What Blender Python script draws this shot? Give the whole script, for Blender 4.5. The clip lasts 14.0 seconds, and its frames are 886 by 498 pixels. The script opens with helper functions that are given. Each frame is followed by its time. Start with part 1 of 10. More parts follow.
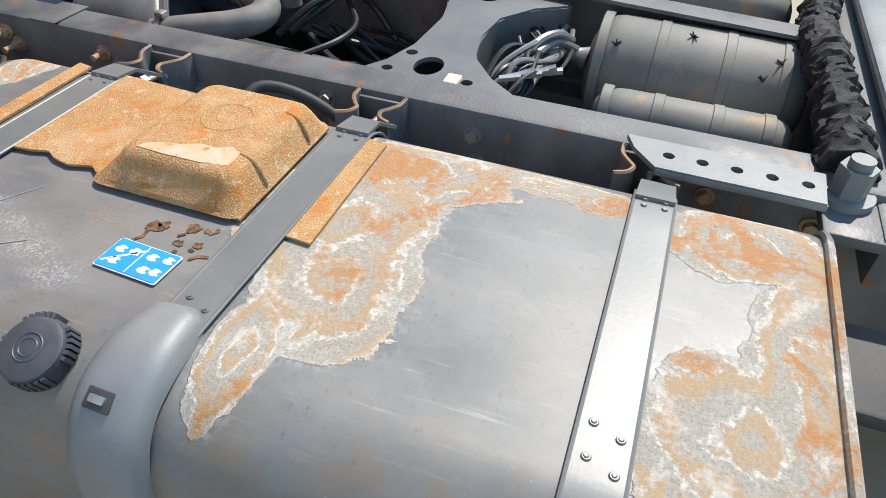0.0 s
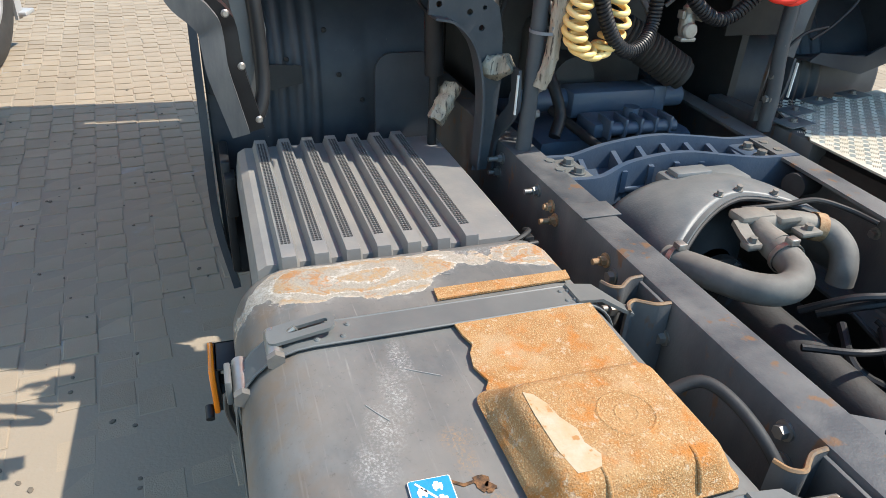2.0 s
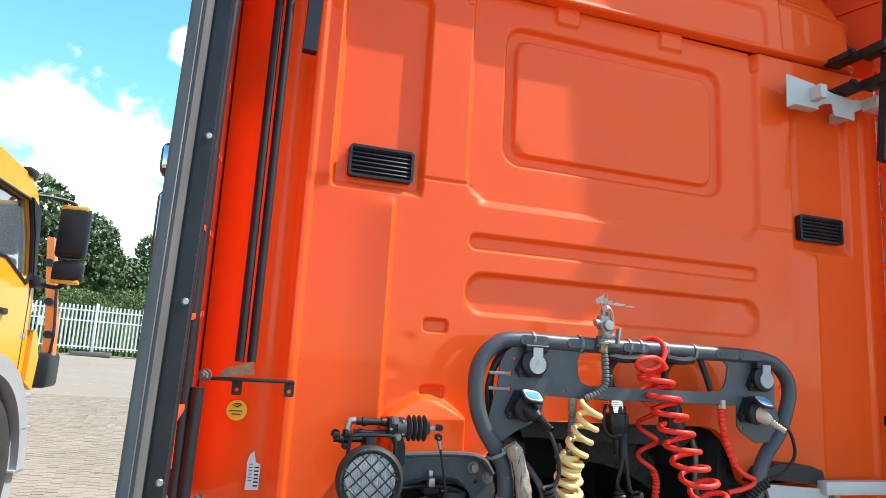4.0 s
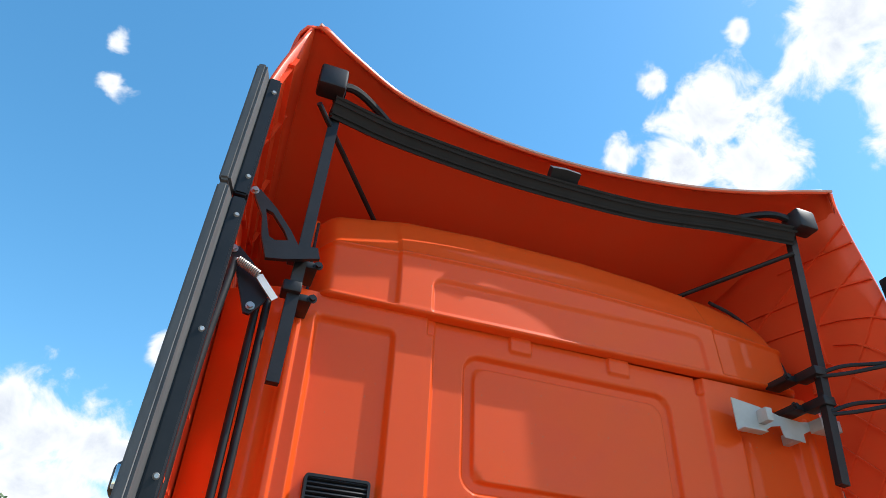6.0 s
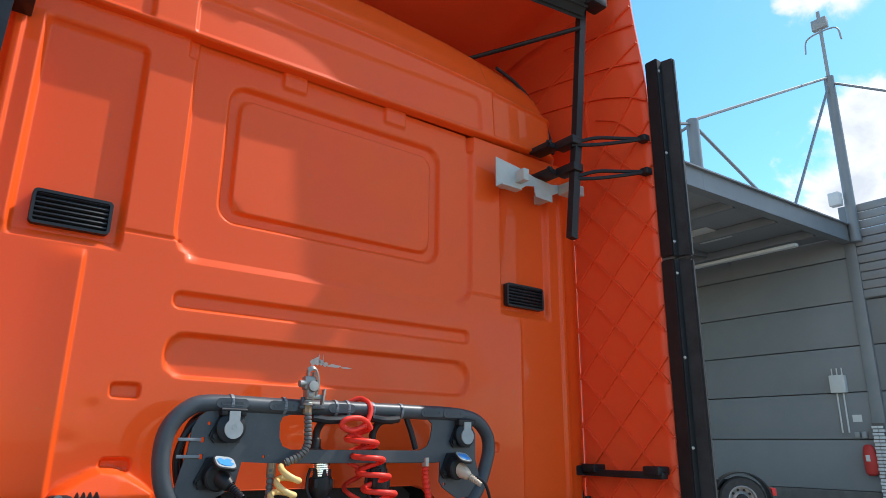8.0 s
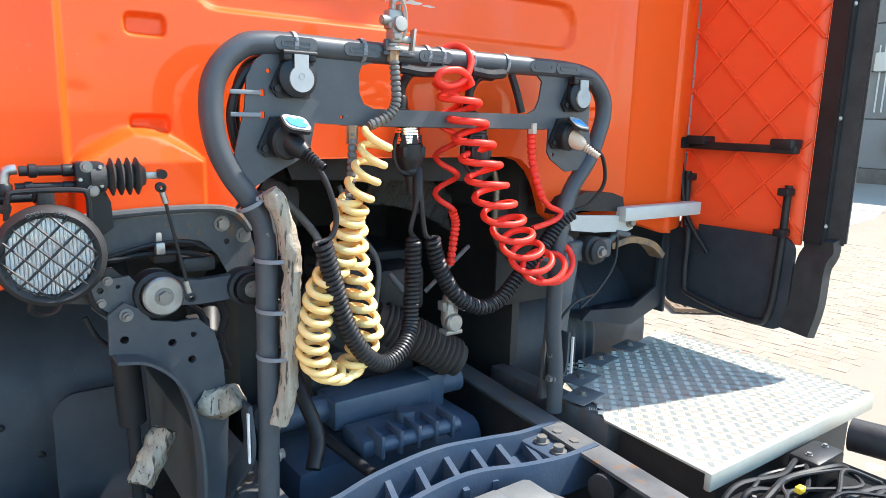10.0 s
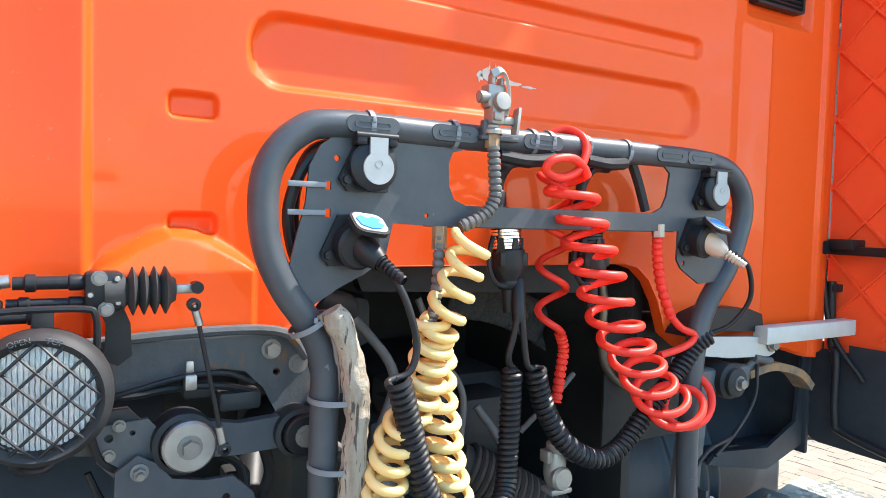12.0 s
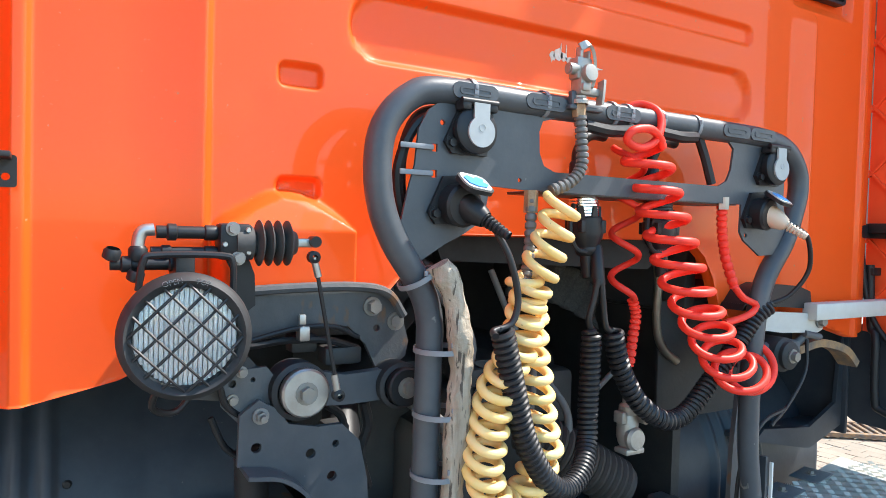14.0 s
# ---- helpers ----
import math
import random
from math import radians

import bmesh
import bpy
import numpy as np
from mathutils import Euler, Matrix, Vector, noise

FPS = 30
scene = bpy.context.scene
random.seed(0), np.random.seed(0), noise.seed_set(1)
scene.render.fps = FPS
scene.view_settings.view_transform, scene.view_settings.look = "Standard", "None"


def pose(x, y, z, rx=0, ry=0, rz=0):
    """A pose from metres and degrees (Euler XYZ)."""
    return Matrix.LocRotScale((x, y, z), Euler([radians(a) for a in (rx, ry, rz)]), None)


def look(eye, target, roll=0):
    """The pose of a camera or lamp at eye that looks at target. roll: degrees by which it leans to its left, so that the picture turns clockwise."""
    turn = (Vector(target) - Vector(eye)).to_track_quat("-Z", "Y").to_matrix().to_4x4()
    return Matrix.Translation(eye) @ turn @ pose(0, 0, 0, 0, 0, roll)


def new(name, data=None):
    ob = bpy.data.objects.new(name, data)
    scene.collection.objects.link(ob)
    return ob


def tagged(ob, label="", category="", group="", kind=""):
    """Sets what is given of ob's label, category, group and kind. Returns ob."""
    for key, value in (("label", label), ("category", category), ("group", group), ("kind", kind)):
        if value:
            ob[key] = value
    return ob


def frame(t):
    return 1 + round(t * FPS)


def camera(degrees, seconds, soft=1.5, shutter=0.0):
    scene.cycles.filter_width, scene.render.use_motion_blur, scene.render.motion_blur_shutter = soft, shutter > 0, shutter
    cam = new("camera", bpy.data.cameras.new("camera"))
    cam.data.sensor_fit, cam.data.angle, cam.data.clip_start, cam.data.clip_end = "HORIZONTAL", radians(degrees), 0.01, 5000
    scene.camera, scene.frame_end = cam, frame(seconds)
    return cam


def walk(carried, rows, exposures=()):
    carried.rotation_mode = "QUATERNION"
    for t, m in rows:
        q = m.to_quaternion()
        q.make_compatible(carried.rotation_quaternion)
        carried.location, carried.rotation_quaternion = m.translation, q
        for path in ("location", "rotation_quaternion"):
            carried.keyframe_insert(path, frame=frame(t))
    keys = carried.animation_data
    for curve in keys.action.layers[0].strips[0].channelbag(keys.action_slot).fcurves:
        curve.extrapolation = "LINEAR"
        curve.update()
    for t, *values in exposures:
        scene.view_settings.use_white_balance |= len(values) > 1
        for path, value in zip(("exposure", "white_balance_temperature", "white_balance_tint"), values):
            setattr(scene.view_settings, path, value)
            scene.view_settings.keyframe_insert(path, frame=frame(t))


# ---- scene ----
cam = camera(67.0, 14.0, soft=0.7)
PATH = [
    (0, (-1.402, -1.812, 1.390), (0.026, -1.329, 0.076), 2.2),
    (0.2, (-1.354, -1.779, 1.377), (0.036, -1.020, 0.156), 2.9),
    (0.5, (-1.274, -1.784, 1.396), (-0.195, -0.586, 0.213), 3.5),
    (1, (-1.159, -1.774, 1.373), (-0.515, -0.282, 0.208), 3.4),
    (1.5, (-1.136, -1.763, 1.390), (-0.550, -0.244, 0.228), 3.3),
    (2, (-1.143, -1.753, 1.475), (-0.554, -0.121, 0.479), 3.1),
    (2.5, (-1.106, -1.753, 1.539), (-0.511, 0.029, 0.855), 3.2),
    (3, (-1.076, -1.789, 1.579), (-0.491, 0.097, 1.261), 2.8),
    (3.5, (-1.084, -1.805, 1.616), (-0.469, 0.098, 1.641), 3.4),
    (4, (-1.090, -1.820, 1.639), (-0.478, 0.053, 1.981), 3.3),
    (4.2, (-1.092, -1.824, 1.648), (-0.483, 0.026, 2.100), 3.2),
    (4.7, (-1.097, -1.844, 1.667), (-0.533, -0.067, 2.390), 3.1),
    (5.2, (-1.097, -1.872, 1.680), (-0.593, -0.184, 2.626), 2.9),
    (5.8, (-1.087, -1.903, 1.686), (-0.585, -0.318, 2.798), 2.8),
    (6.3, (-1.064, -1.932, 1.688), (-0.450, -0.464, 2.900), 2.7),
    (6.5, (-1.063, -1.952, 1.700), (-0.380, -0.535, 2.936), 2.3),
    (7, (-1.022, -1.967, 1.689), (-0.129, -0.702, 2.954), 1.1),
    (7.5, (-0.946, -1.969, 1.654), (0.070, -0.613, 2.716), 0.0),
    (8, (-0.909, -1.915, 1.621), (0.240, -0.377, 2.185), 0.7),
    (8.5, (-0.896, -1.880, 1.573), (0.339, -0.319, 1.768), 0.5),
    (8.7, (-0.897, -1.883, 1.572), (0.348, -0.319, 1.617), 1.2),
    (9.2, (-0.875, -1.755, 1.559), (0.353, -0.197, 1.309), 1.3),
    (9.8, (-0.833, -1.502, 1.577), (0.344, 0.071, 1.203), 1.5),
    (10.3, (-0.784, -1.247, 1.601), (0.331, 0.372, 1.234), 1.7),
    (10.8, (-0.739, -1.116, 1.605), (0.307, 0.567, 1.338), 1.8),
    (11, (-0.714, -1.098, 1.596), (0.304, 0.610, 1.380), 1.7),
    (11.5, (-0.698, -1.108, 1.591), (0.300, 0.620, 1.467), 1.6),
    (12, (-0.686, -1.101, 1.584), (0.311, 0.630, 1.494), 1.6),
    (12.5, (-0.687, -1.090, 1.573), (0.309, 0.643, 1.497), 1.6),
    (13, (-0.682, -1.089, 1.573), (0.316, 0.643, 1.498), 1.6),
    (13.5, (-0.681, -1.087, 1.572), (0.318, 0.645, 1.506), 1.5),
    (14, (-0.849, -1.079, 1.502), (0.150, 0.652, 1.445), 1.6),
]
walk(cam, [(t, look(eye, target, roll)) for t, eye, target, roll in PATH],
     exposures=[(0.0, 0.72, 6800, 10), (0.5, 0.58, 6850, 10), (1.0, 0.76, 6850, 10), (1.5, 0.84, 6850, 10), (2.0, 0.80, 6850, 10), (2.5, 1.30, 6700, 10), (3.0, 1.30, 6600, 10), (3.5, 1.05, 6550, 10), (4.0, 0.84, 6500, 10),
                (6.5, 0.06, 6300, 9), (7.0, -0.20, 6250, 9), (7.5, -0.46, 6250, 9), (8.0, 0.24, 6250, 9), (8.5, 0.82, 6400, 9), (11.0, 1.42, 6500, 10), (14.0, 1.30, 6500, 10)])

# ---- light ----
SUN_DIR = Vector((0.57, -0.145, 0.80)).normalized()
elev = math.asin(SUN_DIR.z)
world = bpy.data.worlds.new("sky")
scene.world = world
world.use_nodes = True
wn, wl = world.node_tree.nodes, world.node_tree.links
wn.clear()
w_out = wn.new("ShaderNodeOutputWorld")
w_bg = wn.new("ShaderNodeBackground")
w_sky = wn.new("ShaderNodeTexSky")
w_sky.sky_type = 'NISHITA'
w_sky.sun_disc = False
w_sky.sun_elevation = elev
w_sky.sun_rotation = math.atan2(SUN_DIR.x, SUN_DIR.y)
w_sky.dust_density = 0.3
w_sky.ozone_density = 1.2
w_bg.inputs["Strength"].default_value = 0.15
w_tc = wn.new("ShaderNodeTexCoord")


def w_math(op, a, b=None, c=None):
    n = wn.new("ShaderNodeMath")
    n.operation = op
    for i, v in enumerate((a, b, c)):
        if v is None:
            continue
        if isinstance(v, (int, float)):
            n.inputs[i].default_value = v
        else:
            wl.new(v, n.inputs[i])
    return n.outputs[0]


def w_blob(d, size):
    """Soft cone round a direction of the sky: 1 in its middle, 0 at its rim."""
    dot = wn.new("ShaderNodeVectorMath")
    dot.operation = 'DISTANCE'
    wl.new(w_tc.outputs["Generated"], dot.inputs[0])
    dot.inputs[1].default_value = Vector(d).normalized()
    return w_math('SUBTRACT', 1.0, w_math('DIVIDE', dot.outputs["Value"], size))


CLOUDS = [((0.633, 0.273, 0.724), 0.13), ((0.616, 0.336, 0.713), 0.09), ((0.685, 0.258, 0.681), 0.14), ((0.72, 0.30, 0.63), 0.09), ((0.739, 0.267, 0.618), 0.09), ((0.71, 0.342, 0.616), 0.06), ((0.788, 0.282, 0.547), 0.06),
          ((0.545, 0.487, 0.682), 0.10), ((0.533, 0.536, 0.655), 0.07), ((0.595, 0.484, 0.642), 0.08), ((0.454, 0.584, 0.673), 0.04), ((0.462, 0.49, 0.739), 0.03), ((0.499, 0.492, 0.713), 0.022), ((0.527, 0.389, 0.756), 0.02),
          ((0.879, 0.297, 0.373), 0.09), ((0.886, 0.33, 0.324), 0.08), ((0.883, 0.251, 0.396), 0.08), ((-0.229, 0.676, 0.70), 0.022), ((-0.222, 0.713, 0.665), 0.03), ((-0.076, 0.912, 0.403), 0.03), ((-0.093, 0.959, 0.267), 0.06),
          ((-0.241, 0.929, 0.282), 0.08), ((-0.185, 0.944, 0.274), 0.09), ((-0.118, 0.955, 0.273), 0.06), ((-0.199, 0.955, 0.221), 0.10), ((-0.23, 0.96, 0.158), 0.10), ((-0.142, 0.975, 0.172), 0.09), ((-0.111, 0.984, 0.139), 0.10),
          # last two are unseen, added on the left to brighten the right fairing
          ((0.55, 0.83, 0.1), 0.2), ((-0.9, 0.3, 0.3), 0.3), ((0.75, -0.60, 0.35), 0.5), ((0.70, -0.50, 0.60), 0.3), ((-0.86, -0.32, 0.40), 0.5), ((-0.80, -0.08, 0.60), 0.4)]
acc = None
for d, size in CLOUDS:
    b = w_blob(d, size)
    acc = b if acc is None else w_math('MAXIMUM', acc, b)
w_n1 = wn.new("ShaderNodeTexNoise")
w_n1.inputs["Scale"].default_value = 15.0
w_n1.inputs["Detail"].default_value = 9.0
w_n1.inputs["Roughness"].default_value = 0.58
w_n1.inputs["Distortion"].default_value = 0.35
wl.new(w_tc.outputs["Generated"], w_n1.inputs["Vector"])
dens = w_math('ADD', w_math('MULTIPLY', w_math('MAXIMUM', acc, -1.5), 1.0), w_math('MULTIPLY', w_math('SUBTRACT', w_n1.outputs["Fac"], 0.5), 2.7))
w_ramp = wn.new("ShaderNodeMapRange")
w_ramp.interpolation_type = 'SMOOTHSTEP'
w_ramp.inputs["From Min"].default_value = 0.08
w_ramp.inputs["From Max"].default_value = 0.62
wl.new(dens, w_ramp.inputs["Value"])
w_shade = wn.new("ShaderNodeMapRange")
w_shade.inputs["From Min"].default_value = 0.62
w_shade.inputs["From Max"].default_value = 1.15
wl.new(dens, w_shade.inputs["Value"])
w_ccol = wn.new("ShaderNodeMixRGB")
w_ccol.inputs[1].default_value = (5.9, 6.0, 6.15, 1)
w_ccol.inputs[2].default_value = (4.5, 4.75, 5.2, 1)
wl.new(w_shade.outputs[0], w_ccol.inputs[0])
w_mix = wn.new("ShaderNodeMixRGB")
wl.new(w_ramp.outputs[0], w_mix.inputs[0])
w_hs = wn.new("ShaderNodeHueSaturation")
w_hs.inputs["Hue"].default_value = 0.486
w_hs.inputs["Saturation"].default_value = 1.27
w_hs.inputs["Value"].default_value = 1.48
wl.new(w_sky.outputs[0], w_hs.inputs["Color"])
wl.new(w_hs.outputs[0], w_mix.inputs[1])
wl.new(w_ccol.outputs[0], w_mix.inputs[2])
wl.new(w_mix.outputs[0], w_bg.inputs["Color"])
wl.new(w_bg.outputs[0], w_out.inputs["Surface"])

sun = new("sun", bpy.data.lights.new("sun", 'SUN'))
sun.data.energy = 4.4
sun.data.angle = radians(0.55)
sun.data.color = (1.0, 0.955, 0.88)
sun.matrix_world = look(SUN_DIR * 20, (0, 0, 0))


# ---- materials ----
def material(name, rgb, rough=0.5, metal=0.0, rgb2=None, scale=8.0, amount=0.5, bump=0.0, bump_scale=120.0, coat=0.0,
             spots=None, spot_scale=40.0, spot_at=0.62, rough2=None, detail=6.0, stretch=(1, 1, 1), spec=0.5, coat_rough=0.08):
    """A worn surface: base colour, a second colour in soft patches, optional sharp spots, fine relief."""
    m = bpy.data.materials.new(name)
    m.use_nodes = True
    n, l = m.node_tree.nodes, m.node_tree.links
    p = n["Principled BSDF"]
    p.inputs["Metallic"].default_value = metal
    p.inputs["Roughness"].default_value = rough
    p.inputs["Coat Weight"].default_value = coat
    p.inputs["Coat Roughness"].default_value = coat_rough
    p.inputs["Specular IOR Level"].default_value = spec
    tc = n.new("ShaderNodeTexCoord")
    mp = n.new("ShaderNodeMapping")
    mp.inputs["Scale"].default_value = stretch
    l.new(tc.outputs["Object"], mp.inputs["Vector"])
    col = None
    base = n.new("ShaderNodeRGB")
    base.outputs[0].default_value = (*rgb, 1)
    col = base.outputs[0]
    if rgb2:
        t = n.new("ShaderNodeTexNoise")
        t.inputs["Scale"].default_value = scale
        t.inputs["Detail"].default_value = detail
        t.inputs["Roughness"].default_value = 0.62
        l.new(mp.outputs[0], t.inputs["Vector"])
        r = n.new("ShaderNodeMapRange")
        r.inputs["From Min"].default_value = 0.35
        r.inputs["From Max"].default_value = 0.68
        r.inputs["To Max"].default_value = amount
        l.new(t.outputs["Fac"], r.inputs["Value"])
        x = n.new("ShaderNodeMixRGB")
        l.new(r.outputs[0], x.inputs[0])
        l.new(col, x.inputs[1])
        x.inputs[2].default_value = (*rgb2, 1)
        col = x.outputs[0]
        if rough2 is not None:
            y = n.new("ShaderNodeMapRange")
            y.inputs["From Max"].default_value = max(amount, 0.01)
            y.inputs["To Min"].default_value = rough
            y.inputs["To Max"].default_value = rough2
            l.new(r.outputs[0], y.inputs["Value"])
            l.new(y.outputs[0], p.inputs["Roughness"])
    if spots:
        t2 = n.new("ShaderNodeTexNoise")
        t2.inputs["Scale"].default_value = spot_scale
        t2.inputs["Detail"].default_value = 5
        l.new(mp.outputs[0], t2.inputs["Vector"])
        r2 = n.new("ShaderNodeMapRange")
        r2.inputs["From Min"].default_value = spot_at
        r2.inputs["From Max"].default_value = spot_at + 0.06
        l.new(t2.outputs["Fac"], r2.inputs["Value"])
        x2 = n.new("ShaderNodeMixRGB")
        l.new(r2.outputs[0], x2.inputs[0])
        l.new(col, x2.inputs[1])
        x2.inputs[2].default_value = (*spots, 1)
        col = x2.outputs[0]
    l.new(col, p.inputs["Base Color"])
    if bump:
        t3 = n.new("ShaderNodeTexNoise")
        t3.inputs["Scale"].default_value = bump_scale
        t3.inputs["Detail"].default_value = 4
        l.new(tc.outputs["Object"], t3.inputs["Vector"])
        b = n.new("ShaderNodeBump")
        b.inputs["Strength"].default_value = bump
        b.inputs["Distance"].default_value = 0.003
        l.new(t3.outputs["Fac"], b.inputs["Height"])
        l.new(b.outputs[0], p.inputs["Normal"])
    return m


ORANGE = material("cab_orange_paint", (0.87, 0.090, 0.008), 0.5, 0, (0.82, 0.098, 0.012), 3.0, 0.6, 0.012, 40, coat=0.34, spec=0.15, coat_rough=0.03,
                  spots=(0.50, 0.20, 0.09), spot_scale=110, spot_at=0.695)
ORANGE.node_tree.nodes["Principled BSDF"].inputs["Coat IOR"].default_value = 1.5
ORANGE_IN = material("fairing_orange_plastic", (0.90, 0.092, 0.024), 0.42, 0, (0.84, 0.11, 0.036), 5.0, 0.5, 0.05, 80, spec=0.35)
FRAME = material("chassis_paint", (0.062, 0.068, 0.075), 0.46, 0, (0.155, 0.152, 0.147), 9.0, 0.7, 0.2, 190, spec=0.4,
                 spots=(0.145, 0.085, 0.05), spot_scale=26, spot_at=0.615, rough2=0.75, detail=12, stretch=(1, 1, 0.45))
BLUEGREY = material("casting_blue_grey_paint", (0.046, 0.074, 0.118), 0.40, 0, (0.098, 0.115, 0.14), 9.0, 0.5, 0.2, 140, spec=0.4)
SHROUD = material("dusty_grey_shroud_paint", (0.095, 0.110, 0.118), 0.48, 0, (0.20, 0.20, 0.192), 8.0, 0.7, 0.15, 160, detail=11)
DARK = material("black_plastic", (0.012, 0.0125, 0.014), 0.45, 0, (0.028, 0.028, 0.030), 12.0, 0.5, 0.08, 160, spec=0.32)
SOOT = material("dirty_black_metal", (0.024, 0.025, 0.027), 0.6, 0, (0.05, 0.047, 0.043), 10.0, 0.6, 0.2, 90)
RUBBER = material("weathered_rubber", (0.018, 0.019, 0.020), 0.62, 0, (0.06, 0.06, 0.063), 14.0, 0.45, 0.1, 130, spec=0.35)
RUBBER_GREY = material("bleached_grey_rubber", (0.085, 0.086, 0.09), 0.6, 0, (0.16, 0.155, 0.15), 10.0, 0.6, 0.1, 130, spec=0.35, stretch=(3, 3, 0.5))
MUD = material("mudguard_plastic", (0.024, 0.030, 0.040), 0.5, 0, (0.062, 0.068, 0.076), 5.0, 0.7, 0.08, 90, spec=0.35, detail=11, spots=(0.13, 0.125, 0.115), spot_scale=60, spot_at=0.72)
GREY_PL = material("grey_plastic", (0.13, 0.14, 0.145), 0.5, 0, (0.2, 0.2, 0.195), 10.0, 0.5, 0.08, 150)
LID = material("battery_lid_plastic", (0.165, 0.168, 0.170), 0.5, 0, (0.27, 0.255, 0.225), 6.0, 0.65, 0.1, 130,
               spots=(0.42, 0.42, 0.40), spot_scale=22, spot_at=0.70)
STRAP = material("painted_steel_strap", (0.105, 0.112, 0.112), 0.42, 0, (0.17, 0.17, 0.16), 9.0, 0.55, 0.05, 150)
STEEL = material("galvanised_steel", (0.42, 0.42, 0.41), 0.42, 0.85, (0.3, 0.27, 0.23), 30.0, 0.6, 0.1, 150)
BOLT = material("dull_bolt_steel", (0.2, 0.2, 0.2), 0.45, 0.5, (0.3, 0.26, 0.2), 40.0, 0.6, 0.1, 200)
RUSTBOLT = material("rusty_bolt", (0.24, 0.125, 0.055), 0.75, 0.1, (0.45, 0.33, 0.2), 50.0, 0.7, 0.3, 200)
WHITE_MET = material("primed_pale_steel", (0.52, 0.51, 0.475), 0.5, 0, (0.38, 0.355, 0.31), 12.0, 0.5, 0.05, 120)
def rust_material():
    """Dry rust: brown pitted ground, ochre dust, fine pale grain and orange blotches."""
    m = material("rusted_sheet_steel", (0.290, 0.150, 0.062), 0.92, 0, (0.40, 0.240, 0.112), 16.0, 0.95, 0.8, 380, spec=0.12, detail=13,
                 spots=(0.43, 0.29, 0.155), spot_scale=430, spot_at=0.54)
    n, l = m.node_tree.nodes, m.node_tree.links
    p = n["Principled BSDF"]
    tc = next(k for k in n if k.type == 'TEX_COORD')
    out = p.inputs["Base Color"].links[0].from_socket
    for scale, lo, hi, amount, tint in ((18.0, 0.52, 0.64, 0.85, (0.40, 0.150, 0.035)), (300.0, 0.59, 0.67, 0.8, (0.120, 0.060, 0.028)), (11.0, 0.54, 0.66, 0.35, (0.43, 0.33, 0.215)), (60.0, 0.58, 0.64, 0.6, (0.48, 0.39, 0.28))):
        t = n.new("ShaderNodeTexNoise")
        t.inputs["Scale"].default_value = scale
        t.inputs["Detail"].default_value = 8
        t.inputs["Roughness"].default_value = 0.68
        l.new(tc.outputs["Object"], t.inputs["Vector"])
        r = n.new("ShaderNodeMapRange")
        r.inputs["From Min"].default_value = lo
        r.inputs["From Max"].default_value = hi
        r.inputs["To Max"].default_value = amount
        l.new(t.outputs["Fac"], r.inputs["Value"])
        x = n.new("ShaderNodeMixRGB")
        l.new(r.outputs[0], x.inputs[0])
        l.new(out, x.inputs[1])
        x.inputs[2].default_value = (*tint, 1)
        out = x.outputs[0]
    l.new(out, p.inputs["Base Color"])
    return m


RUST = rust_material()
RUST_BR = material("rusty_bracket", (0.09, 0.085, 0.08), 0.6, 0.2, (0.36, 0.2, 0.08), 22.0, 0.9, 0.25, 160)
FOIL = material("dusty_heat_wrap", (0.42, 0.36, 0.28), 0.65, 0.05, (0.24, 0.185, 0.13), 70.0, 0.95, 1.0, 110, stretch=(1, 1, 0.12),
                spots=(0.07, 0.055, 0.042), spot_scale=150, spot_at=0.58)
SLEEVE = material("dark_ribbed_sleeve", (0.115, 0.112, 0.105), 0.55, 0, (0.18, 0.172, 0.16), 40.0, 0.5, 0.1, 120)
CHROME = material("chrome_ring", (0.80, 0.80, 0.81), 0.16, 1.0)
YELLOW_H = material("yellow_air_hose", (0.90, 0.58, 0.185), 0.42, 0, (0.86, 0.66, 0.36), 25.0, 0.6, 0.05, 90, spec=0.35, spots=(0.42, 0.30, 0.14), spot_scale=90, spot_at=0.70)
RED_H = material("red_air_hose", (0.90, 0.046, 0.024), 0.44, 0, (0.66, 0.03, 0.022), 25.0, 0.5, 0.05, 90, spec=0.3)
BLACK_H = material("black_spiral_cable", (0.011, 0.011, 0.013), 0.46, 0, (0.02, 0.02, 0.022), 20.0, 0.5, 0.05, 90, spec=0.4)
HOSE = material("dusty_rubber_hose", (0.10, 0.096, 0.088), 0.7, 0, (0.2, 0.19, 0.17), 12.0, 0.6, 0.1, 120)
RACK = material("rack_grey_paint", (0.050, 0.057, 0.067), 0.42, 0, (0.095, 0.098, 0.102), 10.0, 0.6, 0.08, 120, spec=0.4, detail=12,
                spots=(0.16, 0.16, 0.155), spot_scale=70, spot_at=0.72)
TIE = material("grey_cable_tie", (0.20, 0.21, 0.225), 0.5)
LABEL_W = material("white_label", (0.72, 0.72, 0.70), 0.5, 0, (0.5, 0.5, 0.48), 40.0, 0.4)
LABEL_Y = material("yellow_label", (0.80, 0.52, 0.03), 0.45)
BLUE = material("blue_sticker", (0.01, 0.22, 0.62), 0.35, 0, (0.02, 0.28, 0.66), 40.0, 0.5)
BLUE_CAP = material("blue_plug_lid", (0.025, 0.24, 0.62), 0.4, 0, (0.05, 0.3, 0.7), 40.0, 0.6)
SILVER = material("silver_socket_lid", (0.36, 0.375, 0.375), 0.5, 0.1, (0.29, 0.30, 0.30), 30, 0.6)
CREAM = material("cream_plug", (0.55, 0.44, 0.33), 0.5)
ORANGE_LENS = material("orange_lens", (0.85, 0.22, 0.01), 0.2, 0, coat=0.5)
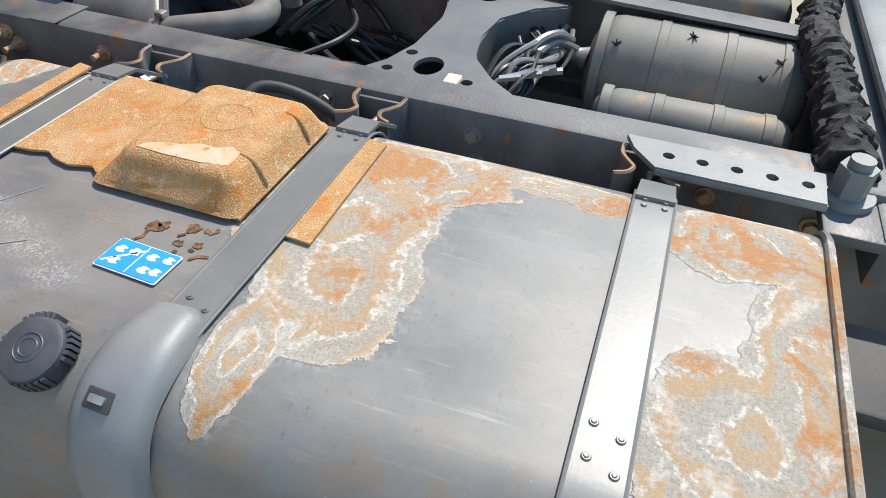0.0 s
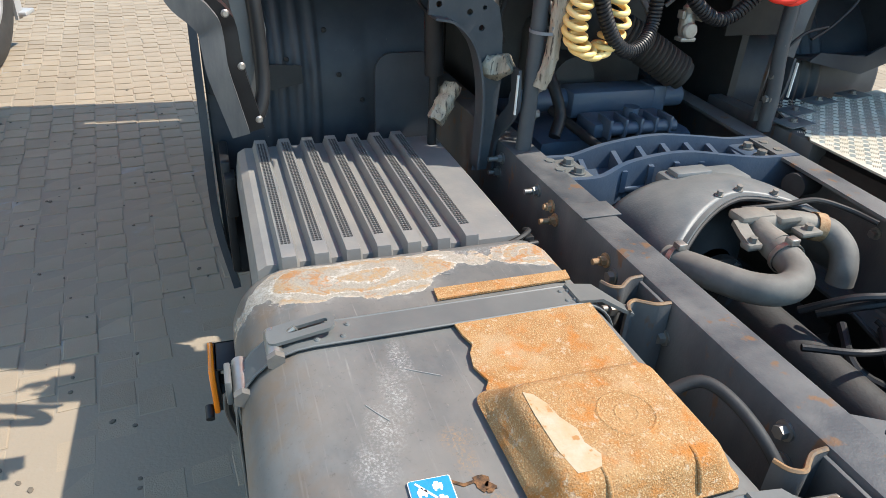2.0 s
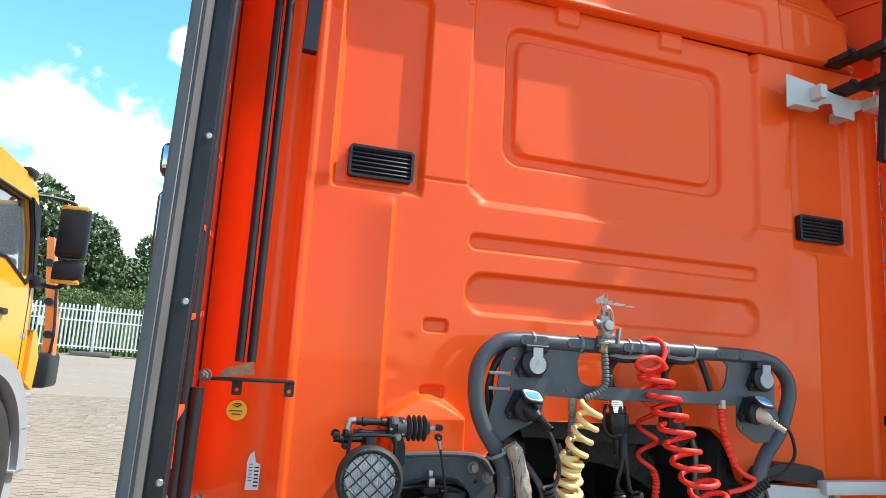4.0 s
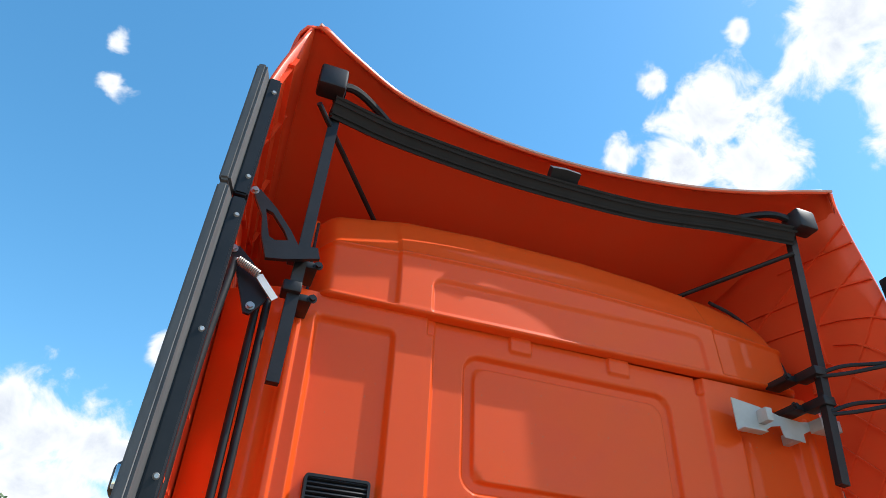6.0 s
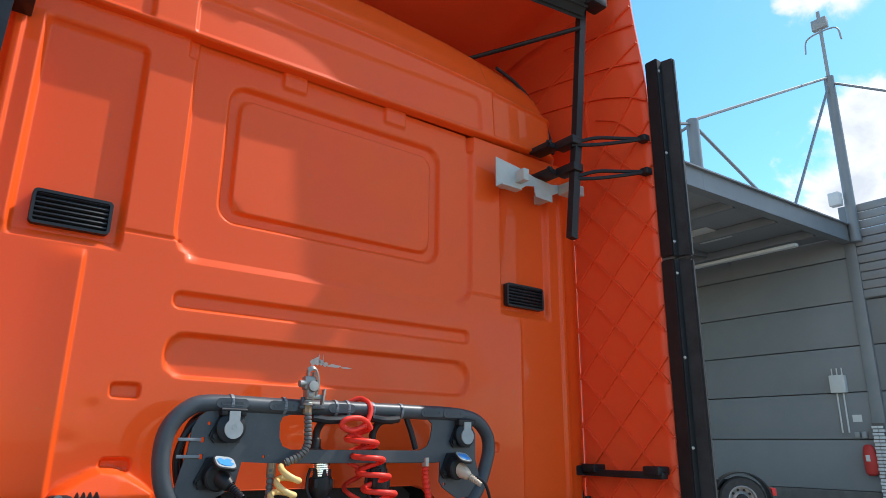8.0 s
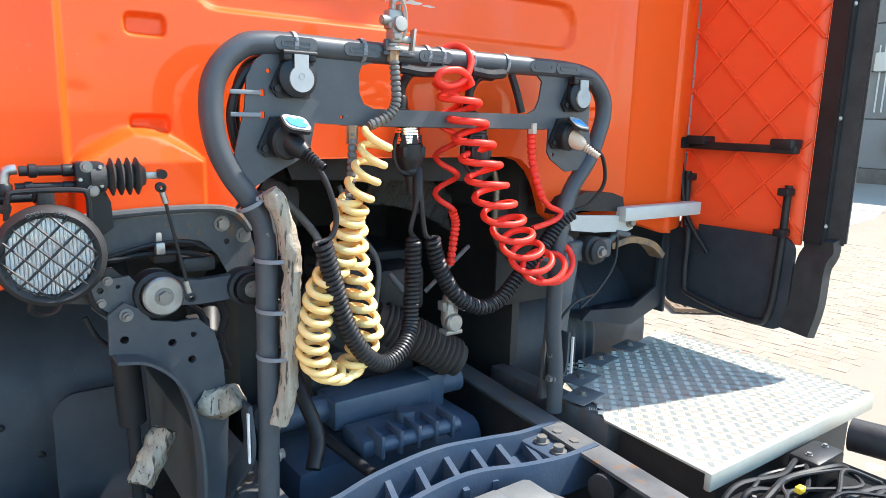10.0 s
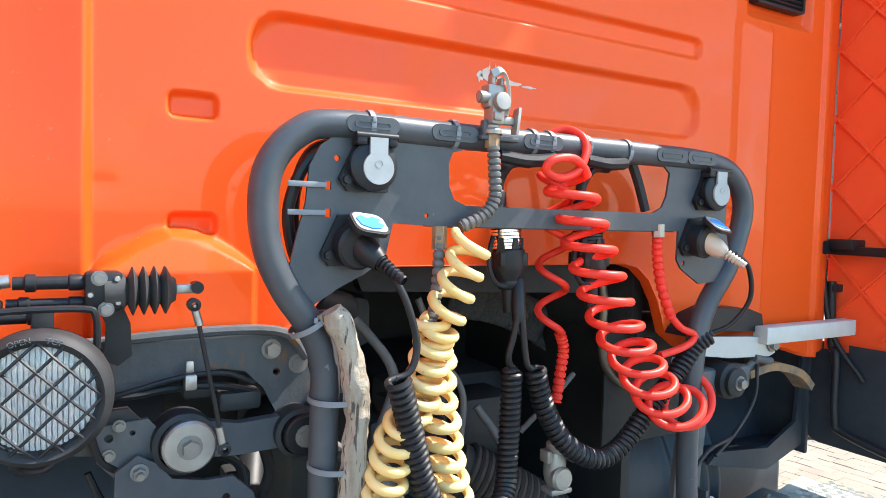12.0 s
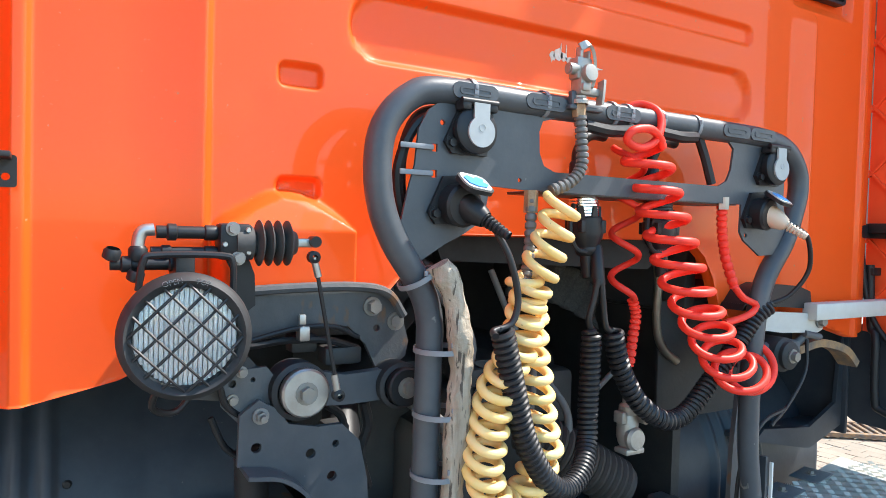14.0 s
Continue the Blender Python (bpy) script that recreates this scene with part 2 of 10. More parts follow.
CHECK = material("chequered_aluminium", (0.50, 0.485, 0.42), 0.55, 0.15, (0.40, 0.375, 0.30), 9.0, 0.6, 0.1, 140)
TANKGREY = material("air_tank_paint", (0.128, 0.130, 0.118), 0.62, 0, (0.21, 0.195, 0.165), 6.0, 0.8, 0.1, 160, detail=11, spec=0.3,
                    spots=(0.28, 0.19, 0.095), spot_scale=9, spot_at=0.66)


def tank_material():
    """Grey paint on the fuel tank, eaten by rust and white oxide in patches of their own shape."""
    m = material("fuel_tank_paint", (0.098, 0.104, 0.106), 0.36, 0, (0.190, 0.186, 0.175), 9.0, 0.85, 0.06, 130,
                 spots=(0.20, 0.19, 0.17), spot_scale=150, spot_at=0.69, detail=14, stretch=(1, 0.6, 1), spec=0.4)
    n, l = m.node_tree.nodes, m.node_tree.links
    p = n["Principled BSDF"]
    old = p.inputs["Base Color"].links[0].from_socket
    tc = next(k for k in n if k.type == 'TEX_COORD')

    def calc(op, a, b, c=None):
        k = n.new("ShaderNodeMath")
        k.operation = op
        for i, v in enumerate((a, b, c)):
            if v is None:
                continue
            if isinstance(v, (int, float)):
                k.inputs[i].default_value = v
            else:
                l.new(v, k.inputs[i])
        return k.outputs[0]

    def cloudy(scale, detail, rough=0.6, dist=0.0):
        k = n.new("ShaderNodeTexNoise")
        k.inputs["Scale"].default_value = scale
        k.inputs["Detail"].default_value = detail
        k.inputs["Roughness"].default_value = rough
        k.inputs["Distortion"].default_value = dist
        l.new(tc.outputs["Object"], k.inputs["Vector"])
        return k.outputs["Fac"]

    def span(v, a, b):
        k = n.new("ShaderNodeMapRange")
        k.inputs["From Min"].default_value = a
        k.inputs["From Max"].default_value = b
        l.new(v, k.inputs["Value"])
        return k.outputs[0]

    def blend(f, a, rgb):
        k = n.new("ShaderNodeMixRGB")
        l.new(f, k.inputs[0])
        if isinstance(a, tuple):
            k.inputs[1].default_value = (*a, 1)
        else:
            l.new(a, k.inputs[1])
        k.inputs[2].default_value = (*rgb, 1)
        return k.outputs[0]

    # patches: centre x, centre y, half width x, half width y
    acc = None
    for cx, cy, rx, ry in ((-0.80, -1.47, 0.17, 0.13), (-0.90, -1.50, 0.13, 0.10), (-1.03, -1.46, 0.11, 0.045), (-0.635, -1.52, 0.08, 0.13), (-0.64, -1.98, 0.09, 0.12), (-0.86, -2.05, 0.26, 0.085), (-0.95, -1.98, 0.11, 0.12),
                           (-0.93, -0.75, 0.22, 0.065), (-0.60, -0.75, 0.08, 0.05), (-0.605, -1.70, 0.030, 0.14), (-0.62, -1.78, 0.03, 0.05)):
        v = n.new("ShaderNodeMapping")
        v.vector_type = 'TEXTURE'
        v.inputs["Location"].default_value = (cx, cy, 0.83)
        v.inputs["Scale"].default_value = (rx, ry, 1.2)
        l.new(tc.outputs["Object"], v.inputs["Vector"])
        ln = n.new("ShaderNodeVectorMath")
        ln.operation = 'LENGTH'
        l.new(v.outputs[0], ln.inputs[0])
        s = calc('SUBTRACT', 1.0, ln.outputs["Value"])
        acc = s if acc is None else calc('MAXIMUM', acc, s)
    big = cloudy(8.0, 6.0, 0.58)
    field = calc('ADD', acc, calc('MULTIPLY', calc('SUBTRACT', big, 0.5), 1.5))
    edge = span(field, 0.0, 0.025)
    fine = cloudy(60.0, 6.0, 0.7)
    mid = cloudy(17.0, 6.0, 0.62)
    # pale crust with tan bands, thin broken lines of white oxide, flakes of orange rust
    blot = cloudy(10.0, 9.0, 0.64, 0.5)
    wave = calc('ADD', calc('MULTIPLY', acc, 13.0), calc('MULTIPLY', calc('ADD', calc('MULTIPLY', mid, 1.2), blot), 9.0))
    ring = calc('SINE', wave, 0.0)
    grain = cloudy(260.0, 5.0, 0.75)
    grit = cloudy(120.0, 7.0, 0.75)
    col = blend(span(grain, 0.36, 0.64), (0.225, 0.200, 0.165), (0.335, 0.305, 0.255))
    col = blend(calc('MULTIPLY', span(ring, -0.1, 0.75), span(grit, 0.36, 0.56)), col, (0.335, 0.225, 0.125))
    line = calc('ABSOLUTE', calc('SINE', calc('MULTIPLY', wave, 0.5), 0.0), 0.0)
    col = blend(calc('MULTIPLY', calc('MULTIPLY', span(line, 0.34, 0.10), span(grit, 0.44, 0.58)), 0.85), col, (0.52, 0.50, 0.455))
    rusty = calc('ADD', calc('MULTIPLY', blot, 0.72), calc('MULTIPLY', grit, 0.28))
    col = blend(calc('MULTIPLY', span(rusty, 0.525, 0.575), 0.85), col, (0.330, 0.150, 0.050))
    col = blend(calc('MULTIPLY', span(calc('SUBTRACT', 1.0, rusty), 0.560, 0.620), 0.6), col, (0.46, 0.44, 0.40))
    col = blend(calc('MULTIPLY', span(grain, 0.66, 0.72), 0.8), col, (0.15, 0.085, 0.038))
    rim = calc('MULTIPLY', calc('SUBTRACT', 1.0, span(field, 0.010, 0.13)), span(grit, 0.44, 0.60))
    col = blend(calc('MULTIPLY', rim, 0.85), col, (0.47, 0.45, 0.41))
    # brown stain on the outer corner, chalky bloom on the paint around
    halo = calc('MULTIPLY', span(field, -0.20, 0.0), span(fine, 0.50, 0.72))
    sp = n.new("ShaderNodeSeparateXYZ")
    l.new(tc.outputs["Object"], sp.inputs[0])
    stain = calc('MULTIPLY', calc('MULTIPLY', span(sp.outputs[0], -1.03, -1.11), span(mid, 0.42, 0.62)), 0.55)
    dust = cloudy(5.5, 12.0, 0.72, 0.3)
    paint = blend(calc('MULTIPLY', span(dust, 0.44, 0.66), 0.5), old, (0.165, 0.152, 0.132))
    hair = n.new("ShaderNodeMapping")
    hair.inputs["Scale"].default_value = (170.0, 7.0, 60.0)
    hair.inputs["Rotation"].default_value = (0, 0, 0.12)
    l.new(tc.outputs["Object"], hair.inputs["Vector"])
    hn = n.new("ShaderNodeTexNoise")
    hn.inputs["Scale"].default_value = 1.0
    hn.inputs["Detail"].default_value = 5
    l.new(hair.outputs[0], hn.inputs["Vector"])
    paint = blend(calc('MULTIPLY', calc('MULTIPLY', span(hn.outputs["Fac"], 0.60, 0.72), span(mid, 0.40, 0.60)), 0.55), paint, (0.27, 0.265, 0.25))
    paint = blend(calc('MULTIPLY', span(calc('SUBTRACT', 1.0, grit), 0.58, 0.70), 0.55), paint, (0.055, 0.055, 0.055))
    paint = blend(stain, paint, (0.17, 0.115, 0.07))
    paint = blend(calc('MULTIPLY', halo, 0.6), paint, (0.36, 0.36, 0.35))
    # chalky speckle in a slanting band, rusty blotches beside the sheet
    for spots_, tint, lo in ((((-1.01, -1.19, 0.035, 0.05), (-0.985, -1.13, 0.03, 0.06), (-0.955, -1.07, 0.025, 0.07), (-0.93, -1.0, 0.02, 0.06), (-0.70, -0.72, 0.10, 0.02)), (0.44, 0.44, 0.43), 0.50),
                             (((-0.90, -1.17, 0.03, 0.03), (-0.885, -1.28, 0.025, 0.03), (-0.90, -1.21, 0.02, 0.03), (-1.02, -1.345, 0.05, 0.02)), (0.34, 0.20, 0.09), 0.50)):
        band = None
        for cx, cy, rx, ry in spots_:
            v = n.new("ShaderNodeMapping")
            v.vector_type = 'TEXTURE'
            v.inputs["Location"].default_value = (cx, cy, 0.83)
            v.inputs["Scale"].default_value = (rx, ry, 1.2)
            l.new(tc.outputs["Object"], v.inputs["Vector"])
            ln = n.new("ShaderNodeVectorMath")
            ln.operation = 'LENGTH'
            l.new(v.outputs[0], ln.inputs[0])
            g_ = calc('SUBTRACT', 1.0, ln.outputs["Value"])
            band = g_ if band is None else calc('MAXIMUM', band, g_)
        paint = blend(calc('MULTIPLY', calc('MULTIPLY', span(band, 0.0, 0.7), span(grain, lo - 0.02, lo + 0.14)), 0.6), paint, tint)
    mix = n.new("ShaderNodeMixRGB")
    l.new(edge, mix.inputs[0])
    l.new(paint, mix.inputs[1])
    l.new(col, mix.inputs[2])
    l.new(mix.outputs[0], p.inputs["Base Color"])
    l.new(calc('MULTIPLY_ADD', edge, 0.42, 0.46), p.inputs["Roughness"])
    bm_ = n.new("ShaderNodeBump")
    bm_.inputs["Strength"].default_value = 0.7
    bm_.inputs["Distance"].default_value = 0.004
    l.new(calc('MULTIPLY', edge, calc('ADD', grit, calc('MULTIPLY', ring, 0.10))), bm_.inputs["Height"])
    l.new(bm_.outputs[0], p.inputs["Normal"])
    return m


TANK = tank_material()


def glass_material(name, rgb=(1, 1, 1), rough=0.02):
    m = bpy.data.materials.new(name)
    m.use_nodes = True
    p = m.node_tree.nodes["Principled BSDF"]
    p.inputs["Base Color"].default_value = (*rgb, 1)
    p.inputs["Roughness"].default_value = rough
    p.inputs["Transmission Weight"].default_value = 1.0
    p.inputs["IOR"].default_value = 1.45
    return m


GLASS = glass_material("clear_ribbed_glass")
GLASS.node_tree.nodes["Principled BSDF"].inputs["IOR"].default_value = 1.08
GLASS.node_tree.nodes["Principled BSDF"].inputs["Coat Weight"].default_value = 1.0
LENS = material("frosted_lens_glass", (0.80, 0.80, 0.79), 0.15, 0.0, (0.94, 0.93, 0.91), 60, 0.8, stretch=(4, 1, 0.4))
LENS.node_tree.nodes["Principled BSDF"].inputs["Transmission Weight"].default_value = 0.35
MIRROR = material("lamp_reflector", (0.88, 0.88, 0.89), 0.45, 0.8)
DOOR_MIRROR = material("door_mirror_glass", (0.55, 0.58, 0.6), 0.03, 1.0)


# ---- mesh helpers ----
def B():
    return bmesh.new()


def link_mesh(name, bm, mat, smooth=38):
    me = bpy.data.meshes.new(name)
    bmesh.ops.recalc_face_normals(bm, faces=bm.faces)
    if smooth:
        lim = radians(smooth)
        for f in bm.faces:
            f.smooth = True
        for e in bm.edges:
            if len(e.link_faces) == 2 and e.calc_face_angle(0) > lim:
                e.smooth = False
    bm.to_mesh(me)
    bm.free()
    me.materials.append(mat)
    return new(name, me)


def part(name, bm, mat, parent, label="", smooth=38):
    """One mesh under a thing or a part."""
    ob = link_mesh(name, bm, mat, smooth)
    ob.parent = parent
    ob.matrix_parent_inverse = parent.matrix_basis.inverted()
    if label:
        ob["label"] = label
    return ob


def thing(name, label, category, group="", kind="", at=(0, 0, 0)):
    """An Empty at the base of a thing, which parents its parts."""
    ob = new(name)
    ob.empty_display_size = 0.05
    ob.matrix_basis = Matrix.Translation(at)
    return tagged(ob, label, category, group, kind)


def single(name, bm, mat, label, category, group="", kind="", smooth=38):
    return tagged(link_mesh(name, bm, mat, smooth), label, category, group, kind)


def box(bm, lo, hi, bev=0.0, m=None, seg=2):
    lo, hi = Vector(lo), Vector(hi)
    r = bmesh.ops.create_cube(bm, size=1.0, matrix=Matrix.Translation((lo + hi) / 2) @ Matrix.Diagonal((*(hi - lo), 1)))
    vs = r["verts"]
    if bev:
        es = list({e for v in vs for e in v.link_edges})
        q = bmesh.ops.bevel(bm, geom=es, offset=bev, segments=seg, profile=0.5, affect='EDGES')
        vs = list({v for f in q["faces"] for v in f.verts} | {v for v in vs if v.is_valid})
    if m is not None:
        bmesh.ops.transform(bm, matrix=m, verts=vs)
    return vs


def frame_of(d):
    d = Vector(d).normalized()
    return d.to_track_quat('Z', 'Y').to_matrix().to_4x4()


def cyl(bm, p0, p1, r, seg=16, r2=None, caps=True):
    p0, p1 = Vector(p0), Vector(p1)
    d = p1 - p0
    bmesh.ops.create_cone(bm, cap_ends=caps, segments=seg, radius1=r, radius2=r if r2 is None else r2, depth=d.length,
                          matrix=Matrix.Translation((p0 + p1) / 2) @ frame_of(d))


def lathe(bm, prof, at, axis, seg=24):
    """Profile of (radius, height) turned round an axis that starts at a point."""
    m = Matrix.Translation(at) @ frame_of(axis)
    rings = []
    for r, h in prof:
        if r < 1e-5:
            rings.append([bm.verts.new(m @ Vector((0, 0, h)))])
        else:
            rings.append([bm.verts.new(m @ Vector((r * math.cos(2 * math.pi * i / seg), r * math.sin(2 * math.pi * i / seg), h))) for i in range(seg)])
    for a, b in zip(rings, rings[1:]):
        for i in range(seg):
            j = (i + 1) % seg
            if len(a) == 1 and len(b) == 1:
                continue
            if len(a) == 1:
                bm.faces.new((a[0], b[i], b[j]))
            elif len(b) == 1:
                bm.faces.new((a[i], a[j], b[0]))
            else:
                bm.faces.new((a[i], a[j], b[j], b[i]))


def spline(pts, n=8):
    """Catmull-Rom through the points, n steps a span."""
    p = [Vector(q) for q in pts]
    p = [p[0] * 2 - p[1]] + p + [p[-1] * 2 - p[-2]]
    out = []
    for i in range(1, len(p) - 2):
        a, b, c, d = p[i - 1:i + 3]
        for k in range(n):
            t = k / n
            out.append(0.5 * ((2 * b) + (c - a) * t + (2 * a - 5 * b + 4 * c - d) * t * t + (3 * b - a - 3 * c + d) * t ** 3))
    out.append(p[-2])
    return out


def sweep(bm, pts, r, seg=8, caps=True, ring=None):
    """A round (or other) section along a line of points. r: a number or one for each point."""
    pts = [Vector(q) for q in pts]
    n = len(pts)
    t0 = (pts[1] - pts[0]).normalized()
    u = t0.orthogonal().normalized()
    rings = []
    for i, q in enumerate(pts):
        t = (pts[min(i + 1, n - 1)] - pts[max(i - 1, 0)]).normalized()
        u = (u - t * u.dot(t)).normalized()
        v = t.cross(u)
        rr = r[i] if isinstance(r, (list, tuple)) else r
        rings.append([bm.verts.new(q + (u * math.cos(2 * math.pi * k / seg) + v * math.sin(2 * math.pi * k / seg)) * rr) for k in range(seg)])
    for a, b in zip(rings, rings[1:]):
        for k in range(seg):
            j = (k + 1) % seg
            bm.faces.new((a[k], a[j], b[j], b[k]))
    if caps:
        bm.faces.new(rings[0][::-1])
        bm.faces.new(rings[-1])


def ribbon(bm, pts, width, thick, up):
    """A flat strip along a line: width across, thick along the direction up (a vector or one for each point)."""
    pts = [Vector(q) for q in pts]
    n = len(pts)
    rings = []
    for i, q in enumerate(pts):
        t = (pts[min(i + 1, n - 1)] - pts[max(i - 1, 0)]).normalized()
        w = Vector(up[i] if isinstance(up, list) else up).normalized()
        w = (w - t * w.dot(t)).normalized()
        s = t.cross(w)
        wd = width[i] if isinstance(width, list) else width
        rings.append([bm.verts.new(q + s * a * wd / 2 + w * b * thick / 2) for a, b in ((-1, -1), (1, -1), (1, 1), (-1, 1))])
    for a, b in zip(rings, rings[1:]):
        for k in range(4):
            j = (k + 1) % 4
            bm.faces.new((a[k], a[j], b[j], b[k]))
    bm.faces.new(rings[0][::-1])
    bm.faces.new(rings[-1])


def coil(bm, path, R, r, turns, seg=7, per=14, flat=1.0, phase=0.0):
    """A helix of wire radius r and coil radius R (a number or end values) along a smooth path."""
    pts = spline(path, 12)
    ln = [0.0]
    for a, b in zip(pts, pts[1:]):
        ln.append(ln[-1] + (b - a).length)
    tot = ln[-1]
    n = int(turns * per)
    t0 = (pts[1] - pts[0]).normalized()
    u = t0.orthogonal().normalized()
    out, k = [], 0
    for i in range(n + 1):
        s = tot * i / n
        while k < len(pts) - 2 and ln[k + 1] < s:
            k += 1
        f = (s - ln[k]) / max(ln[k + 1] - ln[k], 1e-9)
        q = pts[k].lerp(pts[k + 1], f)
        t = (pts[k + 1] - pts[k]).normalized()
        u = (u - t * u.dot(t)).normalized()
        v = t.cross(u)
        a = 2 * math.pi * i / per + phase
        rr = R if not isinstance(R, (tuple, list)) else R[0] + (R[1] - R[0]) * i / n
        ease = min(1.0, 0.1 + i / (per * 0.7), 0.1 + (n - i) / (per * 0.7))
        out.append(q + (u * math.cos(a) + v * math.sin(a) * flat) * rr * ease)
    sweep(bm, out, r, seg)
    return out


def spiral(bm, path, R, r, turns, side, front, front_end=None, start=0.0, seg=10, per=28):
    """A loose hose helix: circles spanned by the side and front vectors, carried along a smooth path."""
    pts = spline(path, 10)
    ln = [0.0]
    for a, b in zip(pts, pts[1:]):
        ln.append(ln[-1] + (b - a).length)
    side, f0 = Vector(side), Vector(front)
    f1 = Vector(front_end) if front_end else f0
    n = int(turns * per)
    out, k = [], 0
    for i in range(n + 1):
        w = i / n
        while k < len(pts) - 2 and ln[k + 1] < ln[-1] * w:
            k += 1
        q = pts[k].lerp(pts[k + 1], (ln[-1] * w - ln[k]) / max(ln[k + 1] - ln[k], 1e-9))
        a = 2 * math.pi * (i / per + start)
        rr = R if not isinstance(R, (tuple, list)) else R[0] + (R[1] - R[0]) * w
        out.append(q + (side * -math.cos(a) + f0.lerp(f1, max(0.0, w * 1.6 - 0.6)) * math.sin(a)) * rr)
    sweep(bm, out, r, seg)
    return out


def plate(bm, loops, m, thick):
    """A flat plate from an outline and hole outlines in its own plane, thick along its normal."""
    from mathutils.geometry import tessellate_polygon
    vv = [[Vector((x, y, 0)) for x, y in lp] for lp in loops]
    tris = tessellate_polygon(vv)
    flat = [p for lp in vv for p in lp]
    top = [bm.verts.new(m @ Vector((p.x, p.y, thick / 2))) for p in flat]
    bot = [bm.verts.new(m @ Vector((p.x, p.y, -thick / 2))) for p in flat]
    for a, b, c in tris:
        try:
            bm.faces.new((top[a], top[b], top[c]))
            bm.faces.new((bot[c], bot[b], bot[a]))
        except ValueError:
            pass
    k = 0
    for lp in vv:
        n = len(lp)
        for i in range(n):
            j = (i + 1) % n
            bm.faces.new((top[k + i], top[k + j], bot[k + j], bot[k + i]))
        k += n


def circle(cx, cy, r, n=14, ry=None):
    return [(cx + r * math.cos(2 * math.pi * i / n), cy + (ry or r) * math.sin(2 * math.pi * i / n)) for i in range(n)]


def rrect(x0, x1, y0, y1, r, n=5):
    out = []
    for cx, cy, a0 in ((x1 - r, y1 - r, 0), (x0 + r, y1 - r, 90), (x0 + r, y0 + r, 180), (x1 - r, y0 + r, 270)):
        for i in range(n + 1):
            a = radians(a0 + 90 * i / n)
            out.append((cx + r * math.cos(a), cy + r * math.sin(a)))
    return out


def hexbolt(bm, at, axis, r=0.012, h=0.012, flange=True, stud=0.0):
    a = Vector(axis).normalized()
    at = Vector(at)
    if flange:
        cyl(bm, at, at + a * h * 0.3, r * 1.45, 14)
    cyl(bm, at + a * h * 0.25, at + a * h * 1.2, r, 6)
    if stud:
        cyl(bm, at + a * h, at + a * (h + stud), r * 0.6, 10)


XZ = lambda y: Matrix.Translation((0, y, 0)) @ Matrix.Rotation(radians(90), 4, 'X')


def grid_mesh(name, P, mat, thick=None, flip=False):
    """A sheet from a rows x columns x 3 array of places."""
    r, c, _ = P.shape
    idx = np.arange(r * c).reshape(r, c)
    f = np.stack([idx[:-1, :-1], idx[:-1, 1:], idx[1:, 1:], idx[1:, :-1]], -1).reshape(-1, 4)
    if flip:
        f = f[:, ::-1]
    me = bpy.data.meshes.new(name)
    me.from_pydata(P.reshape(-1, 3).tolist(), [], f.tolist())
    me.polygons.foreach_set("use_smooth", [True] * len(f))
    me.materials.append(mat)
    me.update()
    ob = new(name, me)
    if thick:
        s = ob.modifiers.new("thickness", 'SOLIDIFY')
        s.thickness = thick
        s.offset = 0
    return ob


def under(ob, parent, label=""):
    ob.parent = parent
    ob.matrix_parent_inverse = parent.matrix_basis.inverted()
    if label:
        ob["label"] = label
    return ob


# ---- the truck: cab rear wall ----
cab = thing("truck_cab", "glossy orange truck cab, rear wall with pressed panels, slightly dirty", "truck cab", at=(0.12, 0.6, 1.2))


def smooth01(t):
    t = np.clip(t, 0, 1)
    return t * t * (3 - 2 * t)


def rbox(x, z, x0, x1, z0, z1, r):
    qx = np.abs(x - (x0 + x1) / 2) - (x1 - x0) / 2 + r
    qz = np.abs(z - (z0 + z1) / 2) - (z1 - z0) / 2 + r
    return np.hypot(np.maximum(qx, 0), np.maximum(qz, 0)) + np.minimum(np.maximum(qx, qz), 0) - r


def wall_bottom(x):
    return np.interp(x, [-1.12, -0.88, -0.77, -0.70, -0.66, -0.645, -0.40, -0.335, -0.30, -0.262, -0.235, -0.20, 0.42, 0.462, 0.50, 0.535, 0.56, 0.62, 0.93, 1.15, 1.34],
                     [1.243, 1.243, 1.268, 1.30, 1.32, 1.372, 1.382, 1.39, 1.43, 1.474, 1.488, 1.495, 1.495, 1.485, 1.455, 1.40, 1.33, 1.29, 1.285, 1.225, 1.235])


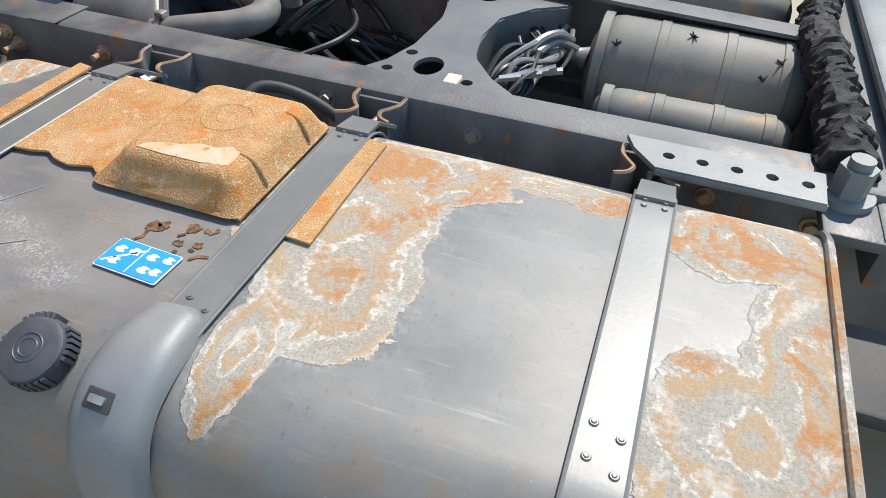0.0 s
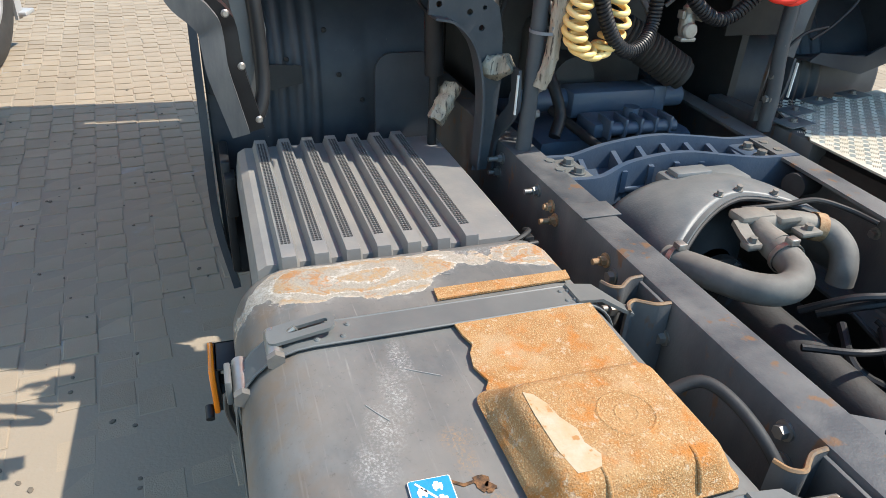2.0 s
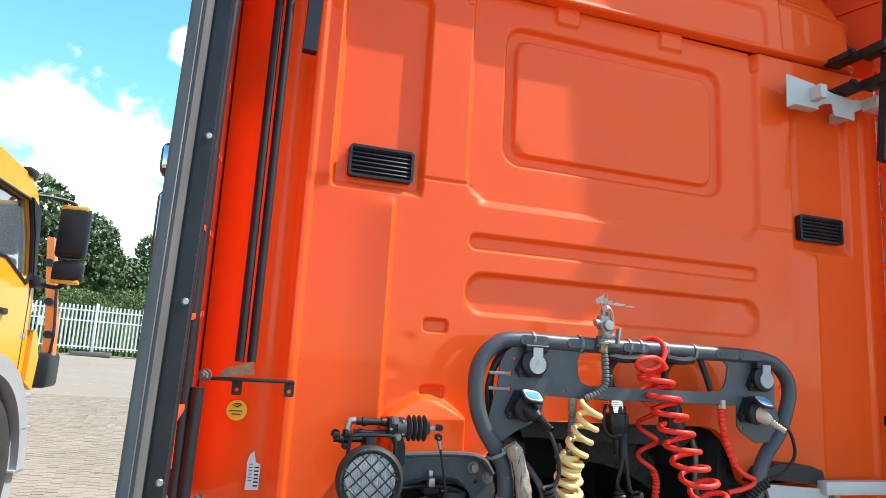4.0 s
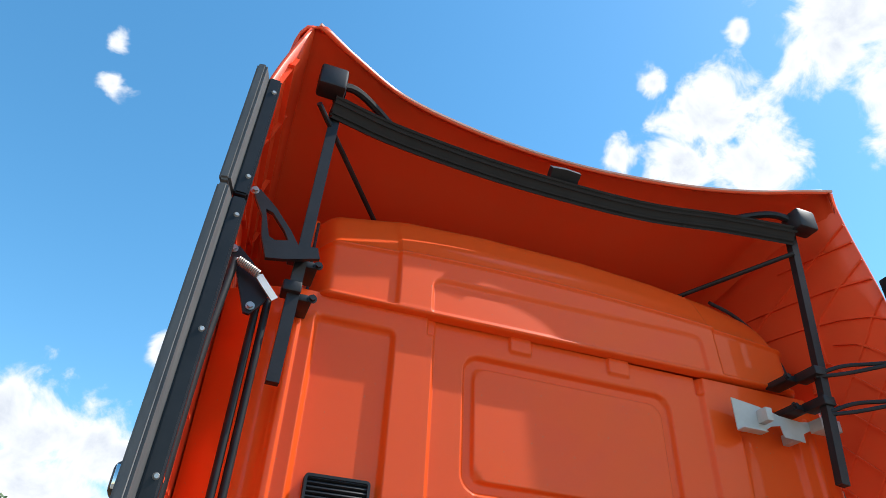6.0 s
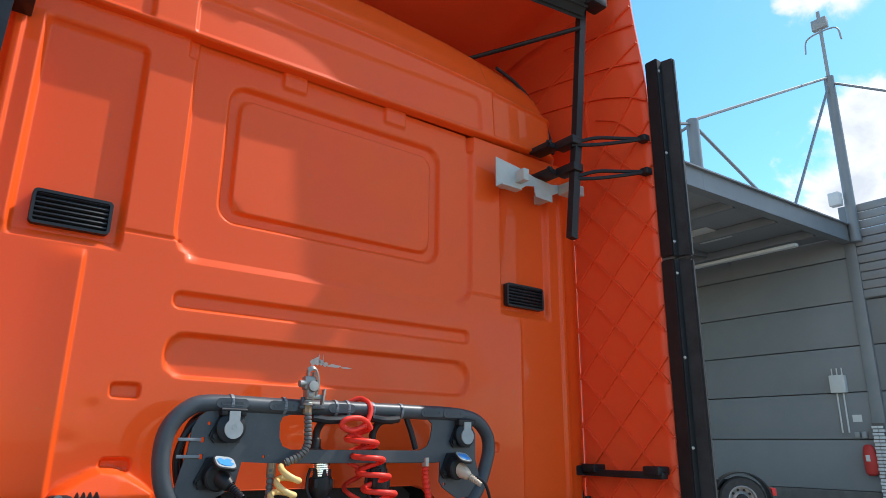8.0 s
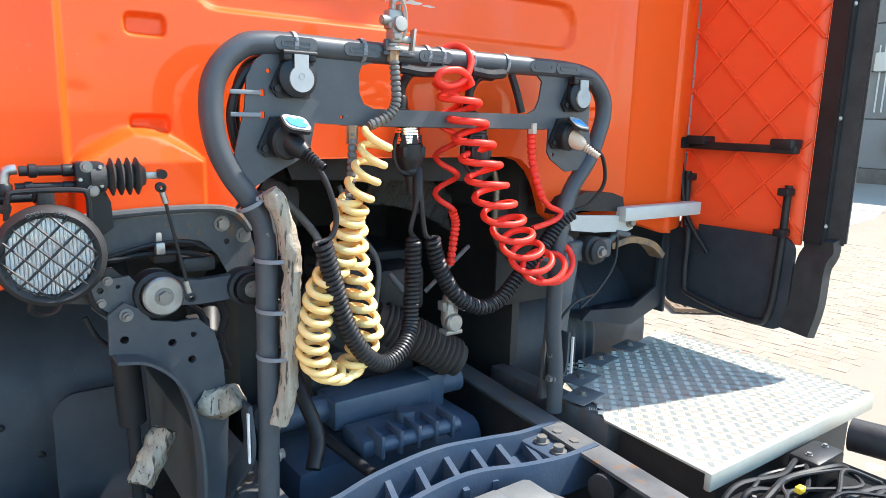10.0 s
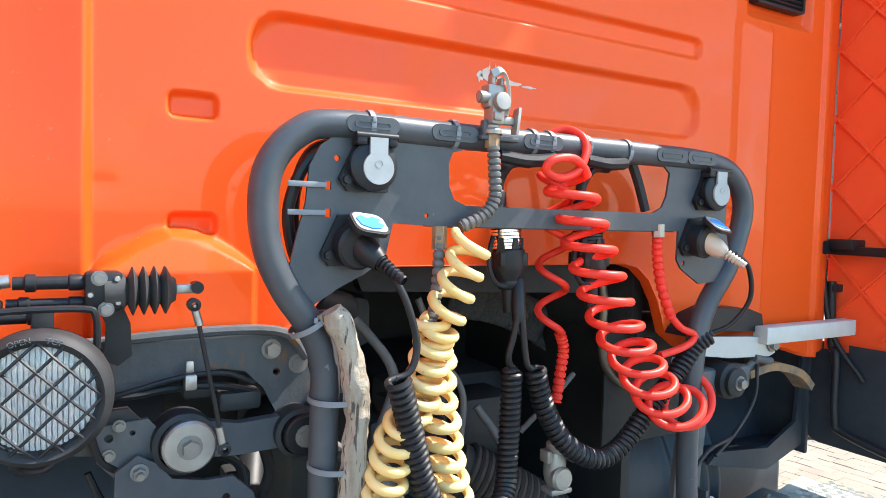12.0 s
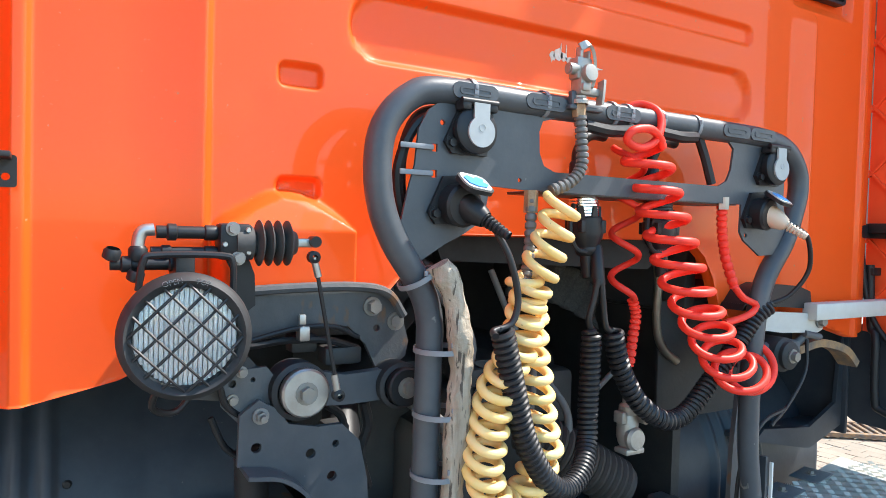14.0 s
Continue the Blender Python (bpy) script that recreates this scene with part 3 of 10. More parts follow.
RECESS = [  # x0 x1 z0 z1 radius depth edge
    (-0.43, 0.660, 2.128, 2.95, 0.085, 0.018, 0.016),
    (-0.145, -0.06, 2.765, 2.95, 0.008, -0.013, 0.010),
    (0.255, 0.346, 2.765, 2.95, 0.008, -0.013, 0.010),
    (-0.456, -0.432, 2.757, 2.95, 0.006, 0.012, 0.008),
    (0.647, 0.670, 2.757, 2.95, 0.006, 0.012, 0.008),
    (-0.312, 0.512, 2.264, 2.722, 0.06, 0.020, 0.016),
    (-0.276, 0.474, 2.300, 2.684, 0.045, -0.016, 0.010),
    (-0.412, 0.645, 1.983, 2.026, 0.020, 0.014, 0.014),
    (-0.418, 0.646, 1.793, 1.911, 0.058, 0.017, 0.015),
    (-0.540, -0.469, 1.730, 1.767, 0.012, 0.012, 0.008),
    (-0.540, -0.469, 1.546, 1.580, 0.012, 0.012, 0.008),
    (-0.83, -0.572, 2.125, 2.74, 0.02, 0.022, 0.020),
    (0.815, 1.075, 2.12, 2.74, 0.02, 0.022, 0.020),
    (0.72, 0.79, 1.60, 1.632, 0.012, 0.010, 0.008),
    (-0.91, -0.885, 1.0, 2.74, 0.004, -0.010, 0.012),
    (1.14, 1.165, 1.0, 2.74, 0.004, -0.010, 0.012),
    (-0.575, -0.41, 2.172, 2.180, 0.002, 0.004, 0.004),
    (0.645, 0.82, 2.172, 2.180, 0.002, 0.004, 0.004),
]


def wall_relief(x, z):
    d = np.zeros_like(x)
    for x0, x1, z0, z1, r, dep, edge in RECESS:
        s = rbox(x, z, x0, x1, z0, z1, r)
        d += dep * smooth01(-s / edge + 0.5)
    d += 0.018 * smooth01((-0.915 - x) / 0.02) + 0.10 * np.clip((-0.93 - x) / 0.2, 0, 1) ** 2
    d += 0.018 * smooth01((x - 1.17) / 0.02) + 0.10 * np.clip((x - 1.18) / 0.2, 0, 1) ** 2
    # pressed housing with a sloping, rounded top
    k = np.clip((z - 1.495) / 0.062, 0, 1)
    half = 0.121 - 0.075 * k ** 1.3
    f = np.clip((half - np.abs(x + 0.5265)) / (0.016 + 0.05 * k), 0, 1)
    d -= 0.052 * smooth01(f) * (1 - 0.55 * k) * smooth01((1.562 - z) / 0.010)
    # creases that catch the sun
    for cx, z0, z1 in ((-0.655, 1.0, 2.11), (-0.84, 2.12, 2.76), (0.90, 1.0, 2.11)):
        rp = np.where(x < cx, np.clip((x - cx + 0.11) / 0.11, 0, 1) ** 1.5, np.clip(1 - (x - cx) / 0.011, 0, 1))
        d -= 0.012 * rp * smooth01((z - z0) / 0.03) * smooth01((z1 - z) / 0.03)
    # shallow dents
    for cx, cz, cr, cd in ((-0.58, 1.70, 0.02, 0.0015), (-0.63, 1.62, 0.015, 0.0012), (0.30, 2.08, 0.03, 0.001), (-0.70, 2.08, 0.015, 0.0015), (0.98, 1.62, 0.05, 0.003), (0.92, 1.9, 0.03, 0.001)):
        d += cd * np.exp(-((x - cx) ** 2 + (z - cz) ** 2) / cr ** 2)
    return d


def stations(lo, hi, coarse, marks):
    """Coarse steps with close ones round the pressed edges."""
    v = list(np.arange(lo, hi, coarse)) + [hi]
    for m, w in marks:
        v += [m + t for t in np.arange(-w, w + 0.001, 0.003)]
    v = np.array(sorted(t for t in v if lo <= t <= hi))
    return v[np.concatenate([[True], np.diff(v) > 0.0012])]


xs = stations(-1.12, 1.34, 0.014, [(m, q[6] / 2 + 0.004) for q in RECESS for m in (q[0], q[1])] + [(-0.655, 0.014), (-0.84, 0.014), (0.90, 0.014), (-0.405, 0.012), (-0.648, 0.012)])
zs = stations(1.22, 2.825, 0.014, [(m, q[6] / 2 + 0.004) for q in RECESS for m in (q[2], q[3])] + [(1.53, 0.045)])
X, Z = np.meshgrid(xs, zs)
ZB = wall_bottom(X)
Z = np.maximum(Z, ZB)
Y = wall_relief(X, Z)
P0 = np.stack([X, Y, Z], -1)
lip = np.stack([X[:1], Y[:1] + 0.028, Z[:1] - 0.004], -1)
under(grid_mesh("rear_wall", np.concatenate([lip, P0]), ORANGE), cab)

# upper tier and roof cap: an upright band under an arched ledge, then a dome that turns forward over the roof
def cap_ledge(x):
    return 2.818 + 0.012 * (x + 0.87)


def cap_arch(x):
    return 3.030 + 0.046 * (1 - ((x - 0.12) / 0.98) ** 2)


def cap_top(x):
    return np.interp(x, [-0.88, -0.80, -0.53, -0.20, 0.25, 0.60, 0.86, 1.05, 1.15, 1.21], [3.215, 3.255, 3.312, 3.335, 3.340, 3.322, 3.290, 3.245, 3.195, 3.13])


cx_ = stations(-0.868, 1.205, 0.012, [(-0.578, 0.02), (0.765, 0.02), (-0.45, 0.012), (0.69, 0.012)])
L_, U_, T_ = cap_ledge(cx_), cap_arch(cx_), cap_top(cx_)
mid_ = smooth01((cx_ + 0.588) / 0.02) * smooth01((0.775 - cx_) / 0.02)
turn_ = 0.10 * np.clip((-0.80 - cx_) / 0.068, 0, 1) ** 2 + 0.16 * np.clip((cx_ - 1.08) / 0.125, 0, 1) ** 2
rows = []
for y, z in ((0.012, L_ - 0.006), (-0.020, L_ - 0.003), (-0.028, L_ + 0.001), (-0.029, L_ + 0.008)):
    rows.append(np.stack([cx_, y + turn_ + 0 * cx_, z], -1))
for k in range(1, 25):
    z = L_ + 0.008 + (U_ - 0.008 - L_ - 0.008) * k / 24
    p_ = rbox(cx_, z, -0.45, 0.69, 2.80, 2.972 + 0.03 * (cx_ + 0.45) / 1.14, 0.035)
    y = -0.027 + 0.013 * k / 24 + 0.011 * smooth01(-p_ / 0.014 + 0.5) + 0.014 * (1 - mid_)
    rows.append(np.stack([cx_, y + turn_, z], -1))
for y, d in ((-0.022, -0.003), (-0.024, 0.001), (-0.018, 0.006)):
    rows.append(np.stack([cx_, y + 0.012 * (1 - mid_) + turn_, U_ + d], -1))
# the shoulder over the ledge swells in the middle
swell = np.clip(1 - ((cx_ + 0.05) / 0.85) ** 2, 0, 1)
for y, f in ((0.002, 0.10), (0.018, 0.24), (0.034, 0.40), (0.050, 0.56), (0.066, 0.70), (0.085, 0.83), (0.115, 0.94), (0.18, 1.04), (0.30, 1.12), (0.55, 1.18), (1.0, 1.20), (1.70, 1.10)):
    b_ = 0.022 * swell * np.exp(-((f - 0.30) / 0.16) ** 2) + 0.012 * mid_ * max(0, 1 - f)
    rows.append(np.stack([cx_, y - b_ + 0.012 + turn_ * (1 - 0.5 * min(f, 1)), U_ + (T_ - U_) * f], -1))
under(grid_mesh("roof_cap", np.array(rows), ORANGE), cab)
bm = B()
sweep(bm, spline([(0.90, 0.115, 3.285), (1.02, 0.12, 3.255), (1.12, 0.125, 3.20), (1.185, 0.12, 3.12), (1.20, 0.09, 3.03), (1.195, 0.06, 2.92)], 6), 0.008, 8)
part("roof_seal", bm, RUBBER, cab, "black rubber roof seal")
bm = B()
sweep(bm, spline([(-0.872, 0.055, 2.76), (-0.874, 0.05, 2.90), (-0.876, 0.06, 3.03), (-0.872, 0.09, 3.16)], 6), 0.0055, 8)
part("roof_seal", bm, RUBBER, cab, "black rubber roof seal")

# sides and floor of the cab, behind the wall
YZ = Matrix(((0, 0, 1, 0), (1, 0, 0, 0), (0, 1, 0, 0), (0, 0, 0, 1)))
for x in (-1.08, 1.31):
    bm = B()
    plate(bm, [[(0.10, 1.24), (2.34, 1.24), (2.36, 1.85), (1.98, 2.83), (0.10, 2.83)]], Matrix.Translation((x, 0, 0)) @ YZ, 0.04)
    part("side_panel", bm, ORANGE, cab)
bm = B()
plate(bm, [[(2.34, 0.55), (2.40, 0.55), (2.39, 1.87), (2.00, 2.83), (1.86, 3.28), (1.82, 3.28), (1.96, 2.83), (2.35, 1.85)]], Matrix.Translation((0.11, 0, 0)) @ YZ, 2.34)
part("front_panel", bm, ORANGE, cab)
for name_, mat_, a, b in (("roof_side", ORANGE, (-0.90, 0.12, 2.80), (-0.86, 1.72, 3.20)), ("roof_side", ORANGE, (1.17, 0.20, 2.80), (1.21, 1.72, 3.10)),
                          ("underfloor", SOOT, (-1.07, 0.085, 1.30), (-0.30, 2.15, 1.34)), ("underfloor", SOOT, (0.56, 0.085, 1.30), (1.30, 2.15, 1.34)), ("engine_tunnel_roof", SOOT, (-0.30, 0.085, 1.50), (0.56, 2.15, 1.54)),
                          ("engine_tunnel_side", SOOT, (-0.32, 0.085, 1.31), (-0.28, 2.15, 1.54)), ("engine_tunnel_side", SOOT, (0.54, 0.085, 1.31), (0.58, 2.15, 1.54))):
    bm = B()
    box(bm, a, b, 0.01)
    part(name_, bm, mat_, cab)

bm = B()
box(bm, (0.50, 0.13, 1.02), (0.86, 0.14, 1.335), 0.003)
part("splash_plate", bm, SOOT, cab)
# ventilation grilles
for x0, x1, z0, z1 in ((-0.79, -0.60, 2.152, 2.245), (0.837, 1.037, 2.152, 2.245)):
    bm = B()
    outer, inner = rrect(x0, x1, z0, z1, 0.012), rrect(x0 + 0.008, x1 - 0.008, z0 + 0.008, z1 - 0.008, 0.006)
    plate(bm, [outer, inner], XZ(0.006), 0.022)
    g = part("ventilation_grille", bm, DARK, cab, "black slatted plastic air outlet")
    bm = B()
    box(bm, (x0 + 0.004, 0.018, z0 + 0.004), (x1 - 0.004, 0.024, z1 - 0.004))
    part("grille_back", bm, SOOT, g)
    for k in range(6):
        zc = z0 + 0.014 + k * (z1 - z0 - 0.028) / 5
        bm = B()
        box(bm, (x0 + 0.008, -0.003, zc - 0.0035), (x1 - 0.008, 0.018, zc + 0.0035), 0.001, Matrix.Translation((0, 0.008, zc)) @ Matrix.Rotation(radians(-28), 4, 'X') @ Matrix.Translation((0, -0.008, -zc)))
        part("slat", bm, DARK, g)

# roof spoiler: a shell open to the rear with a curved trailing edge
ED = [(-1.04, -0.335, 3.70), (-0.90, -0.25, 3.70), (-0.667, -0.144, 3.69), (-0.40, -0.09, 3.69), (-0.122, -0.065, 3.69), (0.16, -0.065, 3.69), (0.445, -0.097, 3.69), (0.72, -0.15, 3.69), (0.974, -0.217, 3.70), (1.16, -0.275, 3.72), (1.335, -0.315, 3.748)]
spoiler = thing("roof_spoiler", "orange roof air deflector with a curved trailing edge", "air deflector", at=(0.12, 0.5, 3.32))
edge = spline(ED, 6)
rows = []
for k, (dy, dz) in enumerate(((0.0, -0.012), (0.0, 0.0), (0.03, 0.012), (0.12, 0.0), (0.35, -0.06), (0.7, -0.17), (1.1, -0.31), (1.5, -0.45))):
    rows.append([[q.x * (1 - 0.02 * k) + 0.12 * 0.02 * k, q.y * max(0, 1 - dy) + dy, q.z + dz] for q in edge])
# its ends turn down to the cab's roof sides
full = []
for r in rows:
    a, b = r[0], r[-1]
    left = [[-1.10 - 0.016 * k, a[1] + 0.02 + 0.01 * k, a[2] + (2.9 - a[2]) * k / 5] for k in (5, 4, 3, 2, 1)]
    left += [[-1.108, a[1] + 0.025, a[2] - 0.085], [-1.098, a[1] + 0.018, a[2] - 0.045], [-1.080, a[1] + 0.008, a[2] - 0.016]]
    right = [[1.36 + 0.002 * k, b[1] + 0.02 + 0.01 * k, b[2] + (2.9 - b[2]) * k / 5] for k in (1, 2, 3, 4, 5)]
    full.append(left + r + right)
under(grid_mesh("shell", np.array(full), ORANGE_IN, 0.012), spoiler)
bm = B()
sweep(bm, [q + Vector((0, -0.004, 0.002)) for q in edge], 0.008, 6)
part("trailing_edge", bm, material("bleached_edge", (0.75, 0.30, 0.20), 0.5, 0, (0.7, 0.5, 0.42), 20, 0.6), spoiler)
bm = B()
bar = spline([(-0.93, -0.19, 3.48), (-0.634, -0.115, 3.50), (-0.132, -0.075, 3.51), (0.421, -0.09, 3.515), (0.80, -0.16, 3.515), (1.12, -0.23, 3.495)], 8)
ribbon(bm, bar, 0.070, 0.02, (0, -0.75, -0.65))
sb_ = part("stiffening_bar", bm, DARK, spoiler, "black ribbed stiffening bar")
for off in ((0, -0.022, 0.028), (0, 0.020, -0.034), (0, -0.013, 0.012), (0, 0.012, -0.018)):
    bm = B()
    ribbon(bm, [q + Vector(off) for q in bar], 0.009, 0.034, (0, -0.75, -0.65))
    part("bar_rib", bm, DARK, sb_)
for x0, y0, x1, y1 in ((-0.95, -0.22, -0.60, -0.02), (1.15, -0.25, 0.78, -0.05)):
    bm = B()
    sweep(bm, spline([(x0, y0, 3.55), ((x0 * 2 + x1) / 3, (y0 * 2 + y1) / 3 - 0.02, 3.60), (x1, y1, 3.57)], 6), 0.016, 8)
    part("brace_tube", bm, DARK, spoiler)
    bm = B()
    box(bm, (x0 - 0.05, y0 - 0.05, 3.50), (x0 + 0.05, y0 + 0.03, 3.60), 0.012)
    part("mount_block", bm, DARK, spoiler)
bm = B()
ribbon(bm, [(0.0, -0.085, 3.56), (0.065, -0.085, 3.57), (0.13, -0.087, 3.565)], 0.085, 0.03, (0, -0.55, -0.83))
part("mount_block", bm, DARK, spoiler)
for a, b in (((-0.98, -0.24, 3.42), (-0.58, 0.32, 3.34)), ((1.10, -0.22, 3.40), (0.72, 0.32, 3.32))):
    bm = B()
    sweep(bm, [a, b], 0.010, 8)
    part("stay_rod", bm, DARK, spoiler)


# side fairings: panel with ribs inside, rubber lip behind
def fairing(label, side, rear, front, top, zb):
    """side: -1 or 1; rear, front: plan places of the panel's edges; top: place of the peak."""
    fx = thing("side_fairing", label, "side fairing", "side fairings of the cab", at=(rear[0], rear[1], zb))
    zs = np.linspace(zb, 3.0, 30)
    us = np.linspace(0, 1, 25) ** 2
    bend = 0.35 if side < 0 else 1.3
    rows = []
    for z in zs:
        rows.append([[front[0] + (rear[0] - front[0]) * u ** bend, front[1] + (rear[1] - front[1]) * u, z] for u in us])
    for k in range(1, 9):
        w = k / 8
        z = 3.0 + (top[2] - 3.0) * w
        ry = rear[1] + (top[1] - rear[1]) * smooth01(np.array(w))
        rx = rear[0] + (top[0] - rear[0]) * w ** 2
        fw = smooth01(np.array(w * 1.6))
        fx0, fy0 = front[0] - side * 0.10 * fw, front[1] + 1.1 * fw
        rows.append([[fx0 + (rx - fx0) * u ** bend, fy0 + (ry - fy0) * u, z - 0.36 * w * (1 - u)] for u in us])
    under(grid_mesh("panel", np.array(rows), ORANGE_IN, 0.012), fx)
    # inner ribs, laid on the panel
    def surf(u, z):
        w = min(max((z - 3.0) / (top[2] - 3.0), 0.0), 1.0)
        sm = float(smooth01(np.array(w)))
        ry, rx = rear[1] + (top[1] - rear[1]) * sm, rear[0] + (top[0] - rear[0]) * w ** 2
        fw = float(smooth01(np.array(w * 1.6)))
        fx0, fy0 = front[0] - side * 0.10 * fw, front[1] + 1.1 * fw
        return Vector((fx0 + (rx - fx0) * u ** bend - side * 0.010, fy0 + (ry - fy0) * u, z - 0.36 * w * (1 - u)))

    nrm = Vector((-side, 0, 0))
    if side < 0:
        for z in (1.55, 1.75, 1.95, 2.15, 2.35, 2.55, 2.75, 2.92, 3.08, 3.24, 3.40, 3.54):
            bm = B()
            ribbon(bm, [surf(u, z - 0.05 * u) for u in (0.35, 0.5, 0.7, 0.85, 0.98)], 0.012, 0.030, nrm)
            part("rib", bm, ORANGE_IN, fx)
        for u in (0.45, 0.64, 0.82, 0.97):
            bm = B()
            ribbon(bm, [surf(u, z) for z in np.linspace(1.4, 3.55, 14)], 0.006, 0.022, nrm)
            part("rib", bm, ORANGE_IN, fx)
    else:
        for k in range(-2, 15):
            for s in (-1, 1):
                za = 1.30 + k * 0.20 + (0.0 if s > 0 else 0.42)
                q = [surf(i / 8, za + s * 0.46 * i / 8) for i in range(9) if zb + 0.02 < za + s * 0.46 * i / 8 < (3.02 if i < 4 else 3.6)]
                if len(q) > 2:
                    bm = B()
                    ribbon(bm, q, 0.007, 0.014, nrm)
                    part("rib", bm, ORANGE_IN, fx)
    return fx


lf = fairing("orange side fairing with ribbed inside and worn rubber lip", -1, (-1.174, -0.40), (-1.10, 0.16), (-1.06, -0.335, 3.69), 1.28)
rf = fairing("orange side fairing with crossed ribs inside and black rubber lip", 1, (1.345, -0.365), (1.325, 0.06), (1.345, -0.305, 3.745), 1.225)


def lip(fx, x, y, side, zlist, lean=0.0):
    """Black carrier with screws and a rubber strip outside it, leaning with height."""
    for i, (z0, z1) in enumerate(zlist):
        xa, xb = x + lean * (z0 - 1.34), x + lean * (z1 - 1.34)
        bm = B()
        ribbon(bm, [(xa, y, z0), (xb, y, z1)], 0.038, 0.06, (0, -1, 0))
        bmesh.ops.bevel(bm, geom=bm.edges[:], offset=0.005, segments=2, affect='EDGES')
        c = part("lip_carrier", bm, DARK, fx, "black plastic edge profile")
        bm = B()
        ribbon(bm, [(xa + side * 0.038, y - 0.035, z0), (xb + side * 0.036, y - 0.035, z1)], 0.030, 0.082, (side * 0.25, -1, 0))
        bmesh.ops.bevel(bm, geom=bm.edges[:], offset=0.007, segments=2, affect='EDGES')
        part("rubber_lip", bm, RUBBER_GREY if side < 0 else RUBBER, fx, "weathered rubber lip")
        n = max(2, int((z1 - z0) / 0.26))
        for k in range(n):
            w = (0.06 + (z1 - z0 - 0.12) * k / (n - 1)) / (z1 - z0)
            bm = B()
            lathe(bm, [(0, 0.004), (0.005, 0.004), (0.008, 0.0)], (xa + (xb - xa) * w - side * 0.006, y - 0.030, z0 + (z1 - z0) * w), (-side * 0.2, -1, 0), 10)
            part("screw", bm, STEEL, c)


lip(lf, -1.166, -0.43, -1, [(1.34, 2.78), (2.79, 3.24)], 0.018)
lip(rf, 1.354, -0.400, 1, [(1.235, 2.34), (2.35, 3.235)], -0.002)


# ---- chassis ----
def rail(name, label, a, b, side, ztop=0.802, h=0.27, fl=0.082):
    """A C-section rail from a to b in plan; side: the way its open side faces."""
    a, b = Vector((*a, 0)), Vector((*b, 0))
    t = (b - a).normalized()
    s = Vector((side, 0, 0))
    rl = thing(name, label, "frame rail", "frame rails", at=((a.x + b.x) / 2, (a.y + b.y) / 2, ztop - h))
    sec = [(0, 0.012), (0.003, 0.004), (0.012, 0), (fl, 0), (fl, -0.009), (0.016, -0.009), (0.010, -0.016), (0.010, -h + 0.016), (0.016, -h + 0.009), (fl, -h + 0.009), (fl, -h), (0.012, -h), (0.003, -h - 0.004 + 0.008), (0, -h + 0.012)]
    sec[0], sec[1] = (0, -0.012), (0.0035, -0.0035)
    bm = B()
    n = 24
    rings = [[bm.verts.new(a + (b - a) * i / n + s * u + Vector((0, 0, ztop + v))) for u, v in sec] for i in range(n + 1)]
    for p, q in zip(rings, rings[1:]):
        for k in range(len(sec)):
            j = (k + 1) % len(sec)
            bm.faces.new((p[k], p[j], q[j], q[k]))
    bm.faces.new(rings[0])
    bm.faces.new(rings[-1][::-1])
    part("rail", bm, FRAME, rl)
    return rl


railL = rail("frame_rail", "dark grey painted steel frame rail with dust and bolts", (-0.395, 0.9), (-0.395, -3.4), 1)
railR = rail("frame_rail", "dark grey painted steel frame rail, dusty on top", (0.56, 0.9), (0.27, -2.1), -1)
for y, z, mt, st in ((-1.23, 0.767, BOLT, 0), (-1.245, 0.716, BOLT, 0), (-0.709, 0.760, RUSTBOLT, 0.02), (-0.745, 0.742, BOLT, 0), (-0.368, 0.768, BOLT, 0.025), (-0.449, 0.762, RUSTBOLT, 0.01), (-0.475, 0.738, RUSTBOLT, 0.03),
                     (-0.135, 0.762, BOLT, 0.03), (-0.12, 0.715, BOLT, 0.02), (-0.935, 0.722, BOLT, 0), (-1.52, 0.755, BOLT, 0), (-1.53, 0.70, BOLT, 0), (-1.86, 0.70, BOLT, 0), (-1.93, 0.735, RUSTBOLT, 0), (-2.10, 0.72, RUSTBOLT, 0), (-2.3, 0.68, BOLT, 0), (-2.4, 0.60, BOLT, 0), (-2.05, 0.63, BOLT, 0)):
    bm = B()
    hexbolt(bm, (-0.395, y, z), (-1, 0, 0), 0.0115, 0.014, True, st)
    part("bolt", bm, mt, railL)
for y, z in ((-0.7, 0.72), (-0.95, 0.66), (-1.1, 0.74), (-1.3, 0.7), (-1.55, 0.68)):
    bm = B()
    hexbolt(bm, (0.56 + 0.0967 * (y - 0.9) - 0.012, y, z), (-1, 0, 0), 0.011, 0.014)
    part("bolt", bm, BOLT, railR)
# small torn patch on the rail
bm = B()
box(bm, (-0.40, -0.60, 0.803), (-0.30, -0.53, 0.806), 0.001)
part("patch", bm, FRAME, railL)

# ---- fuel tank ----
TX0, TX1, TY0, TY1, TZ0, TZ1 = -1.165, -0.525, -2.085, -0.665, 0.22, 0.832
tank = thing("fuel_tank", "grey painted steel fuel tank with peeling rust and white corrosion", "fuel tank", "", at=((TX0 + TX1) / 2, (TY0 + TY1) / 2, TZ0))


def tank_section(inset=0.0):
    """Rounded section in x and z, with a broad outer corner."""
    out = []
    for cx, cz, r, a0 in ((TX1 - 0.085, TZ1 - 0.085, 0.085, 0), (TX0 + 0.115, TZ1 - 0.115, 0.115, 90), (TX0 + 0.10, TZ0 + 0.10, 0.10, 180), (TX1 - 0.08, TZ0 + 0.08, 0.08, 270)):
        for i in range(9):
            a = radians(a0 + 90 * i / 8)
            out.append((cx + (r - inset) * math.cos(a), cz + (r - inset) * math.sin(a)))
    return out


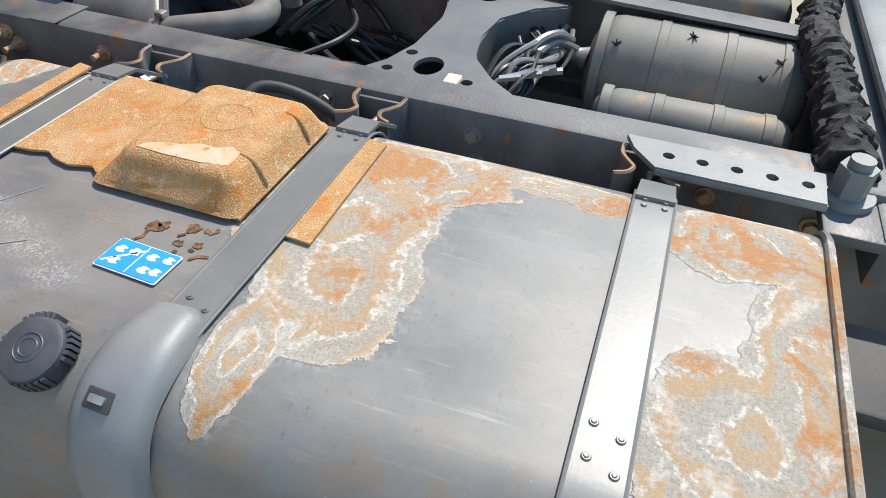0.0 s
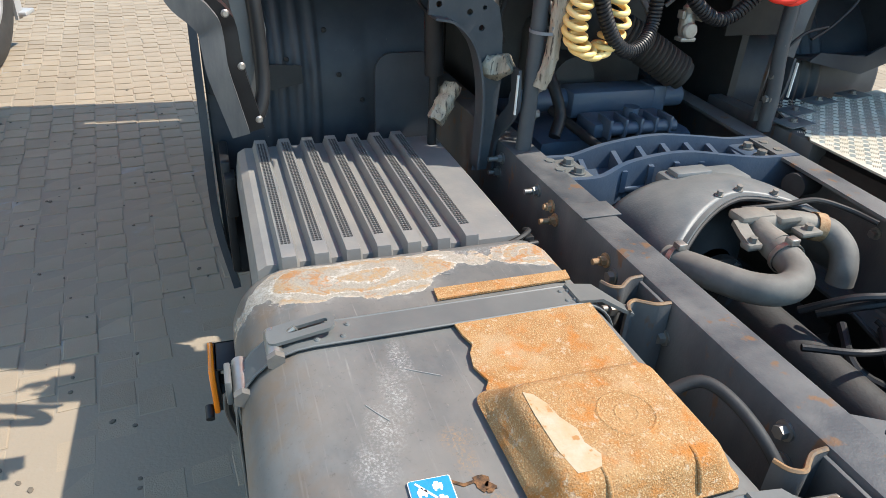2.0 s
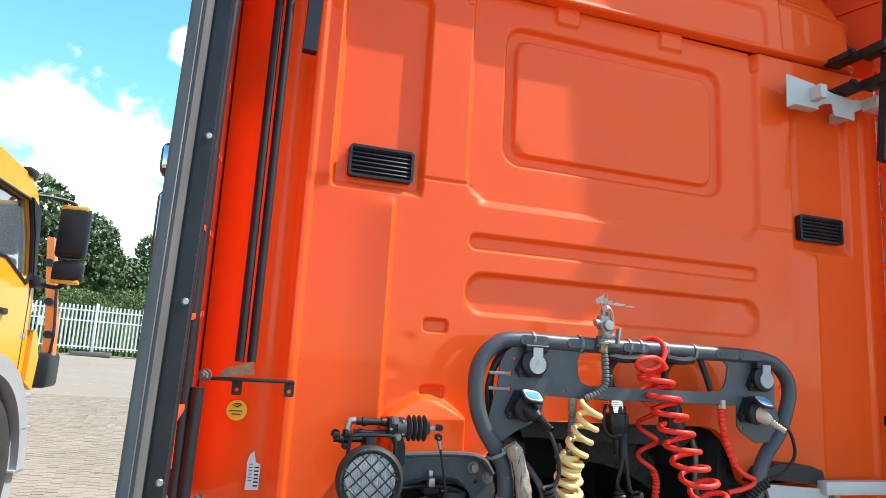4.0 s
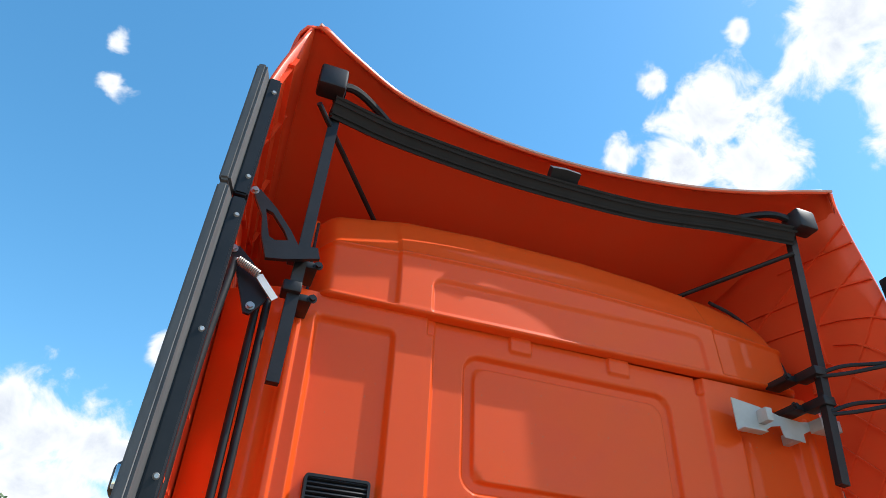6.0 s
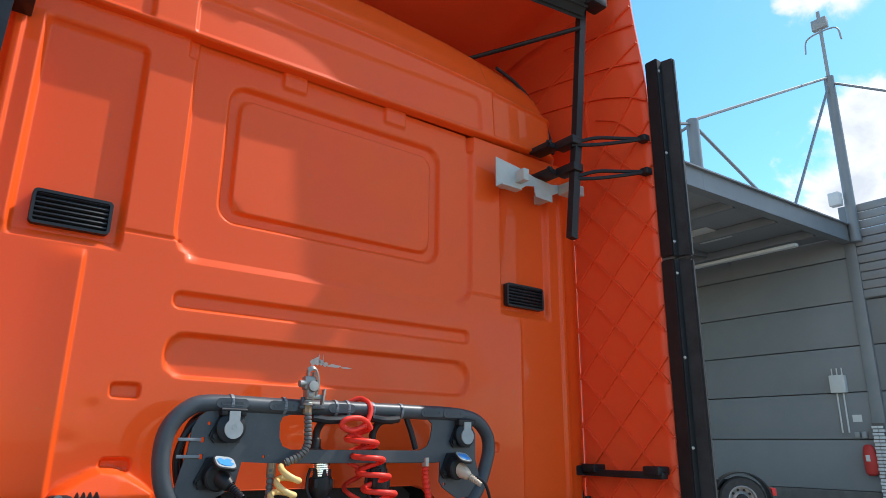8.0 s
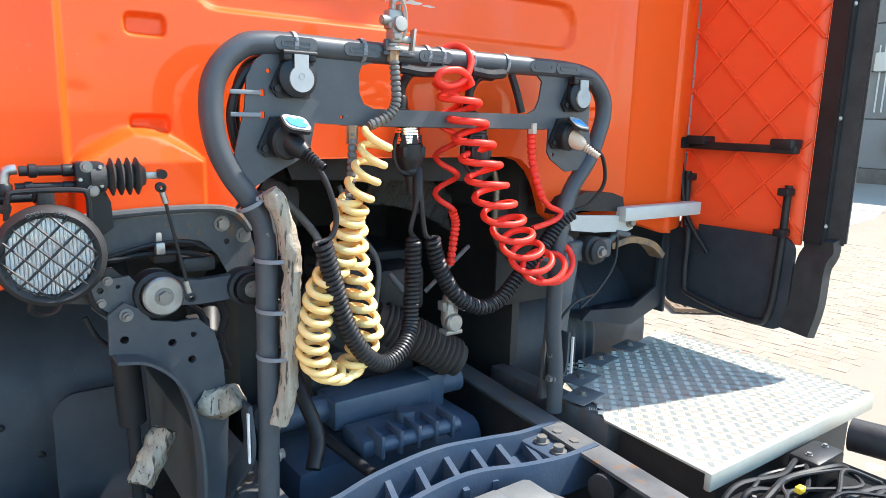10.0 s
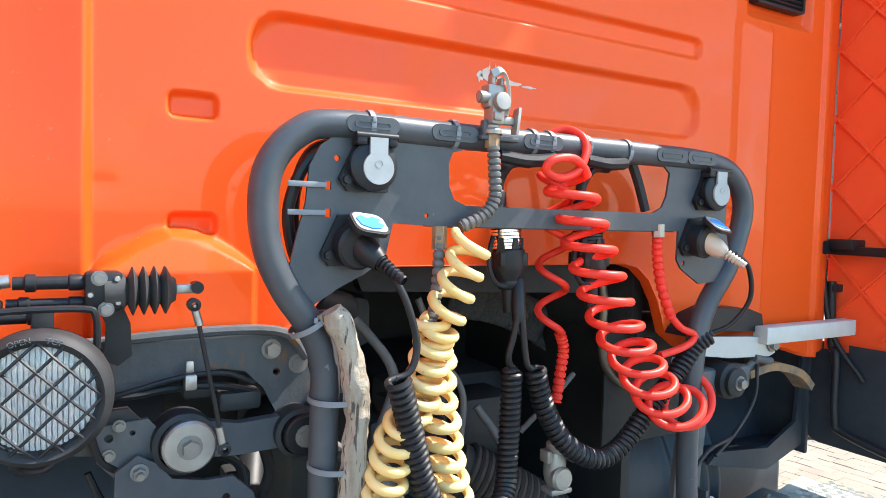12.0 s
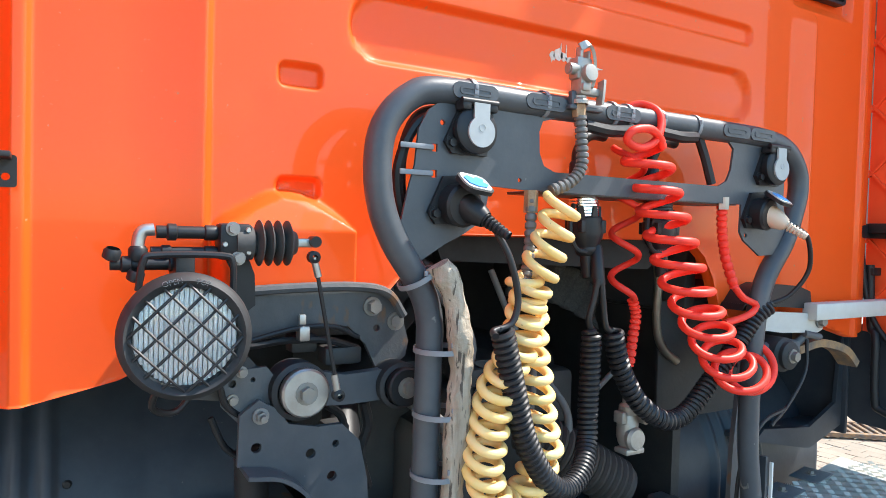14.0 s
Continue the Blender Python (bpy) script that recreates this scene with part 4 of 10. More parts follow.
bm = B()
rings = []
lay = [(TY0 - 0.004, 0.05), (TY0, 0.03), (TY0 + 0.006, 0.012), (TY0 + 0.018, 0.002), (TY0 + 0.03, 0.0)] + [(y, 0.0) for y in np.linspace(TY0 + 0.1, TY1 - 0.1, 20)] + [(TY1 - 0.05, 0.0), (TY1 - 0.025, 0.006), (TY1 - 0.008, 0.02), (TY1, 0.045)]
for y, ins in lay:
    rings.append([bm.verts.new((x, y, z)) for x, z in tank_section(ins)])
for p, q in zip(rings, rings[1:]):
    n = len(p)
    for k in range(n):
        j = (k + 1) % n
        bm.faces.new((p[k], p[j], q[j], q[k]))
bm.faces.new(rings[0])
bm.faces.new(rings[-1][::-1])
part("shell", bm, TANK, tank)
bm = B()
sweep(bm, [(x, TY0 + 0.012, z) for x, z in tank_section(-0.004)[2:16]], 0.006, 6)
part("end_seam", bm, TANK, tank)


def strap(y, name_label, width=0.056, end_right=True):
    st = thing("tank_strap", name_label, "strap", "tank straps", at=(-0.85, y, 0.5))
    sec = tank_section(-0.006)
    pts, ups = [], []
    line = [(TX1 + 0.006, 0.60)] + [s for s in sec[0:18]] + [(TX0 - 0.006, 0.40)]
    # a few stations on the flat top
    top = []
    for (xa, za), (xb, zb) in zip(line, line[1:]):
        n = 8 if abs(xa - xb) > 0.2 else 1
        for k in range(n):
            top.append((xa + (xb - xa) * k / n, za + (zb - za) * k / n))
    top.append(line[-1])
    for i, (x, z) in enumerate(top):
        a, b = top[max(i - 1, 0)], top[min(i + 1, len(top) - 1)]
        pts.append((x, y, z))
        ups.append((-(b[1] - a[1]) * -1, 0, -(b[0] - a[0])))
    bm = B()
    ribbon(bm, pts, width, 0.004, ups)
    band = part("band", bm, STRAP, st)
    for s in (-1, 1):
        bm = B()
        sweep(bm, [(p[0], y + s * width / 2, p[2] + 0.001) for p in pts], 0.0024, 6)
        part("rolled_edge", bm, STRAP, band)
    for x in (-1.035, -0.995):
        for dy in (-0.015, 0.013):
            bm = B()
            lathe(bm, [(0, 0.0042), (0.0022, 0.0044), (0.0030, 0.0030), (0.0042, 0.0030), (0.0052, 0.0018), (0.0056, 0.0)], (x + dy * 0.4, y + dy, TZ1 + 0.007), (0, 0, 1), 12)
            part("rivet", bm, STRAP, band)
    for x in (-0.615, -0.600):
        for dy in (-0.015, 0.013):
            bm = B()
            lathe(bm, [(0, 0.0035), (0.003, 0.0035), (0.0045, 0.002), (0.005, 0.0)], (x, y + dy, TZ1 + 0.007), (0, 0, 1), 12)
            part("rivet", bm, STRAP, band)
    # right end: tongue that hooks to the bracket on the rail
    bm = B()
    ribbon(bm, [(-0.60, y, TZ1 + 0.010), (-0.55, y, TZ1 + 0.003), (-0.50, y - 0.006, TZ1 - 0.03), (-0.475, y - 0.01, TZ1 - 0.045)], [0.055, 0.05, 0.03, 0.022], 0.006, (0.2, 0, 1))
    part("tongue", bm, STRAP, st)
    return st


strap(-0.915, "grey steel tank strap with rivets and a lever clamp")
strap(-1.385, "grey steel tank strap with rivets and plastic end cover")
strap(-1.847, "shiny grey steel tank strap with rolled edges")

# brackets on the rail that hold the strap ends: a bent channel with flared cheeks, cut edges rusty
for y in (-0.885, -1.345, -1.83):
    br = thing("strap_bracket", "rust-edged bent steel bracket on the frame rail", "bracket", "strap brackets", at=(-0.44, y, 0.62))
    for s_, name_ in ((1, "front_cheek"), (-1, "rear_cheek")):
        bm = B()
        yy = y + s_ * 0.045
        q = spline([(-0.398, yy + s_ * 0.002, 0.72), (-0.425, yy, 0.72), (-0.445, yy - s_ * 0.012, 0.72), (-0.46, yy - s_ * 0.022, 0.72), (-0.478, yy - s_ * 0.014, 0.72), (-0.488, yy + s_ * 0.006, 0.72)], 5)
        ribbon(bm, q, 0.007, 0.155, (0, 0, 1))
        ck_ = part(name_, bm, FRAME, br)
        bm = B()
        sweep(bm, [p + Vector((0, 0, 0.0785)) for p in q], 0.0042, 6)
        part("cut_edge", bm, RUST_BR, ck_, "rusty cut edge")
    bm = B()
    box(bm, (-0.405, y - 0.05, 0.64), (-0.397, y + 0.05, 0.79), 0.002)
    part("back_plate", bm, FRAME, br)
    bm = B()
    cyl(bm, (-0.42, y - 0.006, 0.765), (-0.512, y - 0.003, 0.775), 0.0075, 10)
    part("stud", bm, BOLT, br)
    bm = B()
    cyl(bm, (-0.486, y - 0.004, 0.772), (-0.500, y - 0.004, 0.774), 0.014, 6)
    part("nut", bm, BOLT, br)
    bm = B()
    hexbolt(bm, (-0.405, y - 0.012, 0.715), (-1, 0, 0), 0.012, 0.014)
    part("bolt", bm, BOLT, br)

# rusty sheet pads under the straps, and the pressed cover
bm = B()
pts = [(-0.825, -0.945), (-0.58, -0.945), (-0.60, -1.345), (-0.848, -1.345), (-0.840, -1.20), (-0.834, -1.14), (-0.832, -1.10), (-0.822, -1.085), (-0.832, -1.05), (-0.826, -1.02), (-0.815, -1.0), (-0.822, -0.975)]
plate(bm, [pts], Matrix.Translation((0, 0, TZ1 + 0.006)), 0.004)
cover = thing("rusted_cover", "rusted pressed sheet cover on top of the fuel tank", "cover", at=(-0.72, -1.15, TZ1))
part("sheet", bm, RUST, cover)
# pressed box
bm = B()
lv = [(0.0, rrect(-0.854, -0.588, -1.346, -1.104, 0.022)), (0.004, rrect(-0.848, -0.594, -1.342, -1.110, 0.022)), (0.030, rrect(-0.831, -0.606, -1.332, -1.138, 0.022)), (0.040, rrect(-0.826, -0.611, -1.326, -1.145, 0.022)),
      (0.0455, rrect(-0.819, -0.618, -1.319, -1.153, 0.020)), (0.0475, rrect(-0.810, -0.627, -1.310, -1.163, 0.018))]
rr = [[bm.verts.new((x, y, TZ1 + 0.008 + h)) for x, y in lp] for h, lp in lv]
for p, q in zip(rr, rr[1:]):
    for k in range(len(p)):
        j = (k + 1) % len(p)
        bm.faces.new((p[k], p[j], q[j], q[k]))
bm.faces.new(rr[-1])
dome = part("pressed_box", bm, RUST, cover)
bm = B()
lathe(bm, [(0.034, 0.0), (0.037, 0.0014), (0.040, 0.0)], (-0.700, -1.238, TZ1 + 0.0552), (0, 0, 1), 32)
lathe(bm, [(0.012, 0.0), (0.015, 0.0012), (0.018, 0.0)], (-0.700, -1.238, TZ1 + 0.0552), (0, 0, 1), 24)
part("pressed_ring", bm, RUST, dome)
bm = B()
plate(bm, [[(-0.812, -1.168), (-0.800, -1.176), (-0.790, -1.196), (-0.786, -1.221), (-0.774, -1.246), (-0.776, -1.268), (-0.766, -1.290), (-0.774, -1.306), (-0.790, -1.309), (-0.806, -1.308), (-0.813, -1.27), (-0.814, -1.21)]], Matrix.Translation((0, 0, TZ1 + 0.0552)), 0.0012)
part("worn_patch", bm, material("worn_pale_metal", (0.42, 0.34, 0.25), 0.8, 0, (0.40, 0.26, 0.13), 30, 0.9, 0.3, 160, spots=(0.34, 0.17, 0.06), spot_scale=60, spot_at=0.62), dome, "pale worn patch")
for x in (-0.775, -0.655):
    bm = B()
    sweep(bm, spline([(x, -1.342, TZ1 + 0.014), (x, -1.334, TZ1 + 0.036), (x, -1.328, TZ1 + 0.046), (x, -1.320, TZ1 + 0.052), (x, -1.308, TZ1 + 0.0545)], 4), 0.0032, 10)
    part("pressed_rib", bm, RUST, dome)
for y0, y1, x0, x1 in ((-1.45, -1.40, -0.855, -0.605), (-0.868, -0.835, -0.828, -0.575)):
    bm = B()
    plate(bm, [[(x0, y0), (x1, y0 + 0.004), (x1 + 0.005, y1), (x0 + 0.003, y1)]], Matrix.Translation((0, 0, TZ1 + 0.004)), 0.004)
    single("rust_pad", bm, RUST, "rusted steel pad strip under the tank strap", "pad", "rust pads")

# small holes eaten through the paint beside the sticker
HOLE = material("eaten_rust_hole", (0.02, 0.014, 0.010), 0.9, 0, (0.26, 0.12, 0.045), 130, 0.8, 0.5, 200)
rng = random.Random(11)
for x, y, r in ((-0.895, -1.247, 0.012), (-0.887, -1.256, 0.008), (-0.880, -1.296, 0.010), (-0.911, -1.294, 0.007), (-0.906, -1.319, 0.007), (-0.917, -1.318, 0.004), (-0.878, -1.314, 0.005), (-0.926, -1.30, 0.003)):
    bm = B()
    plate(bm, [[(x + r * (0.6 + 0.6 * rng.random()) * math.cos(a * 0.57), y + r * (0.6 + 0.7 * rng.random()) * math.sin(a * 0.57)) for a in range(11)]], Matrix.Translation((0, 0, TZ1 + 0.0006)), 0.0014)
    part("rust_hole", bm, HOLE, tank, "small rust hole in the paint")
for pts in ([(-0.930, -1.235), (-0.918, -1.245), (-0.905, -1.243), (-0.893, -1.256), (-0.880, -1.258)], [(-0.935, -1.325), (-0.925, -1.332), (-0.921, -1.345)], [(-0.882, -1.32), (-0.875, -1.328), (-0.868, -1.325)], [(-0.900, -1.285), (-0.892, -1.292)]):
    bm = B()
    ribbon(bm, [(x + rng.uniform(-0.002, 0.002), y, TZ1 + 0.0008) for x, y in pts], [0.003 + 0.003 * rng.random() for _ in pts], 0.0012, (0, 0, 1))
    part("crack", bm, HOLE, tank, "dark crack in the paint")
SCRATCH = material("pale_scratch", (0.24, 0.24, 0.235), 0.6, 0, (0.26, 0.26, 0.25), 60, 0.6)
for x0, y0, x1, y1 in ((-1.00, -1.08, -0.975, -1.118), (-0.80, -0.78, -0.78, -0.79), (-0.93, -1.02, -0.88, -1.05)):
    bm = B()
    ribbon(bm, [(x0, y0, TZ1 + 0.0006), ((x0 + x1) / 2 - 0.001, (y0 + y1) / 2, TZ1 + 0.0008), (x1, y1, TZ1 + 0.0006)], 0.0012, 0.001, (0, 0, 1))
    part("scratch", bm, SCRATCH, tank, "fine pale scratch")

# fuel cap
cap = thing("tank_filler", "black ribbed plastic filler lid on a corroded neck", "tank filler", at=(-1.085, -1.262, 0.80))
CAPM = Matrix.Translation((-1.090, -1.262, 0.785)) @ Matrix.Rotation(radians(-22), 4, 'Y')
ax = (CAPM.to_3x3() @ Vector((0, 0, 1)))
at0 = Vector((-1.090, -1.262, 0.780))
bm = B()
lathe(bm, [(0.056, 0.0), (0.046, 0.010), (0.038, 0.02), (0.036, 0.034)], at0, ax, 32)
part("neck", bm, TANK, cap)
bm = B()
lathe(bm, [(0.036, 0.03), (0.0385, 0.034), (0.0385, 0.054), (0.036, 0.063), (0.031, 0.066), (0.0, 0.067)], at0, ax, 48)
CAPG = material("dusty_black_lid", (0.035, 0.038, 0.045), 0.5, 0, (0.08, 0.083, 0.09), 20, 0.7, 0.1, 150, spec=0.4)
lid = part("lid", bm, CAPG, cap)
for k in range(36):
    if k % 9 > 5:
        continue
    bm = B()
    a = 2 * math.pi * k / 36
    c = CAPM @ Vector((0.0385 * math.cos(a), 0.0385 * math.sin(a), 0.043))
    mm = Matrix.Translation(c) @ CAPM.to_3x3().to_4x4() @ Matrix.Rotation(a, 4, 'Z')
    box(bm, (-0.003, -0.0022, -0.010), (0.003, 0.0022, 0.012), 0, mm)
    part("grip_rib", bm, CAPG, lid)
bm = B()
for r in (0.010, 0.016):
    lathe(bm, [(r - 0.001, 0.0668), (r, 0.0678), (r + 0.001, 0.0668)], at0, ax, 28)
part("raised_mark", bm, CAPG, lid)

# blue sticker with pictograms
stk = thing("tank_sticker", "blue and white pictogram sticker on the tank, scuffed", "sticker", at=(-0.96, -1.27, TZ1))
SM = Matrix.Translation((-0.958, -1.272, TZ1 + 0.003)) @ Matrix.Rotation(radians(-2.5), 4, 'Z')
bm = B()
plate(bm, [rrect(-0.0265, 0.0265, -0.0465, 0.0465, 0.003)], SM, 0.0012)
part("backing", bm, LABEL_W, stk)
bm = B()
plate(bm, [rrect(-0.025, 0.025, -0.045, 0.045, 0.002)], SM @ Matrix.Translation((0, 0, 0.0012)), 0.0008)
part("field", bm, BLUE, stk)
T2 = SM @ Matrix.Translation((0, 0, 0.0018))


def mark(bm, x0, x1, y0, y1, rot=0):
    cx, cy = (x0 + x1) / 2, (y0 + y1) / 2
    m = T2 @ Matrix.Translation((cx, cy, 0)) @ Matrix.Rotation(radians(rot), 4, 'Z')
    plate(bm, [rrect((x0 - x1) / 2, (x1 - x0) / 2, (y0 - y1) / 2, (y1 - y0) / 2, 0.0012, 2)], m, 0.0006)


for args in ((-0.025, 0.025, -0.0005, 0.0005, 0), (-0.028, 0.028, 0.018, 0.021, -50)):
    bm = B()
    mark(bm, *args)
    part("white_line", bm, LABEL_W, stk)
for cx, cy in ((-0.012, 0.026), (0.008, 0.032), (0.010, 0.012), (-0.012, -0.018), (0.010, -0.014), (-0.010, -0.034), (0.013, -0.036)):
    bm = B()
    mark(bm, cx - 0.006, cx + 0.006, cy - 0.004, cy + 0.004)
    mark(bm, cx - 0.004, cx + 0.002, cy + 0.004, cy + 0.007)
    mark(bm, cx - 0.005, cx - 0.002, cy - 0.007, cy - 0.004)
    mark(bm, cx + 0.002, cx + 0.005, cy - 0.007, cy - 0.004)
    part("pictogram", bm, LABEL_W, stk)

# grey plastic cover at the strap's lower end, beside the cap
cov = thing("strap_end_cover", "grey moulded plastic cover over the strap buckle", "cover", at=(-1.12, -1.40, 0.80))
q = spline([(-1.000, -1.380, 0.836), (-1.040, -1.379, 0.846), (-1.085, -1.378, 0.846), (-1.125, -1.378, 0.832), (-1.155, -1.379, 0.804), (-1.172, -1.380, 0.765), (-1.180, -1.381, 0.715)], 8)
rows = []
for i, p in enumerate(q):
    w = i / (len(q) - 1)
    d = (q[min(i + 1, len(q) - 1)] - q[max(i - 1, 0)]).normalized()
    n_ = Vector((d.z, 0, -d.x))
    n_ = n_ if n_.z > 0 or n_.x < 0 else -n_
    n_ = n_ if n_.dot(Vector((-0.5, 0, 0.6))) > 0 else -n_
    hw = (0.030 + 0.014 * math.sin(min(w * 2.2, 1.0) * math.pi / 2)) * min(1.0, math.sqrt(max(w, 0.004) / 0.10))
    top_ = 0.016 * min(1.0, w / 0.10) * (1.0 - 0.25 * w)
    rows.append([list(p + Vector((0, v * hw, 0)) + n_ * (top_ * (1 - abs(v) ** 4) - 0.016 * (abs(v) > 0.999))) for v in np.linspace(-1, 1, 25)])
body_ = under(grid_mesh("cover_body", np.array(rows), GREY_PL), cov)
bm = B()
box(bm, (-0.011, -0.016, -0.002), (0.011, 0.016, 0.004), 0.002, Matrix.Translation((-1.139, -1.374, 0.8365)) @ Matrix.Rotation(radians(-32), 4, 'Y'))
part("slot", bm, SOOT, body_)
bm = B()
box(bm, (-0.004, -0.009, 0.002), (0.004, 0.009, 0.008), 0.001, Matrix.Translation((-1.139, -1.374, 0.8365)) @ Matrix.Rotation(radians(-32), 4, 'Y'))
part("latch_tip", bm, STEEL, body_)

# lever clamp of the front strap and the amber side lamp
cl = thing("strap_clamp", "steel bolt clamp that tightens the tank strap", "clamp", at=(-1.12, -0.90, 0.78))
for name_, a, b in (("barrel", (-1.158, -0.945, 0.770), (-1.158, -0.875, 0.778)), ("barrel", (-1.105, -0.940, 0.826), (-1.105, -0.885, 0.832))):
    bm = B()
    cyl(bm, a, b, 0.013, 16)
    br_ = part(name_, bm, STEEL, cl)
    bm = B()
    cyl(bm, Vector(a) + Vector((0, -0.012, 0)), a, 0.015, 6)
    part("end_nut", bm, BOLT, br_)
bm = B()
cyl(bm, (-1.165, -0.908, 0.768), (-1.07, -0.905, 0.850), 0.0055, 12)
part("tension_bolt", bm, STEEL, cl)
bm = B()
plate(bm, [rrect(-0.06, 0.045, -0.022, 0.022, 0.014), rrect(-0.03, 0.035, -0.006, 0.006, 0.006)], Matrix.Translation((-1.055, -0.908, 0.850)) @ Matrix.Rotation(radians(-10), 4, 'Y'), 0.006)
part("slotted_tongue", bm, STRAP, cl)
bm = B()
box(bm, (-1.182, -0.935, 0.745), (-1.172, -0.885, 0.79), 0.003)
part("hook_plate", bm, STRAP, cl)
lm = thing("side_marker_lamp", "amber side marker lamp in a black bracket on the tank's side", "marker lamp", at=(-1.18, -0.72, 0.58))
bm = B()
box(bm, (-1.203, -0.765, 0.585), (-1.198, -0.685, 0.682), 0.001)
box(bm, (-1.203, -0.765, 0.677), (-1.160, -0.685, 0.682), 0.001)
box(bm, (-1.168, -0.765, 0.585), (-1.160, -0.685, 0.682), 0.002)
box(bm, (-1.203, -0.690, 0.585), (-1.160, -0.685, 0.682), 0.001)
part("housing", bm, DARK, lm)
bm = B()
box(bm, (-1.214, -0.770, 0.582), (-1.203, -0.682, 0.684), 0.004)
part("lens", bm, ORANGE_LENS, lm, "amber lens")
bm = B()
box(bm, (-1.195, -0.748, 0.655), (-1.176, -0.725, 0.672), 0.002)
part("clip", bm, WHITE_MET, lm)
bm = B()
sweep(bm, spline([(-1.18, -0.72, 0.60), (-1.19, -0.73, 0.55), (-1.17, -0.76, 0.50)], 6), 0.008, 8)
part("wiring", bm, DARK, lm)
bm = B()
cyl(bm, (-1.222, -0.75, 0.588), (-1.222, -0.775, 0.578), 0.008, 10)
part("cable_end", bm, DARK, lm)

# hose between tank and rail
bm = B()
sweep(bm, spline([(-0.56, -1.14, 0.80), (-0.50, -1.16, 0.825), (-0.47, -1.24, 0.80), (-0.455, -1.32, 0.73), (-0.45, -1.36, 0.62)], 8), 0.010, 10)
single("fuel_hose", bm, RUBBER, "black rubber hose beside the fuel tank", "hose")

# ---- battery box ----
LID_DOT = material("dark_grip_dots", (0.045, 0.047, 0.05), 0.6, 0, (0.09, 0.088, 0.085), 30, 0.6)
bb = thing("battery_box", "grey plastic battery box with a ribbed walk-on lid, scuffed", "battery box", at=(-0.82, -0.28, 0.30))
bm = B()
box(bm, (-1.11, -0.575, 0.25), (-0.535, 0.03, 0.735), 0.02)
part("body", bm, DARK, bb)
bm = B()
# lid: ribs run fore and aft, with a skirt to the rear
bx0, bx1, by0, by1 = -1.118, -0.53, -0.585, 0.045
nr = 7
sec = [(bx0, 0.70), (bx0 + 0.012, 0.765), (bx0 + 0.03, 0.776)]
for k in range(nr):
    c = -1.045 + k * 0.064
    sec += [(c - 0.021, 0.776), (c - 0.014, 0.797), (c + 0.014, 0.797), (c + 0.021, 0.776)]
sec += [(bx1 - 0.015, 0.776), (bx1 - 0.004, 0.765), (bx1, 0.72)]
ysl = [(by0 - 0.012, -0.075), (by0 - 0.004, -0.02), (by0, -0.002), (by0 + 0.01, 0.0)] + [(y, 0.0) for y in np.linspace(by0 + 0.05, by1, 9)]
rr = []
for y, dz in ysl:
    rr.append([bm.verts.new((x, y - (0.012 if z > 0.79 and dz < 0 else 0), z + dz)) for x, z in sec])
for p, q in zip(rr, rr[1:]):
    for k in range(len(sec) - 1):
        bm.faces.new((p[k], p[k + 1], q[k + 1], q[k]))
lid = part("lid", bm, LID, bb, "", 30)
for k in range(nr):
    c = -1.045 + k * 0.064
    bm = B()
    for i in range(60):
        y = by0 + 0.04 + i * 0.0094
        if y > by1 - 0.03:
            break
        for dx in (-0.007, 0.0, 0.007):
            box(bm, (c + dx - 0.0022, y - 0.0026, 0.796), (c + dx + 0.0022, y + 0.0026, 0.7992))
    part("grip_strip", bm, LID_DOT, lid, "", 0)
bm = B()
sweep(bm, spline([(-0.64, -0.60, 0.745), (-0.56, -0.60, 0.77), (-0.515, -0.57, 0.772), (-0.51, -0.54, 0.76)], 5), 0.006, 6)
part("lid_seal", bm, RUBBER, bb)
bm = B()
box(bm, (-0.53, -0.585, 0.715), (-0.505, -0.565, 0.765), 0.004)
cyl(bm, (-0.52, -0.59, 0.75), (-0.50, -0.59, 0.75), 0.008, 10)
part("latch", bm, DARK, bb)
bm = B()
sweep(bm, spline([(-1.13, -0.66, 0.66), (-1.17, -0.68, 0.645), (-1.19, -0.70, 0.63), (-1.20, -0.72, 0.60)], 5), 0.008, 8)
cyl(bm, (-1.20, -0.735, 0.61), (-1.20, -0.70, 0.585), 0.011, 8)
part("battery_cable", bm, DARK, bb)


# ---- struts, poles and fittings behind the cab ----
for pts, w, lab in (([(-0.906, -0.15, 3.60), (-0.941, -0.15, 2.422)], 0.036, "black square strut that carries the roof spoiler"),
                    ([(1.144, -0.20, 3.60), (1.062, -0.20, 2.85), (1.007, -0.20, 2.412)], 0.036, "black square strut that carries the roof spoiler")):
    st = thing("spoiler_strut", lab, "strut", "spoiler struts", at=pts[-1])
    bm = B()
    ribbon(bm, pts, w, w * 0.8, (0, -1, 0))
    part("bar", bm, DARK, st)
    side = -1 if pts[0][0] < 0 else 1
    for z in (2.72, 2.84):
        bm = B()
        x = pts[-1][0] if side < 0 else 1.04
        box(bm, (x - 0.028, -0.182 if side < 0 else -0.225, z - 0.018), (x + 0.028, -0.12, z + 0.018), 0.005)
        box(bm, (min(x, x - side * 0.07), -0.125, z - 0.012), (max(x, x - side * 0.07), -0.01, z + 0.012), 0.004)
        part("clamp", bm, DARK, st)
        bm = B()
        hexbolt(bm, (x - side * 0.07, -0.125, z), (0, -1, 0), 0.010, 0.012)
        part("bolt", bm, DARK, st)

